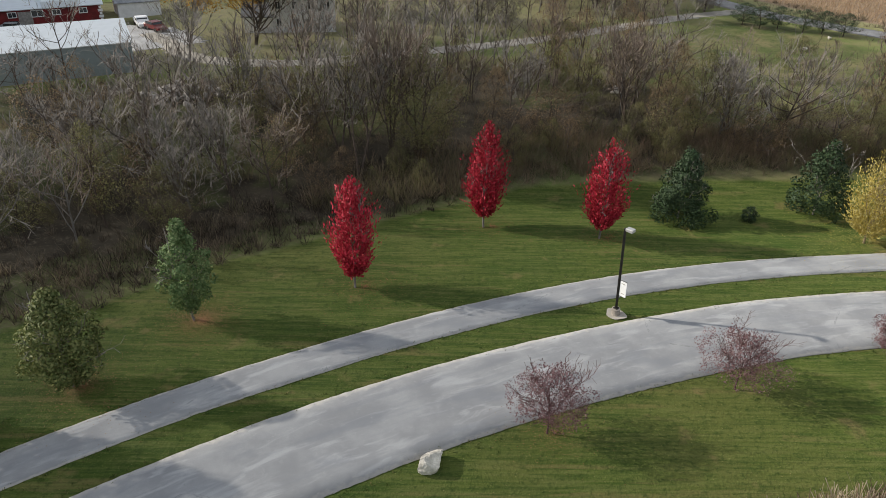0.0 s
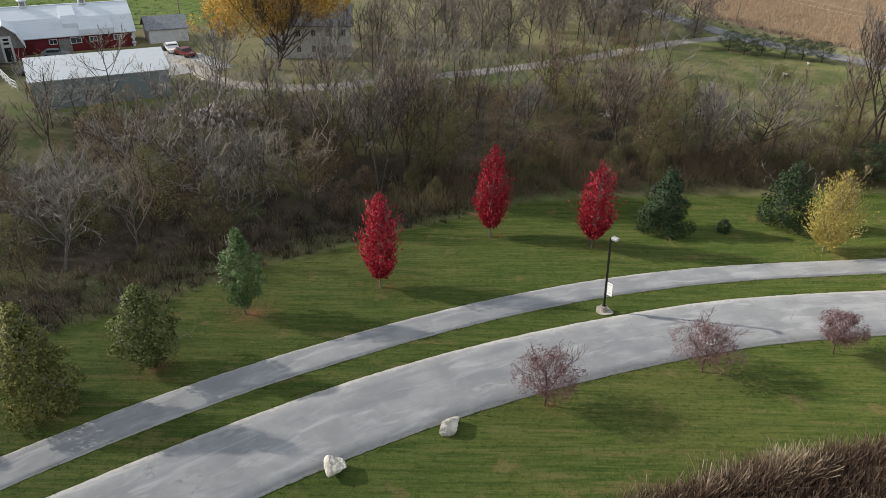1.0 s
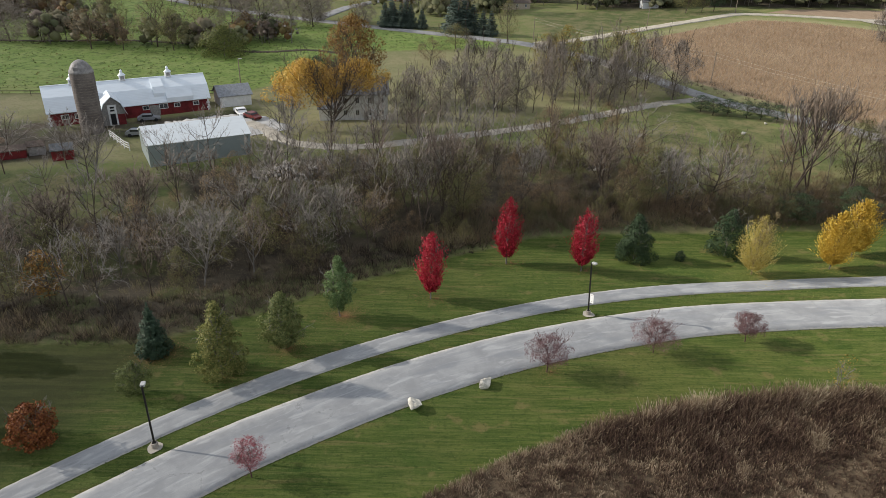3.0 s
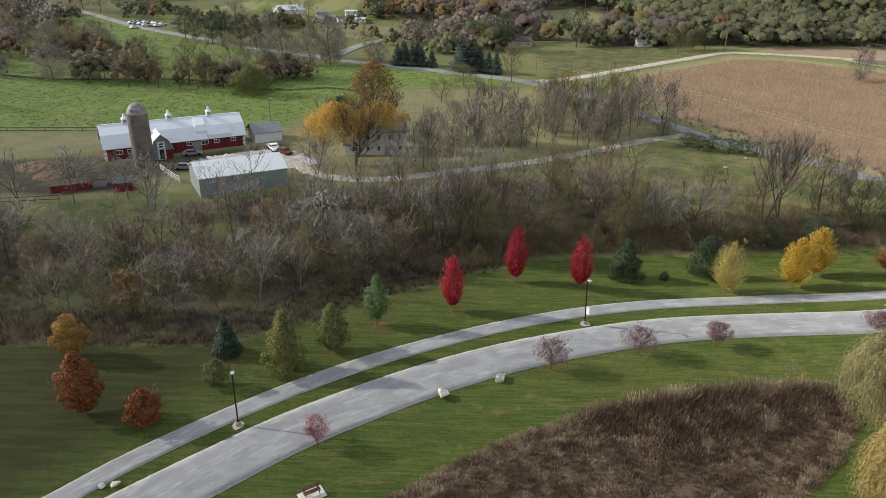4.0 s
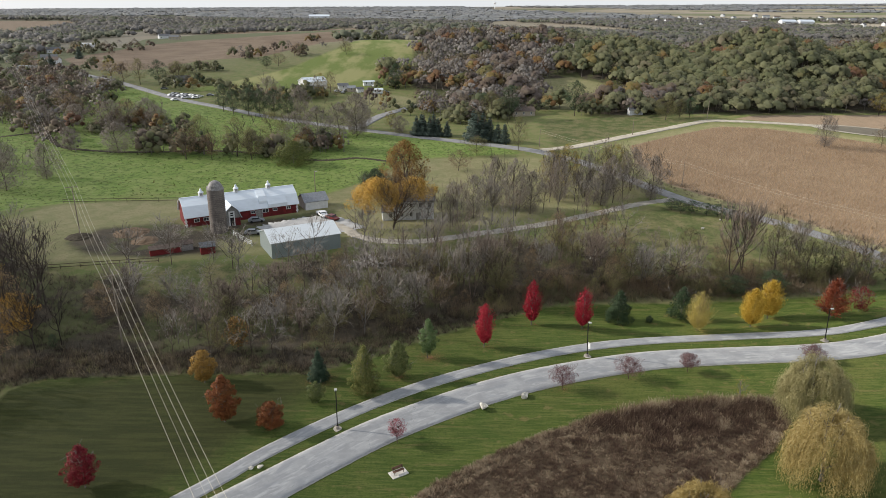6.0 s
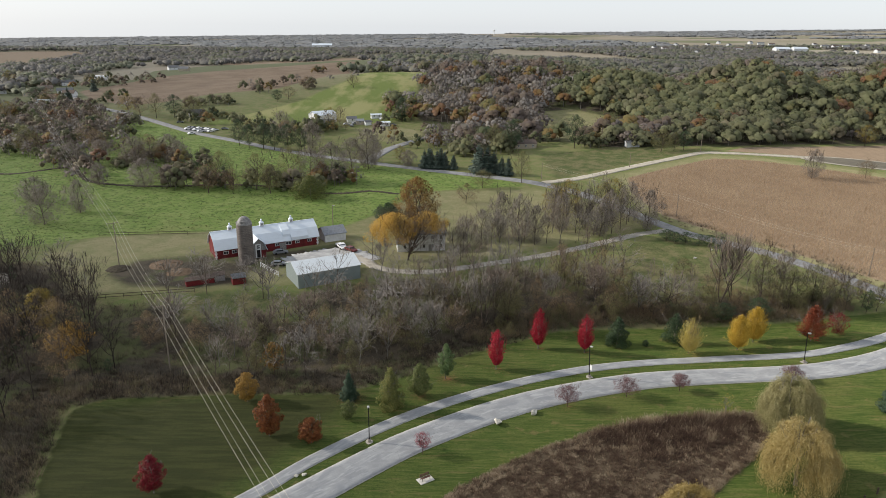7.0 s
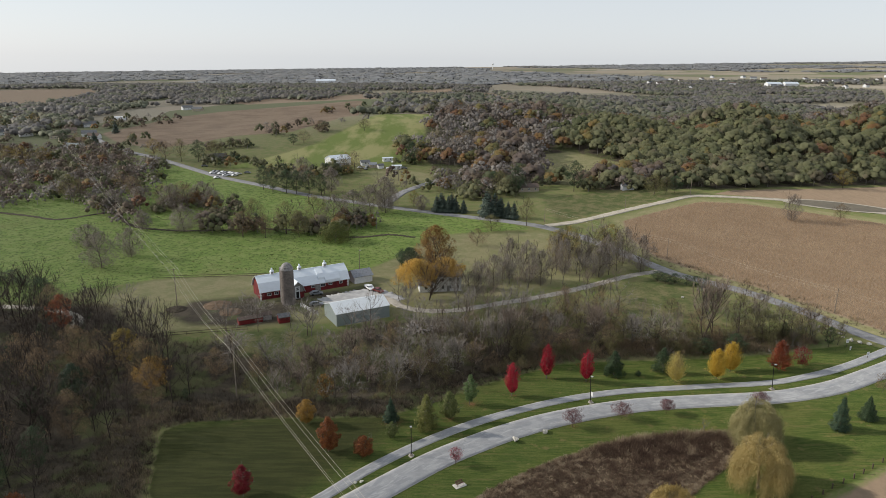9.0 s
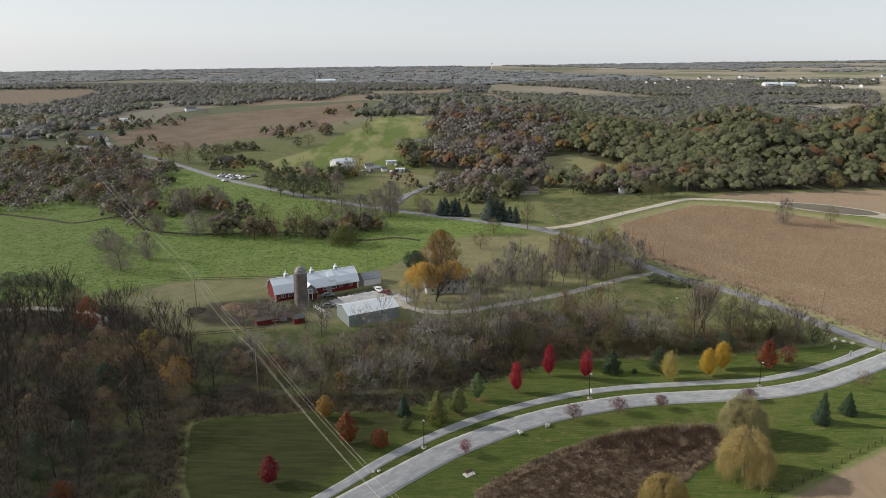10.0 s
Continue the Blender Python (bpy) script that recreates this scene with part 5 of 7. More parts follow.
v, f, t = fans(72, vx[k], vy[k], rs.uniform(0.4, 1.3, k.sum()), 14, 0.035, np.clip(0.38 + 0.3 * patch_noise(vx[k], vy[k], 6) + rs.normal(0, 0.12, k.sum()), 0, 0.9), 0.95, 0.6, True, 0.1)
stuff("roadside_weeds", v, f, M["brush"], t, "dead brown weeds between the corn and the country road", "weeds")

# tufts in the pasture
px, py = spread(rs, PASTURE, 22000, 1)
k = (px > -330) & (rs.uniform(0, 1, len(px)) < wavy(px, py, 0.12) + 0.15)
v, f, t = fans(15, px[k], py[k], rs.uniform(0.15, 0.45, k.sum()), 8, 0.07, np.clip(rs.normal(0.7, 0.18, k.sum()), 0, 1), 1.0, 0.4, True)
stuff("pasture_grass", v, f, M["tuft"], t, "coarse green grass tufts in the pasture", "grass")
# ragged grass along road and path
ex, ey = [], []
for line, ws in ((ROAD, (7.2, 6.0)), (TRAIL, (2.75, 2.75))):
    pts = smooth_line(line, 0.35)
    for i in range(1, len(pts) - 1):
        d = (pts[i + 1] - pts[i - 1]).normalized()
        wd = (ws[0] + (ws[1] - ws[0]) * i / len(pts)) / 2
        for sg in (-1, 1):
            for _ in range(3):
                o = sg * (wd + rs.exponential(0.3) - 0.16)
                ex.append(pts[i].x - d.y * o + rs.normal(0, 0.15))
                ey.append(pts[i].y + d.x * o + rs.normal(0, 0.15))
ex, ey = np.array(ex), np.array(ey)
v, f, t = fans(16, ex, ey, rs.uniform(0.10, 0.22, len(ex)), 7, 0.022, np.clip(rs.normal(0.55, 0.3, len(ex)), 0, 1), 1.0, 0.3, True)
stuff("verge_grass", v, f, M["tuft"], t, "uneven grass along the edges of road and path", "grass")


# ---- fallen leaves under the trees ----
def litter(seed, name, spots, mat, label):
    rs = np.random.RandomState(seed)
    chunks = []
    for x, y, r, n in spots:
        a, q = rs.uniform(0, 6.28, n), np.abs(rs.normal(0, 0.55, n)) * r
        px, py = x + np.cos(a) * q + 0.15 * r, y + np.sin(a) * q
        pts = np.stack([px, py, ground_z(px, py) + 0.10], -1)
        chunks.append(leaves(rs, pts, np.stack([rs.normal(0, 0.25, n), rs.normal(0, 0.25, n), np.ones(n)], -1), 0.025, 1.1))
    v, f = join(chunks)
    tagged(new(name, mesh_np(name, v, f, M[mat])), label, "leaves", kind="stuff")


litter(21, "fallen_red_leaves", [(-19, 3.2, 5, 1500), (-8.6, 14.2, 5, 1500), (1.3, 11.7, 5, 1500)], "dusty_red", "scattered fallen red leaves round the maples")
litter(22, "fallen_yellow_leaves", [(24.6, 11.6, 7.5, 6000), (36, 13, 6.5, 3600), (41.5, 17.5, 6, 3000)], "pale_gold", "fallen yellow leaves strewn over the lawn")
litter(23, "fallen_brown_leaves", [(-29.6, -1.4, 3.4, 4500), (-34.8, -8.2, 4, 2600), (-48.2, -9.6, 3.0, 6000), (-40, -13.3, 3.5, 1200), (-6.6, -11.6, 3, 900)], "litter_brown", "rings of fallen rust brown leaves on the lawn")

RIM = [(-22, 16), (-2, 24.5), (18, 26.5), (60, 27.5), (74, 33), (70, 39), (40, 33), (10, 34), (-10, 29), (-26, 19)]
bx, by = spread(np.random.RandomState(27), RIM, 5200)
v, f, t = fans(28, bx, by, np.random.RandomState(28).uniform(0.7, 2.6, len(bx)), 18, 0.02, np.clip(0.8 + 0.5 * (wavy(bx, by, 0.3) - 0.5) + np.random.RandomState(29).normal(0, 0.15, len(bx)), 0, 0.9), 0.9, 0.5, True, 0.15)
stuff("rim_brush", v, f, M["brush"], t, "tall tan and olive brush along the lawn's edge", "undergrowth")
woodland(11, scatter(11, RIM, 44, 2.3), 2.6, 5.5, 1.0, only=[0, 1, 4, 2], group="bushes of the thicket")
woodland(10, scatter(10, BELT, 50, 3.0, lambda x, y: not (-93 < x < -82 and y < 5) and (x > -12 or inside(LAWN, x, y) < -7)), 1.8, 4.0, 1.0, only=[0, 1, 4, 2], group="bushes of the thicket")
woodland(9, scatter(9, [(6, 29), (40, 28), (72, 36), (66, 46), (40, 45), (26, 49), (14, 64), (2, 62)], 15, 5.2), 6, 10, 0.4, only=[0, 1, 4], bare_name="thicket_tree", group="trees of the thicket")
bx, by = spread(np.random.RandomState(17), [(8, 40), (30, 38), (70, 36), (66, 46), (46, 46), (26, 50), (14, 66), (6, 66), (-14, 58)], 2600)
v, f, t = fans(18, bx, by, np.random.RandomState(18).uniform(0.4, 1.3, len(bx)), 15, 0.02, np.clip(0.55 + 0.6 * (wavy(bx, by, 0.16) - 0.5), 0, 1), 0.95, 0.5, True, 0.1)
stuff("brushwood", v, f, M["brush"], t, "brown brush and weeds beneath the bare trees", "undergrowth")

# ---- further trees: left wood, creek, hedges ----
LEFT = [(-103, -12), (-96, 4), (-112, 26), (-122, 32), (-150, 52), (-215, 58), (-215, -70), (-120, -66)]
woodland(2, scatter(2, LEFT, 230, 3.7), 9.0, 15.0, 0.3, SHADED, group="trees of the dark wood", bare_name="dark_wood_tree", only=[1, 4, 5, 4])
woodland(12, scatter(12, LEFT, 80, 3.2), 3.0, 6.0, 1.0, only=[5, 5, 5, 4], group="bushes of the dark wood")
woodland(3, [(-147, 52), (-134, 48), (-126, 40), (-91, 38), (-118, 30), (-99, 34), (-82, 41), (-58, 43), (-76, 36), (-63, 36)], 8, 11, 0.0, [BARE[1], BARE[5]])
woodland(4, scatter(4, [(12, 48), (30, 44), (62, 42), (76, 44), (72, 60), (50, 84), (30, 86), (10, 72)], 16, 6.5, lambda x, y: inside(OPEN_EAST, x, y) < 0), 7, 11, 0.1)
woodland(6, scatter(6, [(-6, 70), (-28, 60), (-34, 70), (-20, 84), (18, 104), (36, 112), (42, 104), (20, 90)], 22, 4.0), 8, 13, 0.1)
woodland(7, [(12, 118), (19, 121), (25, 117), (31, 121), (16, 126), (35, 114)], 11, 15, 0.75, only=[0, 3])
woodland(8, scatter(8, [(62, 24), (84, 34), (80, 44), (70, 46), (62, 34)], 16, 3.0), 5, 9, 0.7, only=[0, 1, 5])


def stand(name, meshes, spots, label, group):
    """Trees of one kind at (x, y, height, width)."""
    rng = random.Random(len(spots))
    for i, (x, y, h, w) in enumerate(spots):
        ms, span = meshes[i % len(meshes)]
        k = min(1.8, w / span)
        plant(name, ms, x + rng.uniform(-1, 1), y + rng.uniform(-1, 1), label, group=group, rz=rng.uniform(0, 360), size=(k, k, min(1.7, h / 12.0)))


BT = HAZE
stand("farm_tree", [(BARE[1], 10.5), (BARE[3], 9.5), (BARE[5], 11.5)], [(-95.2, 46.8, 8.5, 10), (-74.1, 34.8, 8.5, 8), (-79, 29, 7, 6), (-57, 33, 7.5, 10), (-94.7, 23.5, 6.5, 9), (-59.4, 15, 8, 8), (-43.4, 36.3, 9, 9), (-48, 57, 9, 8), (-52, 66, 9, 8), (-30, 58, 9, 9)], "spreading bare brown tree beside the farm sheds", "bare trees by the farm")
stand("pasture_tree", BT, [(-187, 128, 9.7, 12.5), (-175, 155, 9.6, 8.8), (-155, 151, 12.3, 14.2), (-144, 153, 9.7, 12.7), (-78, 166, 17, 20), (-88, 168, 14.4, 14.3), (-66, 191, 19, 16.6), (-73, 188, 15, 13.5), (-64, 205, 12.6, 11.3),
      (-174, 194, 13.7, 16), (-161, 199, 13.9, 16.2), (-153, 192, 12, 12.6), (-205, 192, 11, 12), (-196, 205, 10, 12), (-46, 197, 8, 9.2), (133, 170, 13, 9.5), (-101, 243, 15, 12.5), (-124, 270, 16, 14.8), (-163, 114, 12.3, 10.4), (-166, 99, 14, 15)],
      "wide bare tree standing in the pasture", "trees along the creek")
stand("driveway_tree", BT, [(20, 102, 14.2, 8), (36, 111, 14.7, 10.8), (41, 100, 14.6, 10.9), (11, 96, 14, 9.1), (23, 93, 11.5, 9.1), (8, 103, 14.3, 9.4), (0, 82, 13.3, 8.7), (-6, 86, 15.7, 10.9), (-12, 89, 15.8, 8.8), (65, 55, 8, 6.3), (-18, 78, 13, 9), (-24, 70, 13, 8), (28, 105, 13, 8)],
      "tall bare grey tree beside the driveway", "trees along the driveway")
OL = [(HALF[0], 8.0), (HALF[2], 9.5)]
stand("olive_tree", OL, [(-238, 214, 15, 15), (-123, 157, 15, 11.3), (-107, 150, 15.5, 16), (-96, 165, 15, 14), (-102, 432, 10, 14), (-14, 157, 7.9, 11), (89, 224, 9.9, 8.3), (82, 222, 12, 13), (-2, 234, 15, 13), (26, 111, 15, 9.7), (53, 40, 12, 11.8),
      (56, 32, 11, 9.6), (65, 36, 10.6, 11.9), (38, 54, 6, 6.9), (5, 166, 14.3, 9.6), (-100, 145, 12.5, 11.8), (-226, 346, 17, 18), (-202, 348, 15, 17)], "rounded olive green tree", "olive green trees")
BR = [(HALF[1], 7.5), (HALF[4], 9.0)]
stand("brown_tree", BR, [(-97, 315, 13, 10), (-90, 300, 6, 6), (-126, 144, 12, 13), (-116, 144, 10.8, 9.2), (-183, 201, 12.4, 13.2), (-139, 435, 10, 14), (-148, 402, 10, 12.5), (-21, 134, 7.9, 10.2), (73, 40, 9.5, 10.2), (-168, 196, 13, 16), (-177, 212, 12, 15), (156, 170, 9, 8), (-241, 357, 14, 16), (-210, 225, 12, 14), (-221, 240, 12, 14)],
      "tree with withered brown leaves", "brown leaved trees")
stand("yellow_tree", [(HALF[3], 7.0)], [(-100, 302, 14, 11), (-51, 205, 9, 7), (203, 247, 12, 12), (-333, 330, 15, 14), (-345, 335, 14, 14), (-322, 338, 13, 13), (-255, 366, 15, 14), (-472, 588, 16, 14), (14, 105, 17, 10.4), (33, 119, 14, 12), (9, 110, 14, 9)], "tree with yellowing leaves", "yellowing trees")
stand("dark_tree", [(HALF[5], 7.0)], [(-207, 80, 4.5, 7), (-201, 82, 5, 7), (-195, 79, 4.5, 7), (-189, 81, 5, 7), (-183, 78, 4, 6), (-176, 77, 3.5, 5), (-142, 172, 7.5, 8.3), (-155, 395, 9, 9), (96, 226, 10, 9.5), (-364, 445, 13, 14), (-142, 249, 14.5, 11), (-134, 242, 13, 10), (-127, 239, 14, 11), (-119, 236, 14, 10.5), (-112, 236, 14, 11), (-105, 234, 12.5, 10), (-57, 326, 16, 12), (6, 233, 17, 14), (40, 240, 18, 12), (-213, 345, 16, 16)], "dense dark green tree", "dark green trees")
stand("hedge_bush", [(HALF[5], 7.0)], [(43 + 3.0 * i, 88.0 - 1.3 * i, 4.0, 5.5) for i in range(6)], "dark green hedge bush beside the country road", "hedge by the road")
stand("red_tree", [(HALF[4], 9.0)], [(-331, 400, 16, 12), (-233, 214, 12, 10)], "reddish brown autumn tree", "brown leaved trees")
ms = tree_meshes(175, 9.0, 1.2, M["bark_brown"], M["twig_brown"], (conifer_crown(175, 0.3, 9.0, 3.6, 2600, 0.12), M["blue_spruce"]), limbs=5, branches=1, twigs=1, fine=0, top=0.98)
for x, y, h in ((-38.7, 193, 0.75), (-35.7, 193, 0.8), (-32.7, 192, 0.75), (-29.1, 192, 0.7), (-12.5, 182, 1.0), (-9.6, 182, 1.05), (-6.6, 183, 0.85), (-3.2, 180, 0.7), (-25, 191, 0.6), (-36.6, 196, 0.8), (-31, 195.5, 0.8), (-13.6, 184.5, 1.1), (-0.4, 178.5, 0.72), (-338, 444, 1.0), (-363, 538, 1.0)):
    plant("spruce_tree", ms, x, y, "blue-green spruce in a row beside the country road", group="row of spruces", size=(h * 2.5, h * 2.5, h * 1.35))
lv = crown(171, 0.8, 9.0, 15.0, "dome", 110, 7000, 0.16, 0.2)
plant("willow_tree", tree_meshes(171, 8.0, 12.0, M["bark"], M["twig_brown"], (lv, M["yellow_green"]), limbs=8, branches=3, twigs=1, fine=0), -83, 139, "broad yellow-green willow beside the creek")
for sd, x, y, h, w, leaf in ((181, -148, 36.5, 12.0, 8.0, "red_orange"), (182, -121, 17, 11.0, 8.5, "olive_gold"), (183, -109, 6, 9.0, 9.0, "amber"), (184, -126, 0, 9.5, 8.0, "blue_green"), (185, -131, -8, 7.5, 7.0, "dark_green"), (186, -65.2, 1.5, 7, 5, "oak_brown")):
    lv = crown(sd, h * 0.2, h, w, "round", 70, 4200 if sd != 186 else 1500, 0.11, 0.22)
    plant("woodland_tree", tree_meshes(sd, h, w * 0.9, M["bark_brown"], M["twig_brown"], (lv, M[leaf]), limbs=8, branches=3, twigs=2, fine=1), x, y, M[leaf].name.replace("_", " ").replace("leaves", "leaved") + " tree among bare woodland")


# ---- far woods ----
def core_shape():
    b = bmesh.new()
    bmesh.ops.create_icosphere(b, subdivisions=1, radius=1.0)
    out = np.array([q.co[:] for q in b.verts]), np.array([[q.index for q in g.verts] for g in b.faces])
    b.free()
    return out


CORE = core_shape()


def far_trees(seed, x, y, h, w, tints, sprays, size, lumps=6, trunks=True, soft=0.15, loose=0.12, low=0.55, bare_below=0.36, rise=0.8, round_=0.8):
    """Crowns for woods seen from far: leafy boughs in domes, and bare trees of upright twigs, in one mesh."""
    rs = np.random.RandomState(seed)
    n = len(x)
    x, y, h, w, tints = (np.asarray(v, float) for v in (x, y, h, w, tints))
    z = ground_z(x, y)
    m = n * sprays
    tree = np.repeat(np.arange(n), sprays)
    bare = tints < bare_below
    # boughs of each tree, spread evenly over a dome
    k = n * lumps
    X_, Y_, Z_, H_, W_ = (np.repeat(v, lumps) for v in (x, y, z, h, w))
    order = np.tile(np.arange(lumps), n)
    q = np.sqrt((order + rs.uniform(0.0, 0.8, k)) / lumps) * 0.78
    a = order * 2.4 + np.repeat(rs.uniform(0, 6.28, n), lumps) + rs.uniform(-0.4, 0.4, k)
    c = np.stack([X_ + np.cos(a) * q * W_ / 2, Y_ + np.sin(a) * q * W_ / 2, Z_ + H_ * (rise - low * q ** 2 + rs.uniform(-0.07, 0.05, k))], -1)
    r = W_ / 2 * rs.uniform(0.75, 1.2, k) * {3: 0.6, 6: 0.46, 9: 0.42}.get(lumps, 0.4)
    pick = tree * lumps + rs.randint(0, lumps, m)
    d = rs.normal(0, 1, (m, 3))
    d[:, 2] = np.abs(d[:, 2]) * 1.1 - 0.45
    d /= np.linalg.norm(d, axis=1, keepdims=True)
    tall = np.minimum(round_, 0.34 * H_ / r)
    thin = bare[tree][:, None]
    reach = np.where(bare[tree], rs.uniform(0.3, 1.3, m), rs.uniform(1 - loose, 1 + loose * 1.4, m))
    pts = c[pick] + d * (r[pick] * reach)[:, None] * np.stack([np.ones(m), np.ones(m), tall[pick]], -1)
    nrm = d + rs.normal(0, 0.5, (m, 3))
    lv, lf = leaves(rs, pts, nrm, size, 1.2)
    # on bare trees each spray is a narrow upright blade instead
    mid = np.stack([x[tree], y[tree], z[tree] + 0.3 * h[tree]], -1)
    grow = pts - mid
    grow = grow / (np.linalg.norm(grow, axis=1, keepdims=True) + 1e-9) + np.array([0, 0, 0.5]) + rs.normal(0, 0.3, (m, 3))
    grow /= np.linalg.norm(grow, axis=1, keepdims=True)
    side = np.cross(grow, rs.normal(0, 1, (m, 3)))
    side /= np.linalg.norm(side, axis=1, keepdims=True) + 1e-9
    ln = size * rs.uniform(1.6, 3.2, (m, 1))
    blade = np.stack([pts - grow * ln, pts - side * size * 0.2, pts + grow * ln, pts + side * size * 0.2], 1)
    lv = np.where(thin[:, None], blade, lv.reshape(-1, 4, 3)).reshape(-1, 3)
    dome = (pts - mid) / np.stack([w[tree] * 0.5, w[tree] * 0.5, h[tree] * 0.6], -1)
    nr = 0.3 * d + 0.85 * dome + rs.normal(0, 0.3, (m, 3))
    nr = nr / np.linalg.norm(nr, axis=1, keepdims=True) * (1 - soft) + np.array([0, 0, soft])
    nr = np.repeat(nr / np.linalg.norm(nr, axis=1, keepdims=True), 4, 0)
    shade = np.repeat(tints, lumps) + rs.normal(0, 0.03, k)
    tint = np.repeat(np.clip(shade[pick] + rs.normal(0, 0.025, m), 0, 1), 4)
    # the inner mass of each bough
    bv, bf = CORE
    full = np.repeat(np.where(bare, 0.42, 1 - 0.45 * loose), lumps)[:, None, None]
    cv = c[:, None, :] + bv[None] * rs.uniform(0.75, 1.0, (k, len(bv), 1)) * full * np.stack([r, r, r * tall], -1)[:, None, :]
    cn = 0.3 * bv[None] + rs.normal(0, 0.25, (k, len(bv), 3)) + 0.85 * (cv - np.stack([X_, Y_, Z_ + 0.3 * H_], -1)[:, None, :]) / np.stack([W_, W_, H_], -1)[:, None, :] * 2
    cn = cn / (np.linalg.norm(cn, axis=2, keepdims=True) + 1e-9) * (1 - soft) + np.array([0, 0, soft])
    cn = (cn / (np.linalg.norm(cn, axis=2, keepdims=True) + 1e-9)).reshape(-1, 3)
    cf = (bf[None] + (np.arange(k) * len(bv))[:, None, None]).reshape(-1, 3)
    lf = np.concatenate([lf[:, [0, 1, 2]], lf[:, [0, 2, 3]], cf + len(lv)])
    lv, nr = np.concatenate([lv, cv.reshape(-1, 3)]), np.concatenate([nr, cn])
    tint = np.concatenate([tint, np.repeat(np.clip(shade, 0, 1), len(bv))])
    if trunks:
        seg = np.stack([x, y, z - 0.3, x, y, z + h * 0.8, h * 0.016, h * 0.006], -1)
        tv, tf = tubes(seg, 3)
        out = tv - np.repeat(np.stack([x, y, tv[::6, 2]], -1), 6, 0)
        out[:, 2] = 0.01
        lf = np.concatenate([lf, tf[:, [0, 1, 2]] + len(lv), tf[:, [0, 2, 3]] + len(lv)])
        lv = np.concatenate([lv, tv])
        nr = np.concatenate([nr, out / np.linalg.norm(out, axis=1, keepdims=True)])
        tint = np.concatenate([tint, np.full(len(tv), 0.1)])
    return lv, lf, tint, nr


def grid_spots(seed, x0, x1, y0, y1, gap):
    rs = np.random.RandomState(seed)
    a, b = np.meshgrid(np.arange(x0, x1, gap), np.arange(y0, y1, gap))
    a, b = a.ravel(), b.ravel()
    return a + rs.uniform(-0.45, 0.45, a.shape) * gap, b + rs.uniform(-0.45, 0.45, a.shape) * gap


fx, fy = grid_spots(31, -90, 640, 230, 560, 9.2)
k = (inside(FOREST, fx, fy) + 40 * (wavy(fx, fy, 0.045) - 0.5) * (fx < 60) + 10 * (wavy(fx, fy, 0.11) - 0.5) > 0) & (inside(GLADE, fx, fy) < 0)
fx, fy = fx[k], fy[k]
rs = np.random.RandomState(32)
kind = patch_noise(fx, fy, 55) + np.clip((fx - 60) / 90, -0.7, 0.75) + rs.normal(0, 0.22, len(fx)) - 0.35 * (fy > 430)
tint = np.where(kind > 0.1, np.clip(0.58 + 0.12 * patch_noise(fx, fy, 25) + rs.normal(0, 0.045, len(fx)), 0.4, 0.72), np.clip(0.2 + 0.2 * patch_noise(fx + 300, fy, 40) + rs.normal(0, 0.08, len(fx)), 0.0, 0.42))
odd = rs.uniform(0, 1, len(fx))
tint = np.where(odd < 0.03, rs.uniform(0.76, 0.84, len(fx)), np.where(odd > 0.93, rs.uniform(0.85, 1.0, len(fx)), tint))
fh, fw = rs.uniform(10, 15, len(fx)) + 3 * patch_noise(fx, fy, 30) - 3 * (inside(FOREST, fx, fy) < 8), rs.uniform(11, 18, len(fx))
front = fy < 385
for k, sprays, size, lumps in ((front, 330, 0.28, 12), (~front, 110, 0.46, 9)):
    v, f, t, nr = far_trees(33, fx[k], fy[k], fh[k], fw[k], tint[k], sprays, size, lumps, True, 0.25, 0.42, 0.62, 0.24, 0.78, 0.95)
    stuff("forest", v, f, M["woods"], t, "mixed autumn forest of olive oaks and bare grey trees on the hills", "forest", nr)

# hedges, groves and gardens at middle distance
GROVES = [(-122, 153, 24, 4, 12, 0.35), (-96, 152, 15, 5, 10, 0.45), (-76, 164, 14, 10, 10, 0.2), (-166, 195, 26, 12, 18, 0.25), (-140, 172, 14, 6, 6, 0.3), (-62, 200, 10, 7, 7, 0.2), (-205, 188, 12, 8, 8, 0.2), (-232, 248, 30, 45, 55, 0.14), (-255, 320, 34, 40, 50, 0.16), (-300, 300, 40, 60, 60, 0.12), (-310, 390, 50, 40, 50, 0.2), (-360, 270, 50, 60, 50, 0.12), (-270, 215, 30, 30, 14, 0.1), (-470, 470, 60, 40, 26, 0.3), (-440, 590, 90, 30, 44, 0.4), (-380, 640, 50, 40, 24, 0.3), (-560, 560, 90, 120, 90, 0.25),
          (-190, 330, 40, 16, 16, 0.55), (-215, 395, 26, 16, 12, 0.5), (-128, 292, 22, 10, 16, 0.8), (-108, 296, 14, 8, 9, 0.8), (-160, 440, 40, 10, 10, 0.3), (-60, 335, 10, 20, 12, 0.78), (-15, 232, 22, 12, 16, 0.6),
          (-150, 470, 60, 8, 10, 0.25), (-95, 520, 14, 10, 4, 0.55), (0, 250, 40, 14, 26, 0.15), (62, 242, 22, 7, 14, 0.5), (-45, 270, 26, 26, 22, 0.18), (-70, 700, 120, 60, 60, 0.45), (-330, 450, 40, 30, 18, 0.85)]
gx_, gy_, gt_ = [], [], []
rs = np.random.RandomState(40)
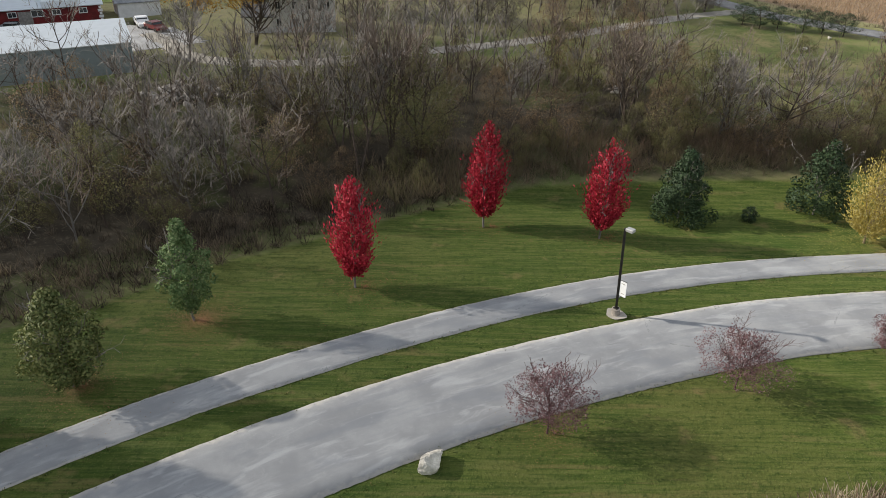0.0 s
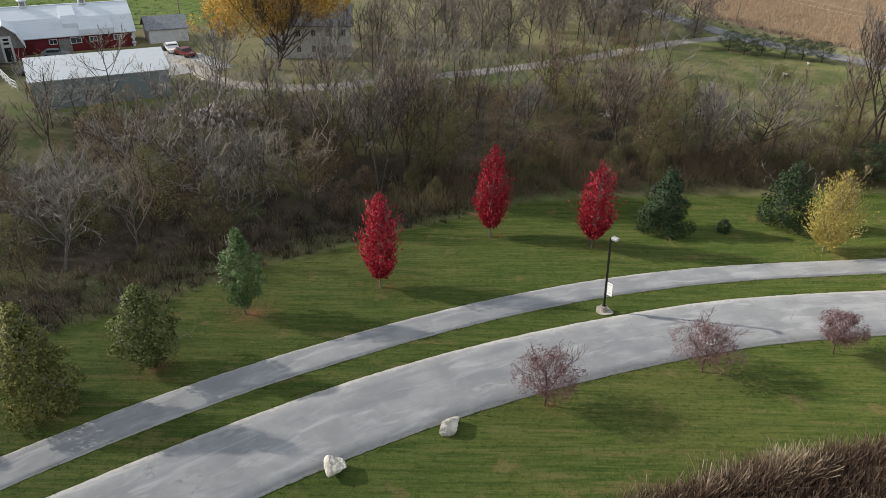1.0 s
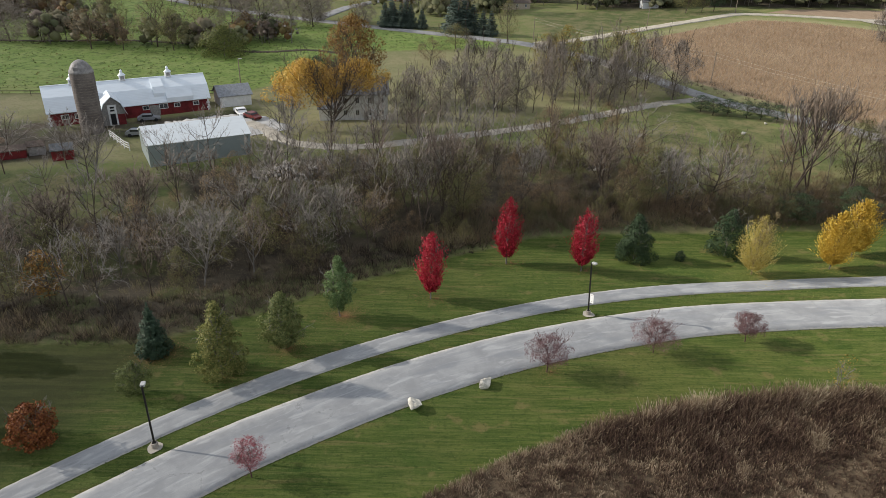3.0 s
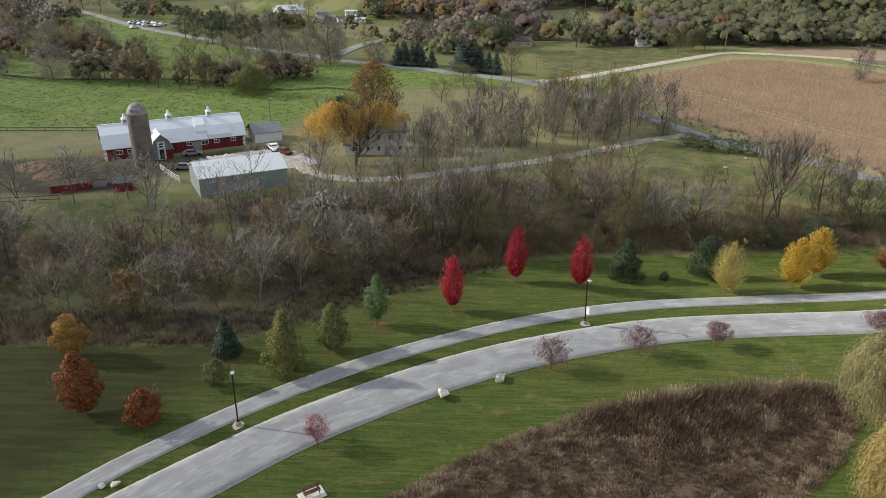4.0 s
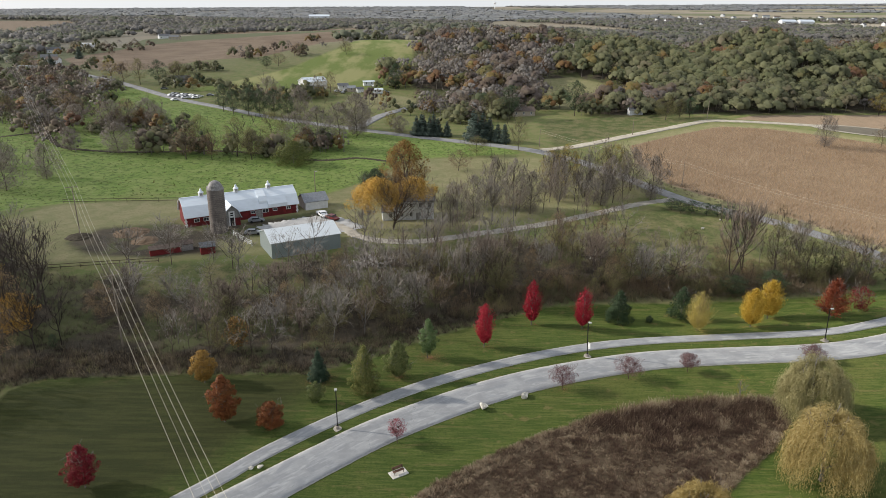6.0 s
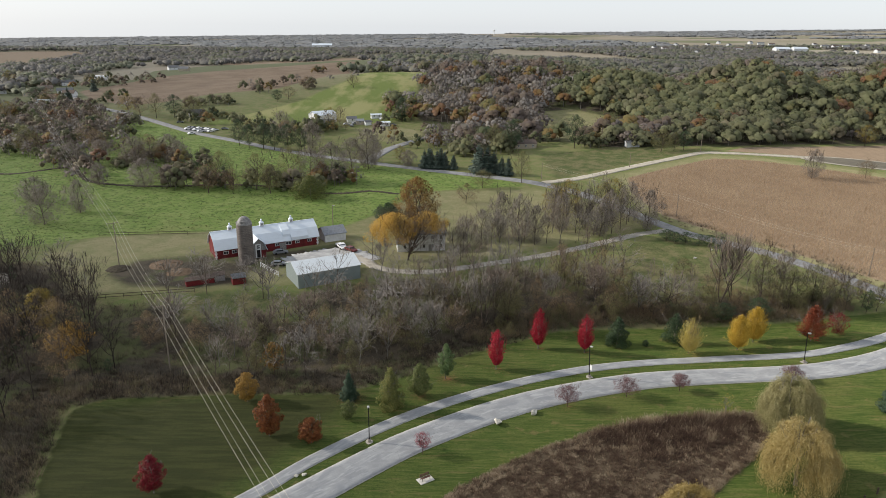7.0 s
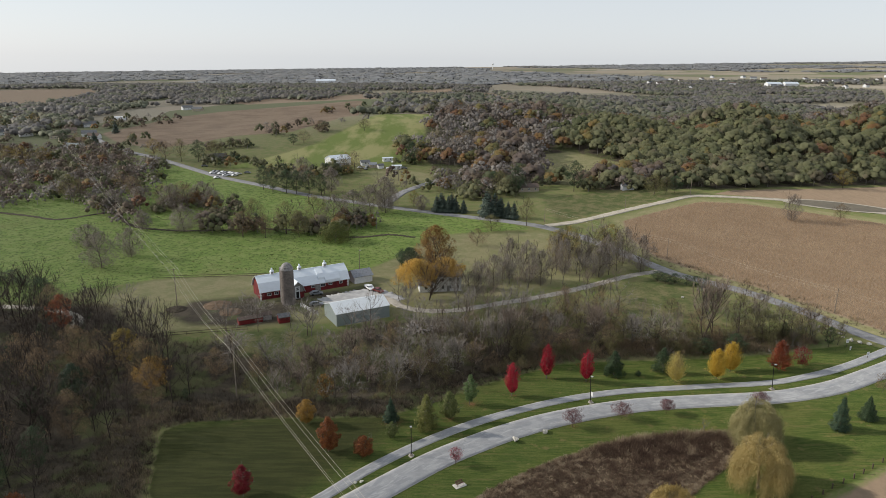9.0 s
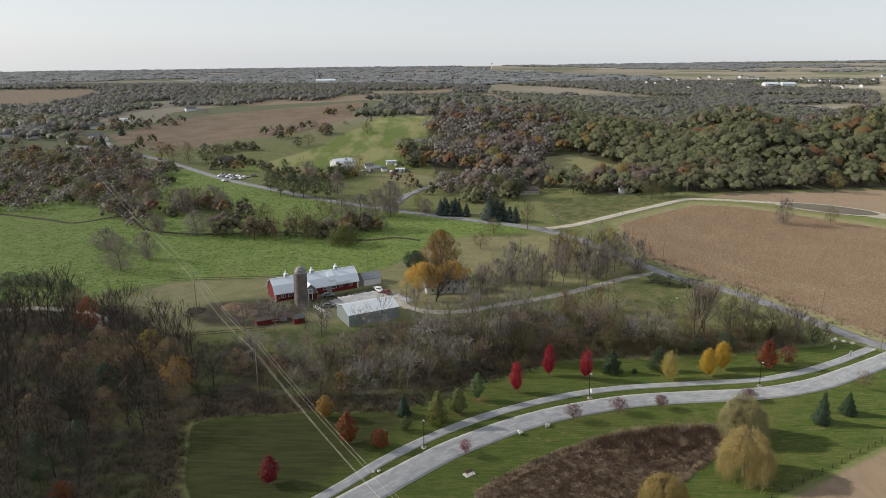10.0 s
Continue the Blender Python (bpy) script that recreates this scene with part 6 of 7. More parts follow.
for cx_, cy_, rx_, ry_, n, tv in GROVES:
    a, q = rs.uniform(0, 6.28, n), np.sqrt(rs.uniform(0, 1, n))
    gx_ += list(cx_ + np.cos(a) * q * rx_)
    gy_ += list(cy_ + np.sin(a) * q * ry_)
    gt_ += list(np.clip(np.where((rs.uniform(0, 1, n) < 0.3) & (tv < 0.6), rs.choice([0.5, 0.66, 0.8, 0.92], n), tv + rs.normal(0, 0.12, n)), 0, 1))
MAUVE = [(-430, 420), (-354, 405), (-320, 430), (-266, 345), (-208, 242), (-172, 150), (-207, 185), (-245, 225), (-268, 232), (-256, 190), (-290, 180), (-390, 329)]
ax_, ay_ = grid_spots(44, -440, -160, 140, 440, 9.0)
k = inside(MAUVE, ax_, ay_) > -3 * wavy(ax_, ay_, 0.3)
gx_ += list(ax_[k])
gy_ += list(ay_[k])
mix_ = rs.uniform(0, 1, k.sum()) + 0.25 * patch_noise(ax_[k], ay_[k], 30)
gt_ += list(np.where(mix_ > 0.93, rs.choice([0.5, 0.62, 0.8, 0.96, 1.0], k.sum()), np.clip(0.24 + 0.1 * patch_noise(ax_[k], ay_[k], 40) + rs.normal(0, 0.07, k.sum()), 0.06, 0.36)))
gx_, gy_, gt_ = map(np.array, (gx_, gy_, gt_))
k = np.min([np.hypot(gx_ - p.x, gy_ - p.y) for p in smooth_line(MAIN, 6)], axis=0) > 8
gx_, gy_, gt_ = gx_[k], gy_[k], gt_[k]
v, f, t, nr = far_trees(41, gx_, gy_, rs.uniform(5, 12, len(gx_)), rs.uniform(5.5, 12, len(gx_)), gt_, 300, 0.2, 9, True, 0.22, 0.62, 0.8, 0.3, 0.74, 0.95)
stuff("grove", v, f, M["woods"], t, "scattered groves and hedgerow trees among the pastures", "trees", nr)

# woods out to the skyline, haze painted into their leaf colours
mx, my = grid_spots(51, -1500, 1700, 500, 1900, 14.5)
k = ((patch_noise(mx, my, 260) > -0.12 - 0.25 * ((mx > 100) & (my < 1200)) - 0.2 * (mx < -420)) | (inside(FOREST, mx, my) > 0)) & (~((inside(FOREST, mx, my) > -12) & (my < 566) & (mx < 645))) & (inside(STUBBLE, mx, my) < -15) & (inside(HILL, mx, my) < -10) & (np.abs(mx + 20) < 0.62 * (my + 160))
k &= ~((mx > -470) & (mx < -120) & (my > 560) & (my < 960)) & (inside(FIELD_A, mx, my) < 0) & (inside(FIELD_B, mx, my) < 0) & ~((mx < -300) & (my < 620))
BAND = [(-457, 911), (-536, 1205), (-462, 1295), (-296, 1292), (-242, 1420), (-252, 1037), (-355, 1145), (-320, 859), (-381, 894)]
HAMLET = [(-621, 755), (-581, 848), (-540, 901), (-449, 676), (-400, 560), (-384, 493), (-450, 470), (-640, 520)]
k = (k | (inside(BAND, mx, my) > 0) | (inside(HAMLET, mx, my) > 0) & (patch_noise(mx, my, 50) > -0.15) | (mx < -560) & (my > 560)) & (inside(FIELD_C, mx, my) < 0) & (np.abs(mx + 20) < 0.66 * (my + 160))
mx, my = mx[k], my[k]
rs = np.random.RandomState(52)
mt = np.where(patch_noise(mx, my, 90) + 0.3 * (mx > 0) * (my < 900) + rs.normal(0, 0.25, len(mx)) > 0.18, rs.uniform(0.42, 0.66, len(mx)), np.clip(0.22 + 0.2 * patch_noise(mx, my + 500, 60) + rs.normal(0, 0.08, len(mx)), 0.02, 0.42))
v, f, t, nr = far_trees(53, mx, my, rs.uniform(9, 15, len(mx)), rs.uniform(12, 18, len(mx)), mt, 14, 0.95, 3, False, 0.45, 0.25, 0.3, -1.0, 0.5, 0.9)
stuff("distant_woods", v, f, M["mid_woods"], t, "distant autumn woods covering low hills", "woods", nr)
qx, qy = grid_spots(61, -3400, 3400, 1900, 4820, 56)
k = (patch_noise(qx, qy, 620) > np.where(qx < 0.06 * qy, -0.22, -0.02)) & (np.abs(qx + 20) < 0.66 * (qy + 160))
qx, qy = qx[k], qy[k]
rs = np.random.RandomState(62)
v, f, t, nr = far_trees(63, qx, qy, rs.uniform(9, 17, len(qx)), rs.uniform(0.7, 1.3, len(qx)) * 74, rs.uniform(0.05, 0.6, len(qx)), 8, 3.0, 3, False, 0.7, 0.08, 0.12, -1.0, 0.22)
stuff("skyline_woods", v, f, M["far_woods"], t, "skyline woods with haze painted into their colour", "woods", nr)
# ---- buildings ----
def slab_roof(half, eave, knee, ridge, y0, y1, thick=0.14):
    """A ridge roof as one bent slab, with or without a knee."""
    top = [(half, eave)] + ([knee] if knee else []) + [(0, ridge)] + ([(-knee[0], knee[1])] if knee else []) + [(-half, eave)]
    low = [(x * 0.985, z - thick) for x, z in top]
    return prism(bmesh.new(), top + low[::-1], y0, y1)


def window_part(parent, y, z, w, h, x, face="x", glass="glass"):
    """A framed window on a wall that faces local x or y."""
    d = 0.05
    fr = bmesh.new()
    for lo, hi in (((-d, -w / 2, -h / 2), (d, -w / 2 + 0.1, h / 2)), ((-d, w / 2 - 0.1, -h / 2), (d, w / 2, h / 2)), ((-d, -w / 2 + 0.1, -h / 2), (d, w / 2 - 0.1, -h / 2 + 0.1)),
                   ((-d, -w / 2 + 0.1, h / 2 - 0.1), (d, w / 2 - 0.1, h / 2)), ((-d * 0.8, -0.03, -h / 2 + 0.1), (d * 0.8, 0.03, h / 2 - 0.1))):
        box(fr, lo, hi)
    m = pose(x, y, z) if face == "x" else pose(y, x, z, 0, 0, 90)
    win = part("window", fr, M["white_paint"], parent, "white window frame", m)
    part("pane", one_box((-0.02, -w / 2 + 0.09, -h / 2 + 0.09), (0.02, w / 2 - 0.09, h / 2 - 0.09)), M[glass], win, "dark window glass")


def gable_house(name, x, y, rz, length, wide, eave, ridge, wall, roof, label, category="house", windows=0, door=None, group="", over=0.4, chimney=False, storeys=1, up=0.0):
    """Walls with gables, a ridge roof along local y, windows and a door on the front (local +x) and the near gable."""
    ob = base(name, at(x, y, rz, up), label, category, group)
    hl, hw = length / 2, wide / 2
    for sx in (-1, 1):
        part("wall", one_box((sx * hw - 0.1, -hl + 0.2, -0.3), (sx * hw + 0.1, hl - 0.2, eave)), M[wall], ob)
    for sy in (-1, 1):
        part("gable_wall", prism(bmesh.new(), [(-hw - 0.1, -0.3), (hw + 0.1, -0.3), (hw + 0.1, eave), (0, ridge - 0.02), (-hw - 0.1, eave)], sy * hl - 0.2 * (sy > 0), sy * hl + 0.2 * (sy < 0)), M[wall], ob)
    slope = (ridge - eave) / hw
    part("roof", slab_roof(hw + over, eave + 0.12 - slope * over, None, ridge + 0.14, -hl - over, hl + over), M[roof], ob)
    if door:
        dw, dh, dy = door
        part("door", one_box((hw + 0.1, dy - dw / 2, 0), (hw + 0.17, dy + dw / 2, dh)), M["white_paint"] if wall != "white_paint" else M["grey_board"], ob, "wide closed door")
    for s in range(storeys):
        for i in range(windows):
            window_part(ob, -hl + (i + 0.5) * length / windows, 1.6 + 2.7 * s, 0.9, 1.3, hw + 0.13)
        if windows:
            for dx in (-wide / 5, wide / 5):
                window_part(ob, dx, 1.6 + 2.7 * s, 0.8, 1.2, -hl - 0.05, "y")
    if chimney:
        part("chimney", one_box((-0.35, 0.8, ridge - 0.6), (0.35, 1.6, ridge + 1.1), 0.03), M["brown_roof"], ob, "brick chimney")
    return ob


def cupola(parent, y, z):
    c = bmesh.new()
    box(c, (-0.55, -0.55, -0.35), (0.55, 0.55, 0.75), 0.03)
    cup = part("cupola", c, M["white_paint"], parent, "white louvred cupola", pose(0, y, z))
    r = tube(bmesh.new(), (0, 0, 0.75), (0, 0, 1.35), 0.85, 0.22, 8)
    tube(r, (0, 0, 1.35), (0, 0, 1.65), 0.22, 0.3, 8)
    tube(r, (0, 0, 1.65), (0, 0, 2.0), 0.3, 0.03, 8)
    part("cap", r, M["white_roof"], cup, "white metal cap")
    for s in (-1, 1):
        part("louvre", one_box((s * 0.56 - 0.02, -0.36, -0.05), (s * 0.56 + 0.02, 0.36, 0.6)), M["grey_board"], cup)


def barn():
    ob = base("barn", at(-85.7, 76.8, -59.5), "long red barn with a white metal gambrel roof and three cupolas", "barn")
    hl, hw = 15.7, 4.5
    part("wall", one_box((hw - 0.2, -hl + 0.2, -0.4), (hw, hl - 0.2, 3.2)), M["red_paint"], ob, "red board front wall")
    part("wall", one_box((-hw, -hl + 0.2, -0.4), (-hw + 0.2, hl - 0.2, 3.2)), M["red_paint"], ob)
    for sy in (-1, 1):
        part("gable_wall", prism(bmesh.new(), [(-hw, -0.4), (hw, -0.4), (hw, 3.25), (3.0, 5.4), (0, 7.05), (-3.0, 5.4), (-hw, 3.25)], sy * hl - 0.2 * (sy > 0), sy * hl + 0.2 * (sy < 0)), M["red_paint"], ob)
    part("roof", slab_roof(5.0, 2.75, (3.1, 5.55), 7.3, -hl - 0.5, hl + 0.5), M["white_roof"], ob)
    part("ridge_cap", one_box((-0.16, -hl - 0.5, 7.24), (0.16, hl + 0.5, 7.36)), M["white_roof"], ob)
    # raised chute on the front slope
    part("roof_hatch", prism(bmesh.new(), [(0.3, 7.2), (3.3, 5.9), (4.2, 4.7), (4.2, 3.9), (3.0, 5.4), (0.3, 7.0)], 4.6, 7.0), M["white_roof"], ob, "raised white roof section")
    part("roof_hatch", prism(bmesh.new(), [(3.3, 5.6), (5.1, 3.7), (5.1, 2.7), (4.4, 3.2), (3.2, 5.3)], 7.0, 12.5), M["white_roof"], ob, "raised white roof section")
    for y in (-10.3, -0.6, 8.7):
        cupola(ob, y, 7.5)
    for y, z, w, h in ((-12.9, 1.7, 1.5, 1.0), (-10.4, 1.7, 1.5, 1.0), (2.6, 1.9, 1.3, 0.9), (6.2, 1.9, 1.8, 1.1), (9.0, 1.9, 1.3, 0.9), (13.0, 1.9, 1.3, 0.9)):
        window_part(ob, y, z, w, h, hw + 0.06)
    for y in (-hl, hl):
        for i in range(6):
            part("corner_block", one_box((hw - 0.05, y - 0.45 if i % 2 else y - 0.25, 0.5 * i), (hw + 0.07, y + 0.3 if i % 2 else y + 0.15, 0.5 * i + 0.42), 0.02), M["white_paint"], ob, "white corner block")
    for y in (-6.5, 4.4):
        part("door", one_box((hw + 0.02, y - 1.0, 0), (hw + 0.1, y + 1.0, 2.3)), M["grey_board"], ob, "grey sliding door")
    # front wing with a steep hooded gable
    wing = part("wing", prism(bmesh.new(), [(-2.3, -0.4), (2.3, -0.4), (2.3, 2.6), (1.4, 4.6), (0, 5.9), (-1.4, 4.6), (-2.3, 2.6)], -4.0, 0.2), M["grey_board"], ob, "grey gabled front wing", pose(hw, -4.3, 0, 0, 0, 90))
    part("wing_roof", slab_roof(2.6, 2.3, (1.65, 4.65), 6.1, -4.7, 1.5), M["white_roof"], wing, "white hooded roof")
    part("door_panel", one_box((-0.9, -4.1, 0.0), (0.75, -4.0, 4.2)), M["white_paint"], wing, "white door panel")
    # no real openings: near-black slabs on the panel paint the dark inside
    part("opening", one_box((-0.55, -4.16, 0.1), (0.45, -4.1, 2.4)), M["dark"], wing, "near-black slab painted as a dark doorway")
    for z in (2.9, 3.5):
        part("opening", one_box((-0.45, -4.15, z), (0.35, -4.1, z + 0.35)), M["dark"], wing)
    part("side_panel", one_box((0.8, -4.08, 0.0), (2.25, -4.0, 2.2)), M["red_paint"], wing, "red board panel")


def silo():
    ob = base("silo", at(-87.3, 62.4), "weathered concrete stave silo with a rounded metal dome", "silo")
    rad, h = 2.15, 11.8
    b = bmesh.new()
    tube(b, (0, 0, -0.4), (0, 0, h), rad, rad, 40)
    part("shaft", b, M["stave"], ob)
    for i in range(22):
        ring = bmesh.new()
        tube(ring, (0, 0, 0), (0, 0, 0.07), rad + 0.045, rad + 0.045, 40)
        part("hoop", ring, M["stave_hoop"], ob, "", pose(0, 0, 0.35 + i * 0.5))
    d = bmesh.new()
    prof = [(rad + 0.08, 0), (rad + 0.05, 0.25), (1.85, 1.0), (1.35, 1.75), (0.7, 2.2), (0.25, 2.35)]
    rings = [[d.verts.new((r * math.cos(a * math.pi / 9), r * math.sin(a * math.pi / 9), z)) for a in range(18)] for r, z in prof]
    for p, q in zip(rings, rings[1:]):
        for i in range(18):
            d.faces.new((p[i], p[(i + 1) % 18], q[(i + 1) % 18], q[i]))
    d.faces.new(rings[-1])
    part("dome", d, M["dome"], ob, "weathered metal dome", pose(0, 0, h))
    part("dormer", one_box((-0.5, -2.0, 0.3), (0.5, -1.1, 1.3), 0.05), M["dome"], ob, "filling hatch", pose(0, 0, h))
    chute = bmesh.new()
    tube(chute, (-rad - 0.1, 1.2, 0), (-rad - 0.1, 1.2, h + 0.3), 0.5, 0.5, 10)
    part("chute", chute, M["dome"], ob, "metal chute")


barn()
silo()
gable_house("machine_shed", -63.2, 51.4, -61, 17.6, 10.6, 3.9, 5.8, "grey_wall", "dull_roof", "blue-grey metal machine shed with a white roof", "shed", over=0.25)
gable_house("garage", -66.3, 87.2, -60, 7.0, 6.0, 2.6, 4.3, "white_paint", "slate", "white garage with a grey shingle roof", "garage")
gable_house("farmhouse", -35.2, 79.4, -82, 10.5, 7.5, 5.7, 8.4, "white_paint", "shingle", "white two-storey farmhouse half hidden by a yellow maple", "house", 4, (1.0, 2.1, 0.6), chimney=True, storeys=2)
gable_house("porch_wing", -42.2, 77.0, -82, 4.5, 5.0, 2.7, 4.2, "white_paint", "shingle", "low white wing beside the farmhouse", "house", 1)
gable_house("red_shed", -85.2, 46.3, -65, 3.4, 2.6, 1.9, 2.7, "red_paint", "shingle", "small red shed with a dark roof", "shed", over=0.2)
gable_house("red_shed", -95.4, 45.6, -62, 7.2, 2.4, 1.5, 2.1, "red_paint", "brown_roof", "long low red animal shed", "shed", over=0.2)
gable_house("open_shed", -91.0, 48.5, -65, 2.6, 2.2, 1.7, 2.3, "grey_board", "brown_roof", "small weathered wooden shed", "shed", over=0.2)
gable_house("white_barn", -109, 326, -50, 15, 10, 5.0, 7.2, "white_paint", "white_roof", "white metal barn on the hill", "barn")
gable_house("farmhouse", -105, 309, -70, 11, 6.5, 3.0, 5.0, "tan_siding", "shingle", "low house among dark trees below the barn", "house", 4)
gable_house("small_shed", -90, 326, -70, 6, 4, 2.4, 3.6, "white_paint", "shingle", "small white shed with an arched front", "shed", 1)
gable_house("trailer", -75, 338, -70, 7, 2.6, 2.4, 2.9, "white_paint", "white_roof", "pale trailer parked by the sheds", "trailer", 2)
gable_house("small_shed", -84, 319, -75, 5, 4, 2.3, 3.4, "tan_siding", "slate", "small tan shed near the hill farm", "shed", 1)
gable_house("small_shed", -78.5, 317, -60, 4, 3, 2.1, 3.0, "white_paint", "shingle", "little white shed near the hill farm", "shed")
gable_house("trailer", -67, 314, -80, 6, 2.5, 2.4, 2.9, "white_paint", "white_roof", "pale trailer standing at the paddock", "trailer", 2)
gable_house("bungalow", 14.5, 246, -80, 12, 7, 2.8, 4.4, "tan_siding", "brown_roof", "brown bungalow under dark trees", "house", 3)
gable_house("white_shed", 72, 240, -85, 7, 4, 2.5, 3.5, "white_paint", "shingle", "small white shed at the wood's edge", "shed")
gable_house("cottage", -200, 350, -60, 10, 7, 3.0, 5.0, "grey_board", "shingle", "grey house beside the road", "house", 3)
rng = random.Random(77)
for x, y, wl, rf in ((-439, 514, "white_paint", "shingle"), (-378, 472, "tan_siding", "brown_roof"), (-378, 515, "white_paint", "shingle"), (-410, 540, "tan_siding", "brown_roof"), (-355, 455, "grey_board", "brown_roof"), (-470, 520, "white_paint", "shingle"),
                     (-398, 495, "tan_siding", "brown_roof"), (-420, 600, "white_paint", "shingle"), (-362, 492, "white_paint", "brown_roof"), (-450, 560, "grey_board", "shingle"), (-340, 416, "white_paint", "grey_wall"), (-385, 800, "white_paint", "shingle"),
                     (-360, 770, "tan_siding", "shingle"), (-500, 620, "white_paint", "brown_roof")):
    gable_house("village_house", x, y, rng.uniform(-100, -40), rng.uniform(10, 15), rng.uniform(7, 9), 3.2, 5.6, wl, rf, {"white_paint": "white", "tan_siding": "tan", "grey_board": "grey"}[wl] + " village house among trees", "house", 3, group="village houses")
for i in range(26):
    d = rng.uniform(1500, 2100)
    gable_house("distant_house", (0.30 + 0.37 * i / 25) * (d + 160) - 40, d, rng.uniform(-120, -30), rng.uniform(12, 20), 9, 5.0, 8.0, "white_paint", rng.choice(("shingle", "brown_roof")), "pale distant house of a hillside suburb", "house", 0, group="distant suburb", up=4)
for x, y in ((838, 1590), (795, 1590), (-399, 1985), (-380, 2000)):
    gable_house("distant_hall", x, y, -80, 38, 16, 8, 12, "white_paint", "white_roof", "large white distant building", "building", 0, group="distant halls", up=4)


def quonset(x, y, rz):
    ob = base("quonset_hut", at(x, y, rz), "white arched quonset hut beside the far field", "shed")
    arc = [(4.2 * math.cos(a * math.pi / 12), 5.0 * math.sin(a * math.pi / 12)) for a in range(13)]
    part("shell", prism(bmesh.new(), [(x_, z_ - 0.2) for x_, z_ in arc], -10, 10), M["white_paint"], ob)
    # near-black slab on the solid end paints the shade inside the hut
    part("door", one_box((-1.6, 10.0, 0), (1.6, 10.1, 3.2)), M["dark"], ob, "near-black slab painted as a dark open end")


quonset(-421, 668, -75)


def water_tower(x, y):
    ob = base("water_tower", at(x, y), "white water tower on the skyline", "water tower")
    b = tube(bmesh.new(), (0, 0, 0), (0, 0, 26), 2.2, 1.6, 12)
    part("column", b, M["white_paint"], ob)
    s = bmesh.new()
    bmesh.ops.create_icosphere(s, subdivisions=2, radius=6.5, matrix=pose(0, 0, 29) @ Matrix.Diagonal((1, 1, 0.8, 1)))
    part("tank", s, M["white_paint"], ob)


water_tower(264, 3900)


# ---- vehicles ----
def car(x, y, rz, paint, label, category="car", pickup=False):
    ob = base("pickup_truck" if pickup else "car", at(x, y, rz), label, category)
    L, W = (2.7, 0.95) if pickup else (2.25, 0.88)
    prof = [(-L, 0.45), (L, 0.45), (L, 0.85), (L * 0.62, 1.0), (L * 0.3, 1.62), (-L * 0.15, 1.66), (-L * 0.25, 1.05), (-L, 1.02)] if pickup else \
           [(-L, 0.4), (L, 0.4), (L, 0.78), (L * 0.5, 0.95), (L * 0.2, 1.42), (-L * 0.55, 1.44), (-L * 0.85, 0.98), (-L, 0.9)]
    b = prism(bmesh.new(), prof, -W, W)
    bmesh.ops.bevel(b, geom=b.edges[:], offset=0.06, segments=2, affect="EDGES")
    body = part("body", b, M[paint], ob)
    x0, x1 = (-0.1, 0.5) if pickup else (-0.55, 0.3)
    for s in (-1, 1):
        part("side_window", one_box((L * x0, s * W - 0.01, 1.1), (L * x1, s * W + 0.015, 1.5)), M["glass"], body)
        for wx in (-0.62, 0.62):
            part("wheel", tube(bmesh.new(), (L * wx, s * W - 0.2 * s, 0.36), (L * wx, s * W + 0.03 * s, 0.36), 0.36, 0.36, 14), M["tyre"], ob)
    part("windscreen", one_box((-0.02, -W * 0.85, -0.28), (0.02, W * 0.85, 0.28)), M["glass"], body, "", pose(L * 0.45 if pickup else L * 0.36, 0, 1.3 if pickup else 1.18, 0, -40, 0))
    return ob


car(-61.9, 77.4, -60, "white_car", "white pickup truck parked in the farm yard", "truck", True)
car(-58.6, 74.4, -40, "red_car", "dark red car parked in the farm yard")
car(-77.6, 60.4, 10, "grey_car", "dark grey car parked behind the machine shed")
car(-79.5, 71.0, 20, "grey_car", "dark car standing before the barn")
rng = random.Random(9)
for i in range(13):
    car(-189 + 2.9 * (i % 7) + rng.uniform(-0.5, 0.5), 300.5 - 1.4 * (i % 7) + 5.5 * (i // 7), rng.uniform(40, 70), rng.choice(("white_car", "grey_car", "grey_car")), "car parked in a roadside lot")
for x, y, c in ((-92, 316, "white_car"), (-88, 312, "grey_car"), (-73, 313, "white_car"), (-62, 315, "grey_car"), (-178, 292, "white_car"), (-171, 297, "white_car"), (-166, 301, "grey_car"), (-87, 318, "grey_car"), (-71, 333, "white_car"), (-203, 326, "grey_car"), (-181, 284, "white_car")):
    car(x, y, rng.uniform(0, 90), c, "vehicle parked near the hill farm")


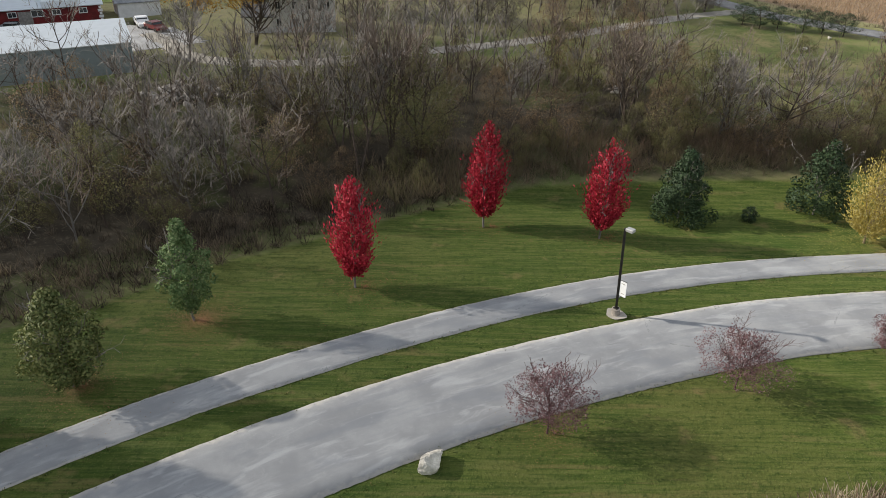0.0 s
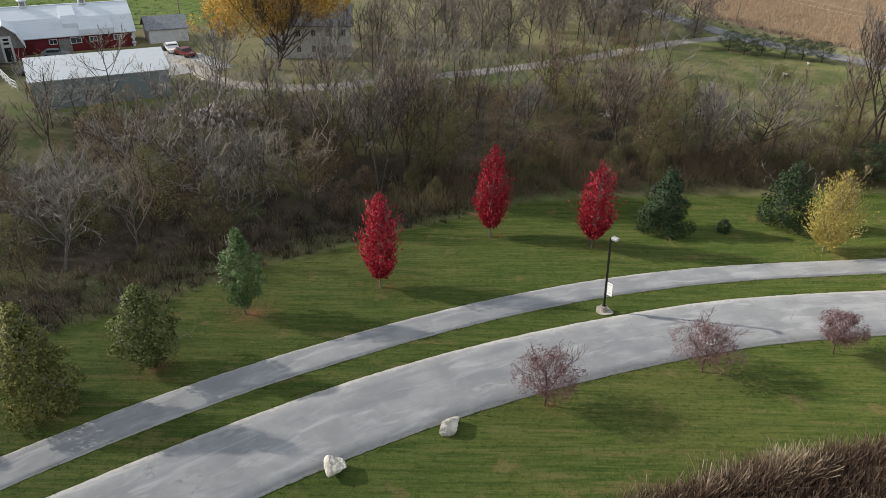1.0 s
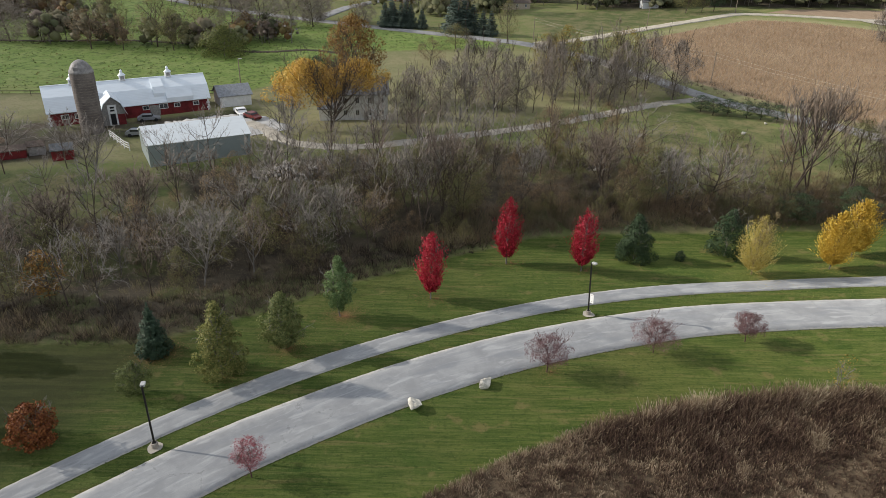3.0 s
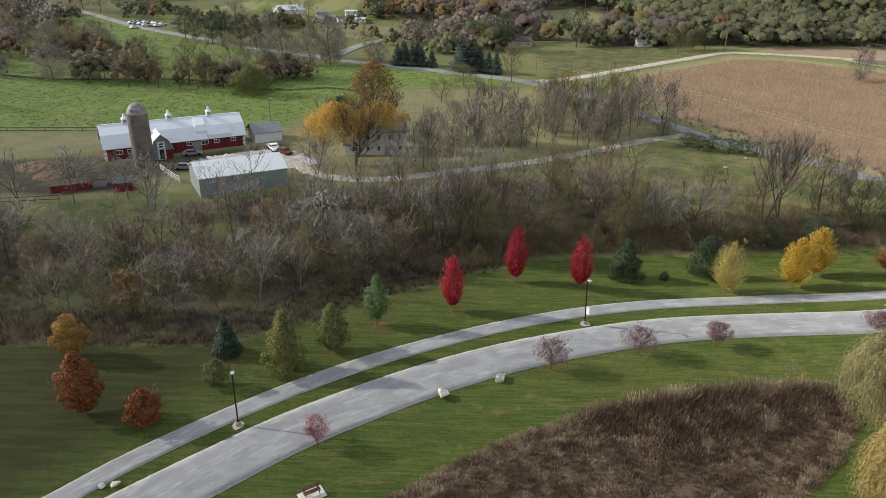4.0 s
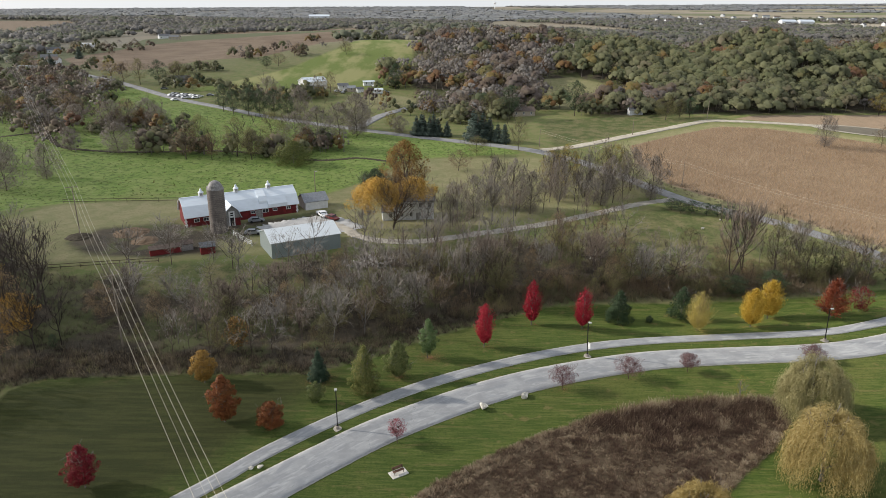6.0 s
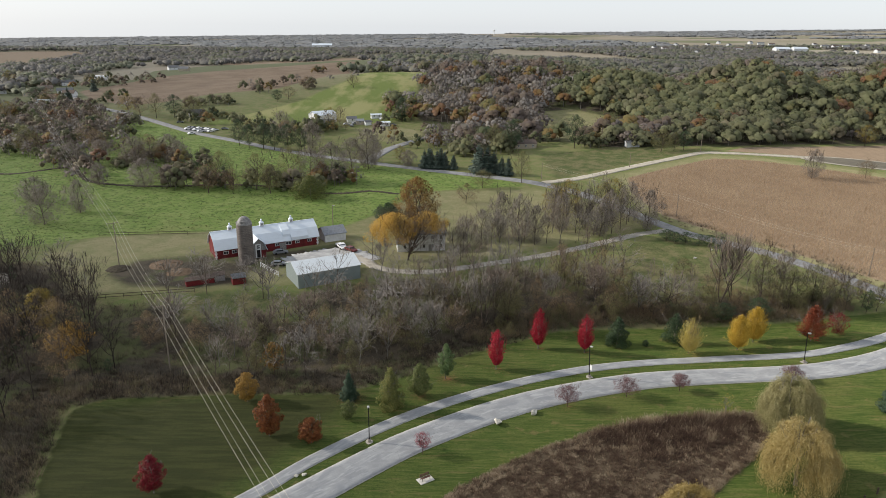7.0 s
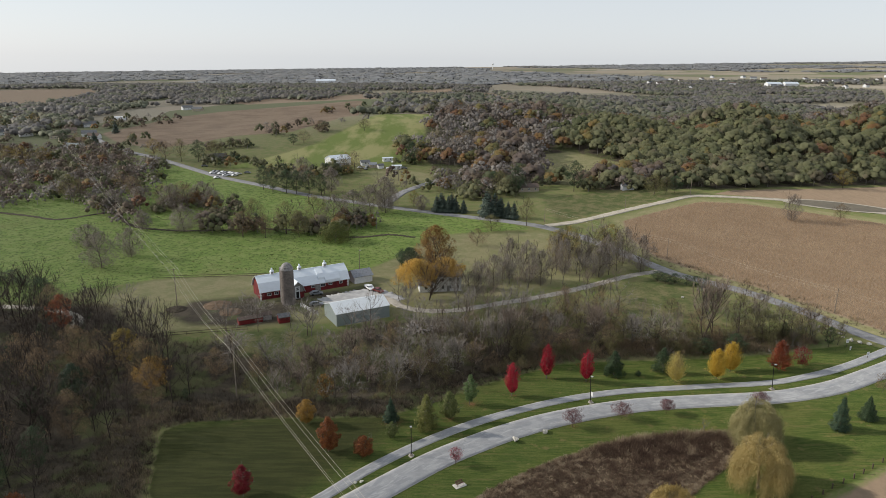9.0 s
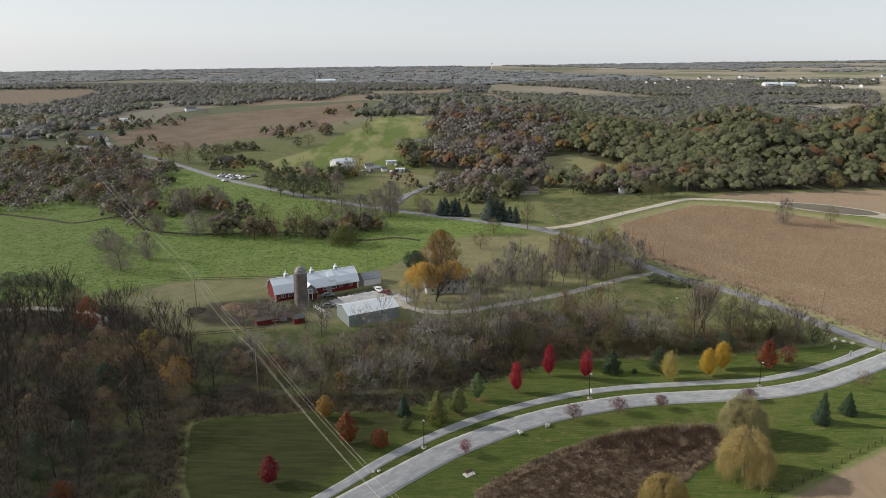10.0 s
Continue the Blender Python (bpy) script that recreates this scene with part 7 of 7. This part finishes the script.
# ---- lamps, poles and wires ----
def street_lamp(x, y, h, banner, turn, lean=3.4):
    ob = base("street_lamp", at(x, y) @ Matrix.Rotation(radians(-lean), 4, "Y") @ Matrix.Rotation(radians(turn), 4, "Z"), "dark bronze street lamp on a concrete base" + (" with a white banner" if banner else ""), "street lamp", "lamps along the road")
    f = tube(bmesh.new(), (0, 0, -0.3), (0, 0, 0.62), 0.3, 0.3, 16)
    bmesh.ops.bevel(f, geom=[e for e in f.edges if e.calc_length() < 0.2], offset=0.03, segments=1, affect="EDGES")
    part("footing", f, M["concrete"], ob, "round concrete footing")
    b = one_box((-0.075, -0.075, 0), (0.075, 0.075, h - 0.66), 0.02)
    part("pole", b, M["lamp_metal"], ob, "", pose(0, 0, 0.64))
    part("base_plate", one_box((-0.17, -0.17, 0.62), (0.17, 0.17, 0.67), 0.01), M["lamp_metal"], ob)
    part("arm", one_box((0.05, -0.05, h - 0.13), (0.2, 0.05, h - 0.03)), M["lamp_metal"], ob)
    head = part("head", one_box((0.12, -0.2, h - 0.14), (0.68, 0.2, h + 0.08), 0.03), M["lamp_head"], ob, "pale metal lamp head")
    part("lens", one_box((0.2, -0.14, h - 0.17), (0.6, 0.14, h - 0.142)), M["lamp_lens"], head, "pale lamp lens")
    if banner:
        for z in (1.75, 3.05):
            part("banner_arm", tube(bmesh.new(), (0.06, 0, z), (0.66, 0, z), 0.018, 0.018, 6), M["lamp_metal"], ob)
        bn = part("banner", one_box((0.1, -0.012, 1.78), (0.62, 0.012, 3.02)), M["banner"], ob, "white cloth banner")
        for i, (z, w) in enumerate(((2.8, 0.3), (2.0, 0.22))):
            part("print_bar", one_box((0.36 - w / 2, -0.018, z), (0.36 + w / 2, 0.018, z + 0.05)), M["concrete"], bn, "grey printed bar")
    m = at(x, y, 30, 0.02)
    pts = [bmesh.new()]
    ring = [pts[0].verts.new((0.75 * (1 + 0.18 * math.sin(3 * a)) * math.cos(a), 0.65 * math.sin(a), 0.09)) for a in [i * math.pi / 9 for i in range(18)]]
    pts[0].faces.new(ring)
    part("gravel_ring", pts[0], M["gravel"], ob, "ring of gravel")


street_lamp(0, 0, 7.15, True, -48)
street_lamp(-42.9, -23.7, 6.7, False, 100, 0.3)
street_lamp(46.9, 3.7 + 1.6, 6.9, False, -10)


def utility_pole(x, y, h, turn, arms=1, light=False):
    ob = base("utility_pole", at(x, y, turn), "weathered wooden utility pole" + (" with crossarm and insulators" if arms else ""), "utility pole", "utility poles")
    part("pole", tube(bmesh.new(), (0, 0, -0.5), (0, 0, h), 0.16, 0.1, 10), M["pole"], ob)
    for i in range(arms):
        z = h - 0.35 - 1.4 * i
        arm = part("crossarm", one_box((-1.8, 0.1, z), (1.3, 0.22, z + 0.13), 0.01), M["pole"], ob)
        for px in (-1.7, 0.35, 1.2):
            part("insulator", tube(bmesh.new(), (px, 0.16, z + 0.13), (px, 0.16, z + 0.33), 0.05, 0.035, 8), M["lamp_lens"], arm, "pale insulator")
    if light:
        part("yard_light", one_box((0.1, -0.15, h - 0.3), (0.9, 0.15, h - 0.1), 0.04), M["lamp_lens"], ob, "pale yard light")
    return ob


def wire(p, q, sag, r=0.012):
    pts = [Vector(p).lerp(Vector(q), i / 24) - Vector((0, 0, 4 * sag * (i / 24) * (1 - i / 24))) for i in range(25)]
    segs = [(*a, *b, r, r) for a, b in zip(pts, pts[1:])]
    tagged(new("power_line", mesh_np("power_line", *tubes(segs, 4), M["wire"])), "thin pale overhead power line between poles", "wire", "power lines")


LINE = [(-300, 335, 12.0), (-121.9, 56.7, 13.5), (-87.3, 2.6, 14.9), (-22.3, -98.0, 14.0)]
for x, y, h in LINE:
    utility_pole(x, y, h, 33, 1)
for off in (-1.7, 0.35, 1.2):
    c, s = math.cos(radians(33)), math.sin(radians(33))
    for a, b in zip(LINE, LINE[1:]):
        p, q = ((k[0] + off * c, k[1] + off * s, gz(k[0], k[1]) + k[2] - 0.02) for k in (a, b))
        wire(p, q, 2.2, 0.017)
for a, b in zip(LINE, LINE[1:]):
    wire((a[0], a[1], gz(a[0], a[1]) + a[2] - 2.2), (b[0], b[1], gz(b[0], b[1]) + b[2] - 2.2), 2.4, 0.014)
for x, y, h, arms, li in ((-68.2, 101.4, 7.6, 0, True), (101.9, 220.5, 9.4, 0, False), (57.9, 190.5, 7.6, 0, False), (-104.1, 237.5, 7.4, 1, False), (13.9, 172, 7.4, 0, False), (91.6, 57, 8.6, 0, False), (56.5, 118, 8.2, 0, False), (93.5, 27.5, 8.0, 0, False)):
    utility_pole(x, y, h, 30, arms, li)
for a, b in (((91.6, 57, 8.3), (56.5, 118, 8.0)), ((56.5, 118, 8.0), (13.9, 172, 7.2)), ((91.6, 57, 8.3), (150, -20, 8.5))):
    for dz in (0, -0.9):
        wire((a[0], a[1], gz(a[0], a[1]) + a[2] + dz), (b[0], b[1], gz(b[0], b[1]) + b[2] + dz), 1.2, 0.014)


# ---- stones and small things ----
def stone_mesh(seed, flat=0.7, level=2):
    b = bmesh.new()
    bmesh.ops.create_icosphere(b, subdivisions=level, radius=0.5)
    rs_ = np.random.RandomState(seed)
    cuts = [(Vector(rs_.normal(0, 1, 3)).normalized(), rs_.uniform(0.17, 0.32)) for _ in range(8)]
    for v in b.verts:
        for n, d in cuts:
            k = v.co.dot(n)
            if k > d:
                v.co -= n * (k - d)
        v.co.z *= flat
        v.co += v.co.normalized() * 0.028 * noise.fractal(v.co * 5.0 + Vector((seed, 0, 0)), 0.8, 2.0, 4) + Vector(rs_.normal(0, 0.006, 3))
    return b


STONES = [bm_mesh("boulder", stone_mesh(200 + i, 0.7, 4), M["stone"]) for i in range(5)]


def boulder(i, x, y, s, label, rz=0.0, group="", tall=1.0):
    ob = new("boulder", STONES[i % 5])
    ob.matrix_world = at(x, y, rz, 0.22 * s) @ Matrix.Diagonal((s, s * 0.8, s * tall, 1))
    return tagged(ob, label, "boulder", group)


boulder(0, -13.3, -14.0, 1.9, "pale limestone boulder on the grass by the road", 30, tall=1.15)
boulder(1, -20.2, -17.6, 2.1, "pale limestone boulder on the grass by the road", 80, tall=0.95)
boulder(2, -53.6, -33.4, 0.95, "small pale boulder between road and path", 10, "boulders by the road")
boulder(3, -52.3, -33.0, 1.05, "small pale boulder between road and path", 70, "boulders by the road")
for i, (x, y, s) in enumerate(((80.4, 45.6, 1.1), (81.3, 43.4, 1.4), (82.1, 41.6, 1.3), (83.4, 39.4, 1.6), (82.9, 37.0, 1.2), (84.0, 34.4, 1.8), (85.3, 32.6, 1.7), (87.4, 31.8, 1.9), (79.4, 47.6, 1.2), (92.2, 27.8, 1.0), (91.2, 27.1, 0.9))):
    boulder(i, x, y, s, "pale limestone boulder at the park entrance", i * 47, "entrance boulders")
for i, (x, y, s) in enumerate(((46.8, 70.9, 1.3), (55, 78.9, 1.0), (47.1, 53.2, 0.9), (10.1, 45.7, 1.2))):
    boulder(i, x, y, s, "pale stone lying in rough grass", i * 61, "stones in the meadow")
rs = np.random.RandomState(91)
chunks = []
proto = stone_mesh(300)
pv = np.array([v.co[:] for v in proto.verts])
pf = np.array([[v.index for v in f.verts] for f in proto.faces])
proto.free()
for i in range(90):
    x, y = -44 + rs.normal(0, 2.6), 41 + rs.normal(0, 2.2)
    q = pv @ np.array(Euler(rs.uniform(0, 6, 3)).to_matrix()).T * rs.uniform(0.4, 1.3)
    chunks.append((q + (x, y, gz(x, y) + 0.3 + 0.9 * math.exp(-((x + 44) / 2.5) ** 2 - ((y - 41) / 2.2) ** 2)), pf))
tagged(new("rubble_heap", mesh_np("rubble_heap", *join(chunks), M["rubble"])), "heap of broken grey rubble among the trees", "rubble", kind="stuff")


def fence_run(name, pts, h, mat, rails, label, thick=0.07):
    ob = base(name, at(*pts[0]), label, "fence")
    o = ob.matrix_world.translation
    for i, (x, y) in enumerate(pts):
        part("post", one_box((-thick, -thick, -0.3), (thick, thick, h), 0.01), M[mat], ob, "", pose(x - o.x, y - o.y, gz(x, y) - o.z))
    for (x0, y0), (x1, y1) in zip(pts, pts[1:]):
        for r in range(rails):
            z = h * (0.35 + 0.6 * r / max(1, rails - 1))
            a, b = Vector((x0 - o.x, y0 - o.y, gz(x0, y0) - o.z + z)), Vector((x1 - o.x, y1 - o.y, gz(x1, y1) - o.z + z))
            rl = one_box((-(b - a).length / 2, -0.03, -0.07), ((b - a).length / 2, 0.03, 0.07))
            part("rail", rl, M[mat], ob, "", Matrix.Translation((a + b) / 2) @ (b - a).to_track_quat("X", "Z").to_matrix().to_4x4())
    return ob


fence_run("board_fence", [(-82.5, 59.0), (-81.1, 57.4), (-79.7, 55.7), (-78.3, 54.1), (-77, 52.5), (-75.5, 51.2)], 1.5, "white_paint", 3, "white board fence beside the silo")
fence_run("post_row", [(65.2, -20.8), (62.4, -22.4), (59.9, -23.9), (57.4, -25.4), (54.6, -26.9), (51.3, -28.9), (48.5, -30.5), (45.7, -32.0), (42.8, -33.4), (39.8, -34.9), (37.0, -36.7), (33.9, -38.4), (31.0, -39.8), (28.1, -41.4), (25.2, -43.2)], 1.2, "wood_post", 0, "row of short dark wooden fence posts", 0.1)
fence_run("pasture_fence", [(-142 + 9.2 * i, 86.5 + 1.05 * i) for i in range(9)], 1.2, "wood_post", 2, "thin wooden fence between yard and pasture", 0.05)
fence_run("yard_fence", [(-124 + 4.2 * i, 33 + 0.9 * i) for i in range(8)], 1.2, "wood_post", 2, "dark rail fence below the farm yard", 0.05)


def notice(x, y, h, w, turn):
    ob = base("notice_board", at(x, y, turn), "white notice board on a short post", "sign")
    part("post", one_box((-0.05, -0.05, -0.2), (0.05, 0.05, h), 0.01), M["wood_post"], ob)
    b = part("board", one_box((-w / 2, -0.09, h - 1.1), (w / 2, -0.05, h), 0.01), M["banner"], ob)
    for i in range(3):
        part("print_bar", one_box((-w * 0.32, -0.1, h - 0.35 - 0.25 * i), (w * 0.32, -0.09, h - 0.25 - 0.25 * i)), M["shingle"], b, "grey printed bar")


notice(80.2, 30.4, 2.4, 1.1, 20)
notice(79.8, 28.0, 1.2, 0.6, 20)
notice(81.6, 22.9, 1.9, 1.0, 20)
notice(10.5, 46.5, 0.9, 1.0, -20)

# bench on a concrete pad on the lawn
pad = new("concrete_pad", bm_mesh("concrete_pad", one_box((-1.25, -0.8, -0.2), (1.25, 0.8, 0.1), 0.03), M["pad"]))
pad.matrix_world = at(-33.0, -33.8, 33)
tagged(pad, "pale concrete pad let into the lawn", "slab")
bench = base("park_bench", at(-33.0, -33.8, 33, 0.1), "wooden park bench with a slatted back on a concrete pad", "bench")
for i in range(4):
    part("seat_slat", one_box((-0.85, -0.28 + 0.13 * i, 0.42), (0.85, -0.17 + 0.13 * i, 0.46), 0.008), M["bench_wood"], bench)
for i in range(3):
    part("back_slat", one_box((-0.85, -0.055, -0.05), (0.85, 0.055, -0.01), 0.008), M["bench_wood"], bench, "", pose(0, 0.3 + 0.03 * i, 0.58 + 0.14 * i, 78, 0, 0))
for x in (-0.7, 0.7):
    part("leg", one_box((x - 0.03, -0.26, 0), (x + 0.03, -0.2, 0.42), 0.008), M["lamp_metal"], bench)
    part("leg", one_box((x - 0.03, 0.24, 0), (x + 0.03, 0.3, 0.9), 0.008), M["lamp_metal"], bench)
    part("armrest", one_box((x - 0.035, -0.28, 0.62), (x + 0.035, 0.28, 0.66), 0.008), M["lamp_metal"], bench)

# pond beyond the corn, with a pale bank
for nm, grow_, mt, up_, lb in (("pond_bank", 1.22, "gravel_pale", 0.2, "pale bare bank round the pond"), ("pond", 1.0, "water", 0.32, "small still pond beyond the corn")):
    b = bmesh.new()
    b.faces.new([b.verts.new((173 + 22 * grow_ * math.cos(a) - 3 * math.sin(a), 199 + 9.5 * grow_ * math.sin(a) - 5.0 * grow_ * math.cos(a), 0)) for a in [i * math.pi / 24 for i in range(48)]])
    bmesh.ops.triangulate(b, faces=b.faces[:])
    for _ in range(2):
        bmesh.ops.subdivide_edges(b, edges=b.edges[:], cuts=1, use_grid_fill=True)
    for v in b.verts:
        v.co.z = gz(v.co.x, v.co.y) + up_
    tagged(new(nm, bm_mesh(nm, b, M[mt])), lb, "pond", kind="structure")
strip("farm_lane", [(-215, 52), (-193, 54), (-176, 57), (-160, 54), (-150, 48), (-146, 40)], 3.2, M["gravel"], "pale gravel lane curving by the dark wood", "lane", ragged=0.4)
strip("creek", [(-275, 190), (-240, 178), (-222, 172), (-205, 186), (-196, 178), (-180, 160), (-158, 154), (-140, 155), (-124, 158), (-108, 157), (-96, 154), (-84, 147), (-72, 146), (-60, 150), (-48, 146)], 2.2, M["mud"], "narrow dark creek through the pasture", "creek", up=0.1, ragged=0.5)



def mound(x, y, r, h, mat, label, seed):
    """A low uneven heap."""
    b = bmesh.new()
    bmesh.ops.create_grid(b, x_segments=18, y_segments=18, size=r)
    for v in b.verts:
        q = math.hypot(v.co.x, v.co.y) / r
        v.co.z = max(-0.1, h * (1 - q * q) + 0.35 * h * noise.fractal(Vector((v.co.x, v.co.y, seed)), 0.8, 2.0, 4)) + gz(x + v.co.x, y + v.co.y) - gz(x, y)
    me = bm_mesh("mound", b, M[mat])
    ob = new("mound", me)
    ob.matrix_world = at(x, y, 0, 0.02)
    tagged(ob, label, "heap", "heaps round the farm")


mound(-121.9, 56.0, 3.2, 0.7, "mud", "low heap of dark earth round a utility pole", 1.0)
mound(-110.0, 60.0, 4.5, 0.8, "dung", "brown heap of dung and straw in the barnyard", 2.0)
mound(-104.0, 54.0, 3.5, 0.6, "dung", "brown heap of dung and straw in the barnyard", 3.0)
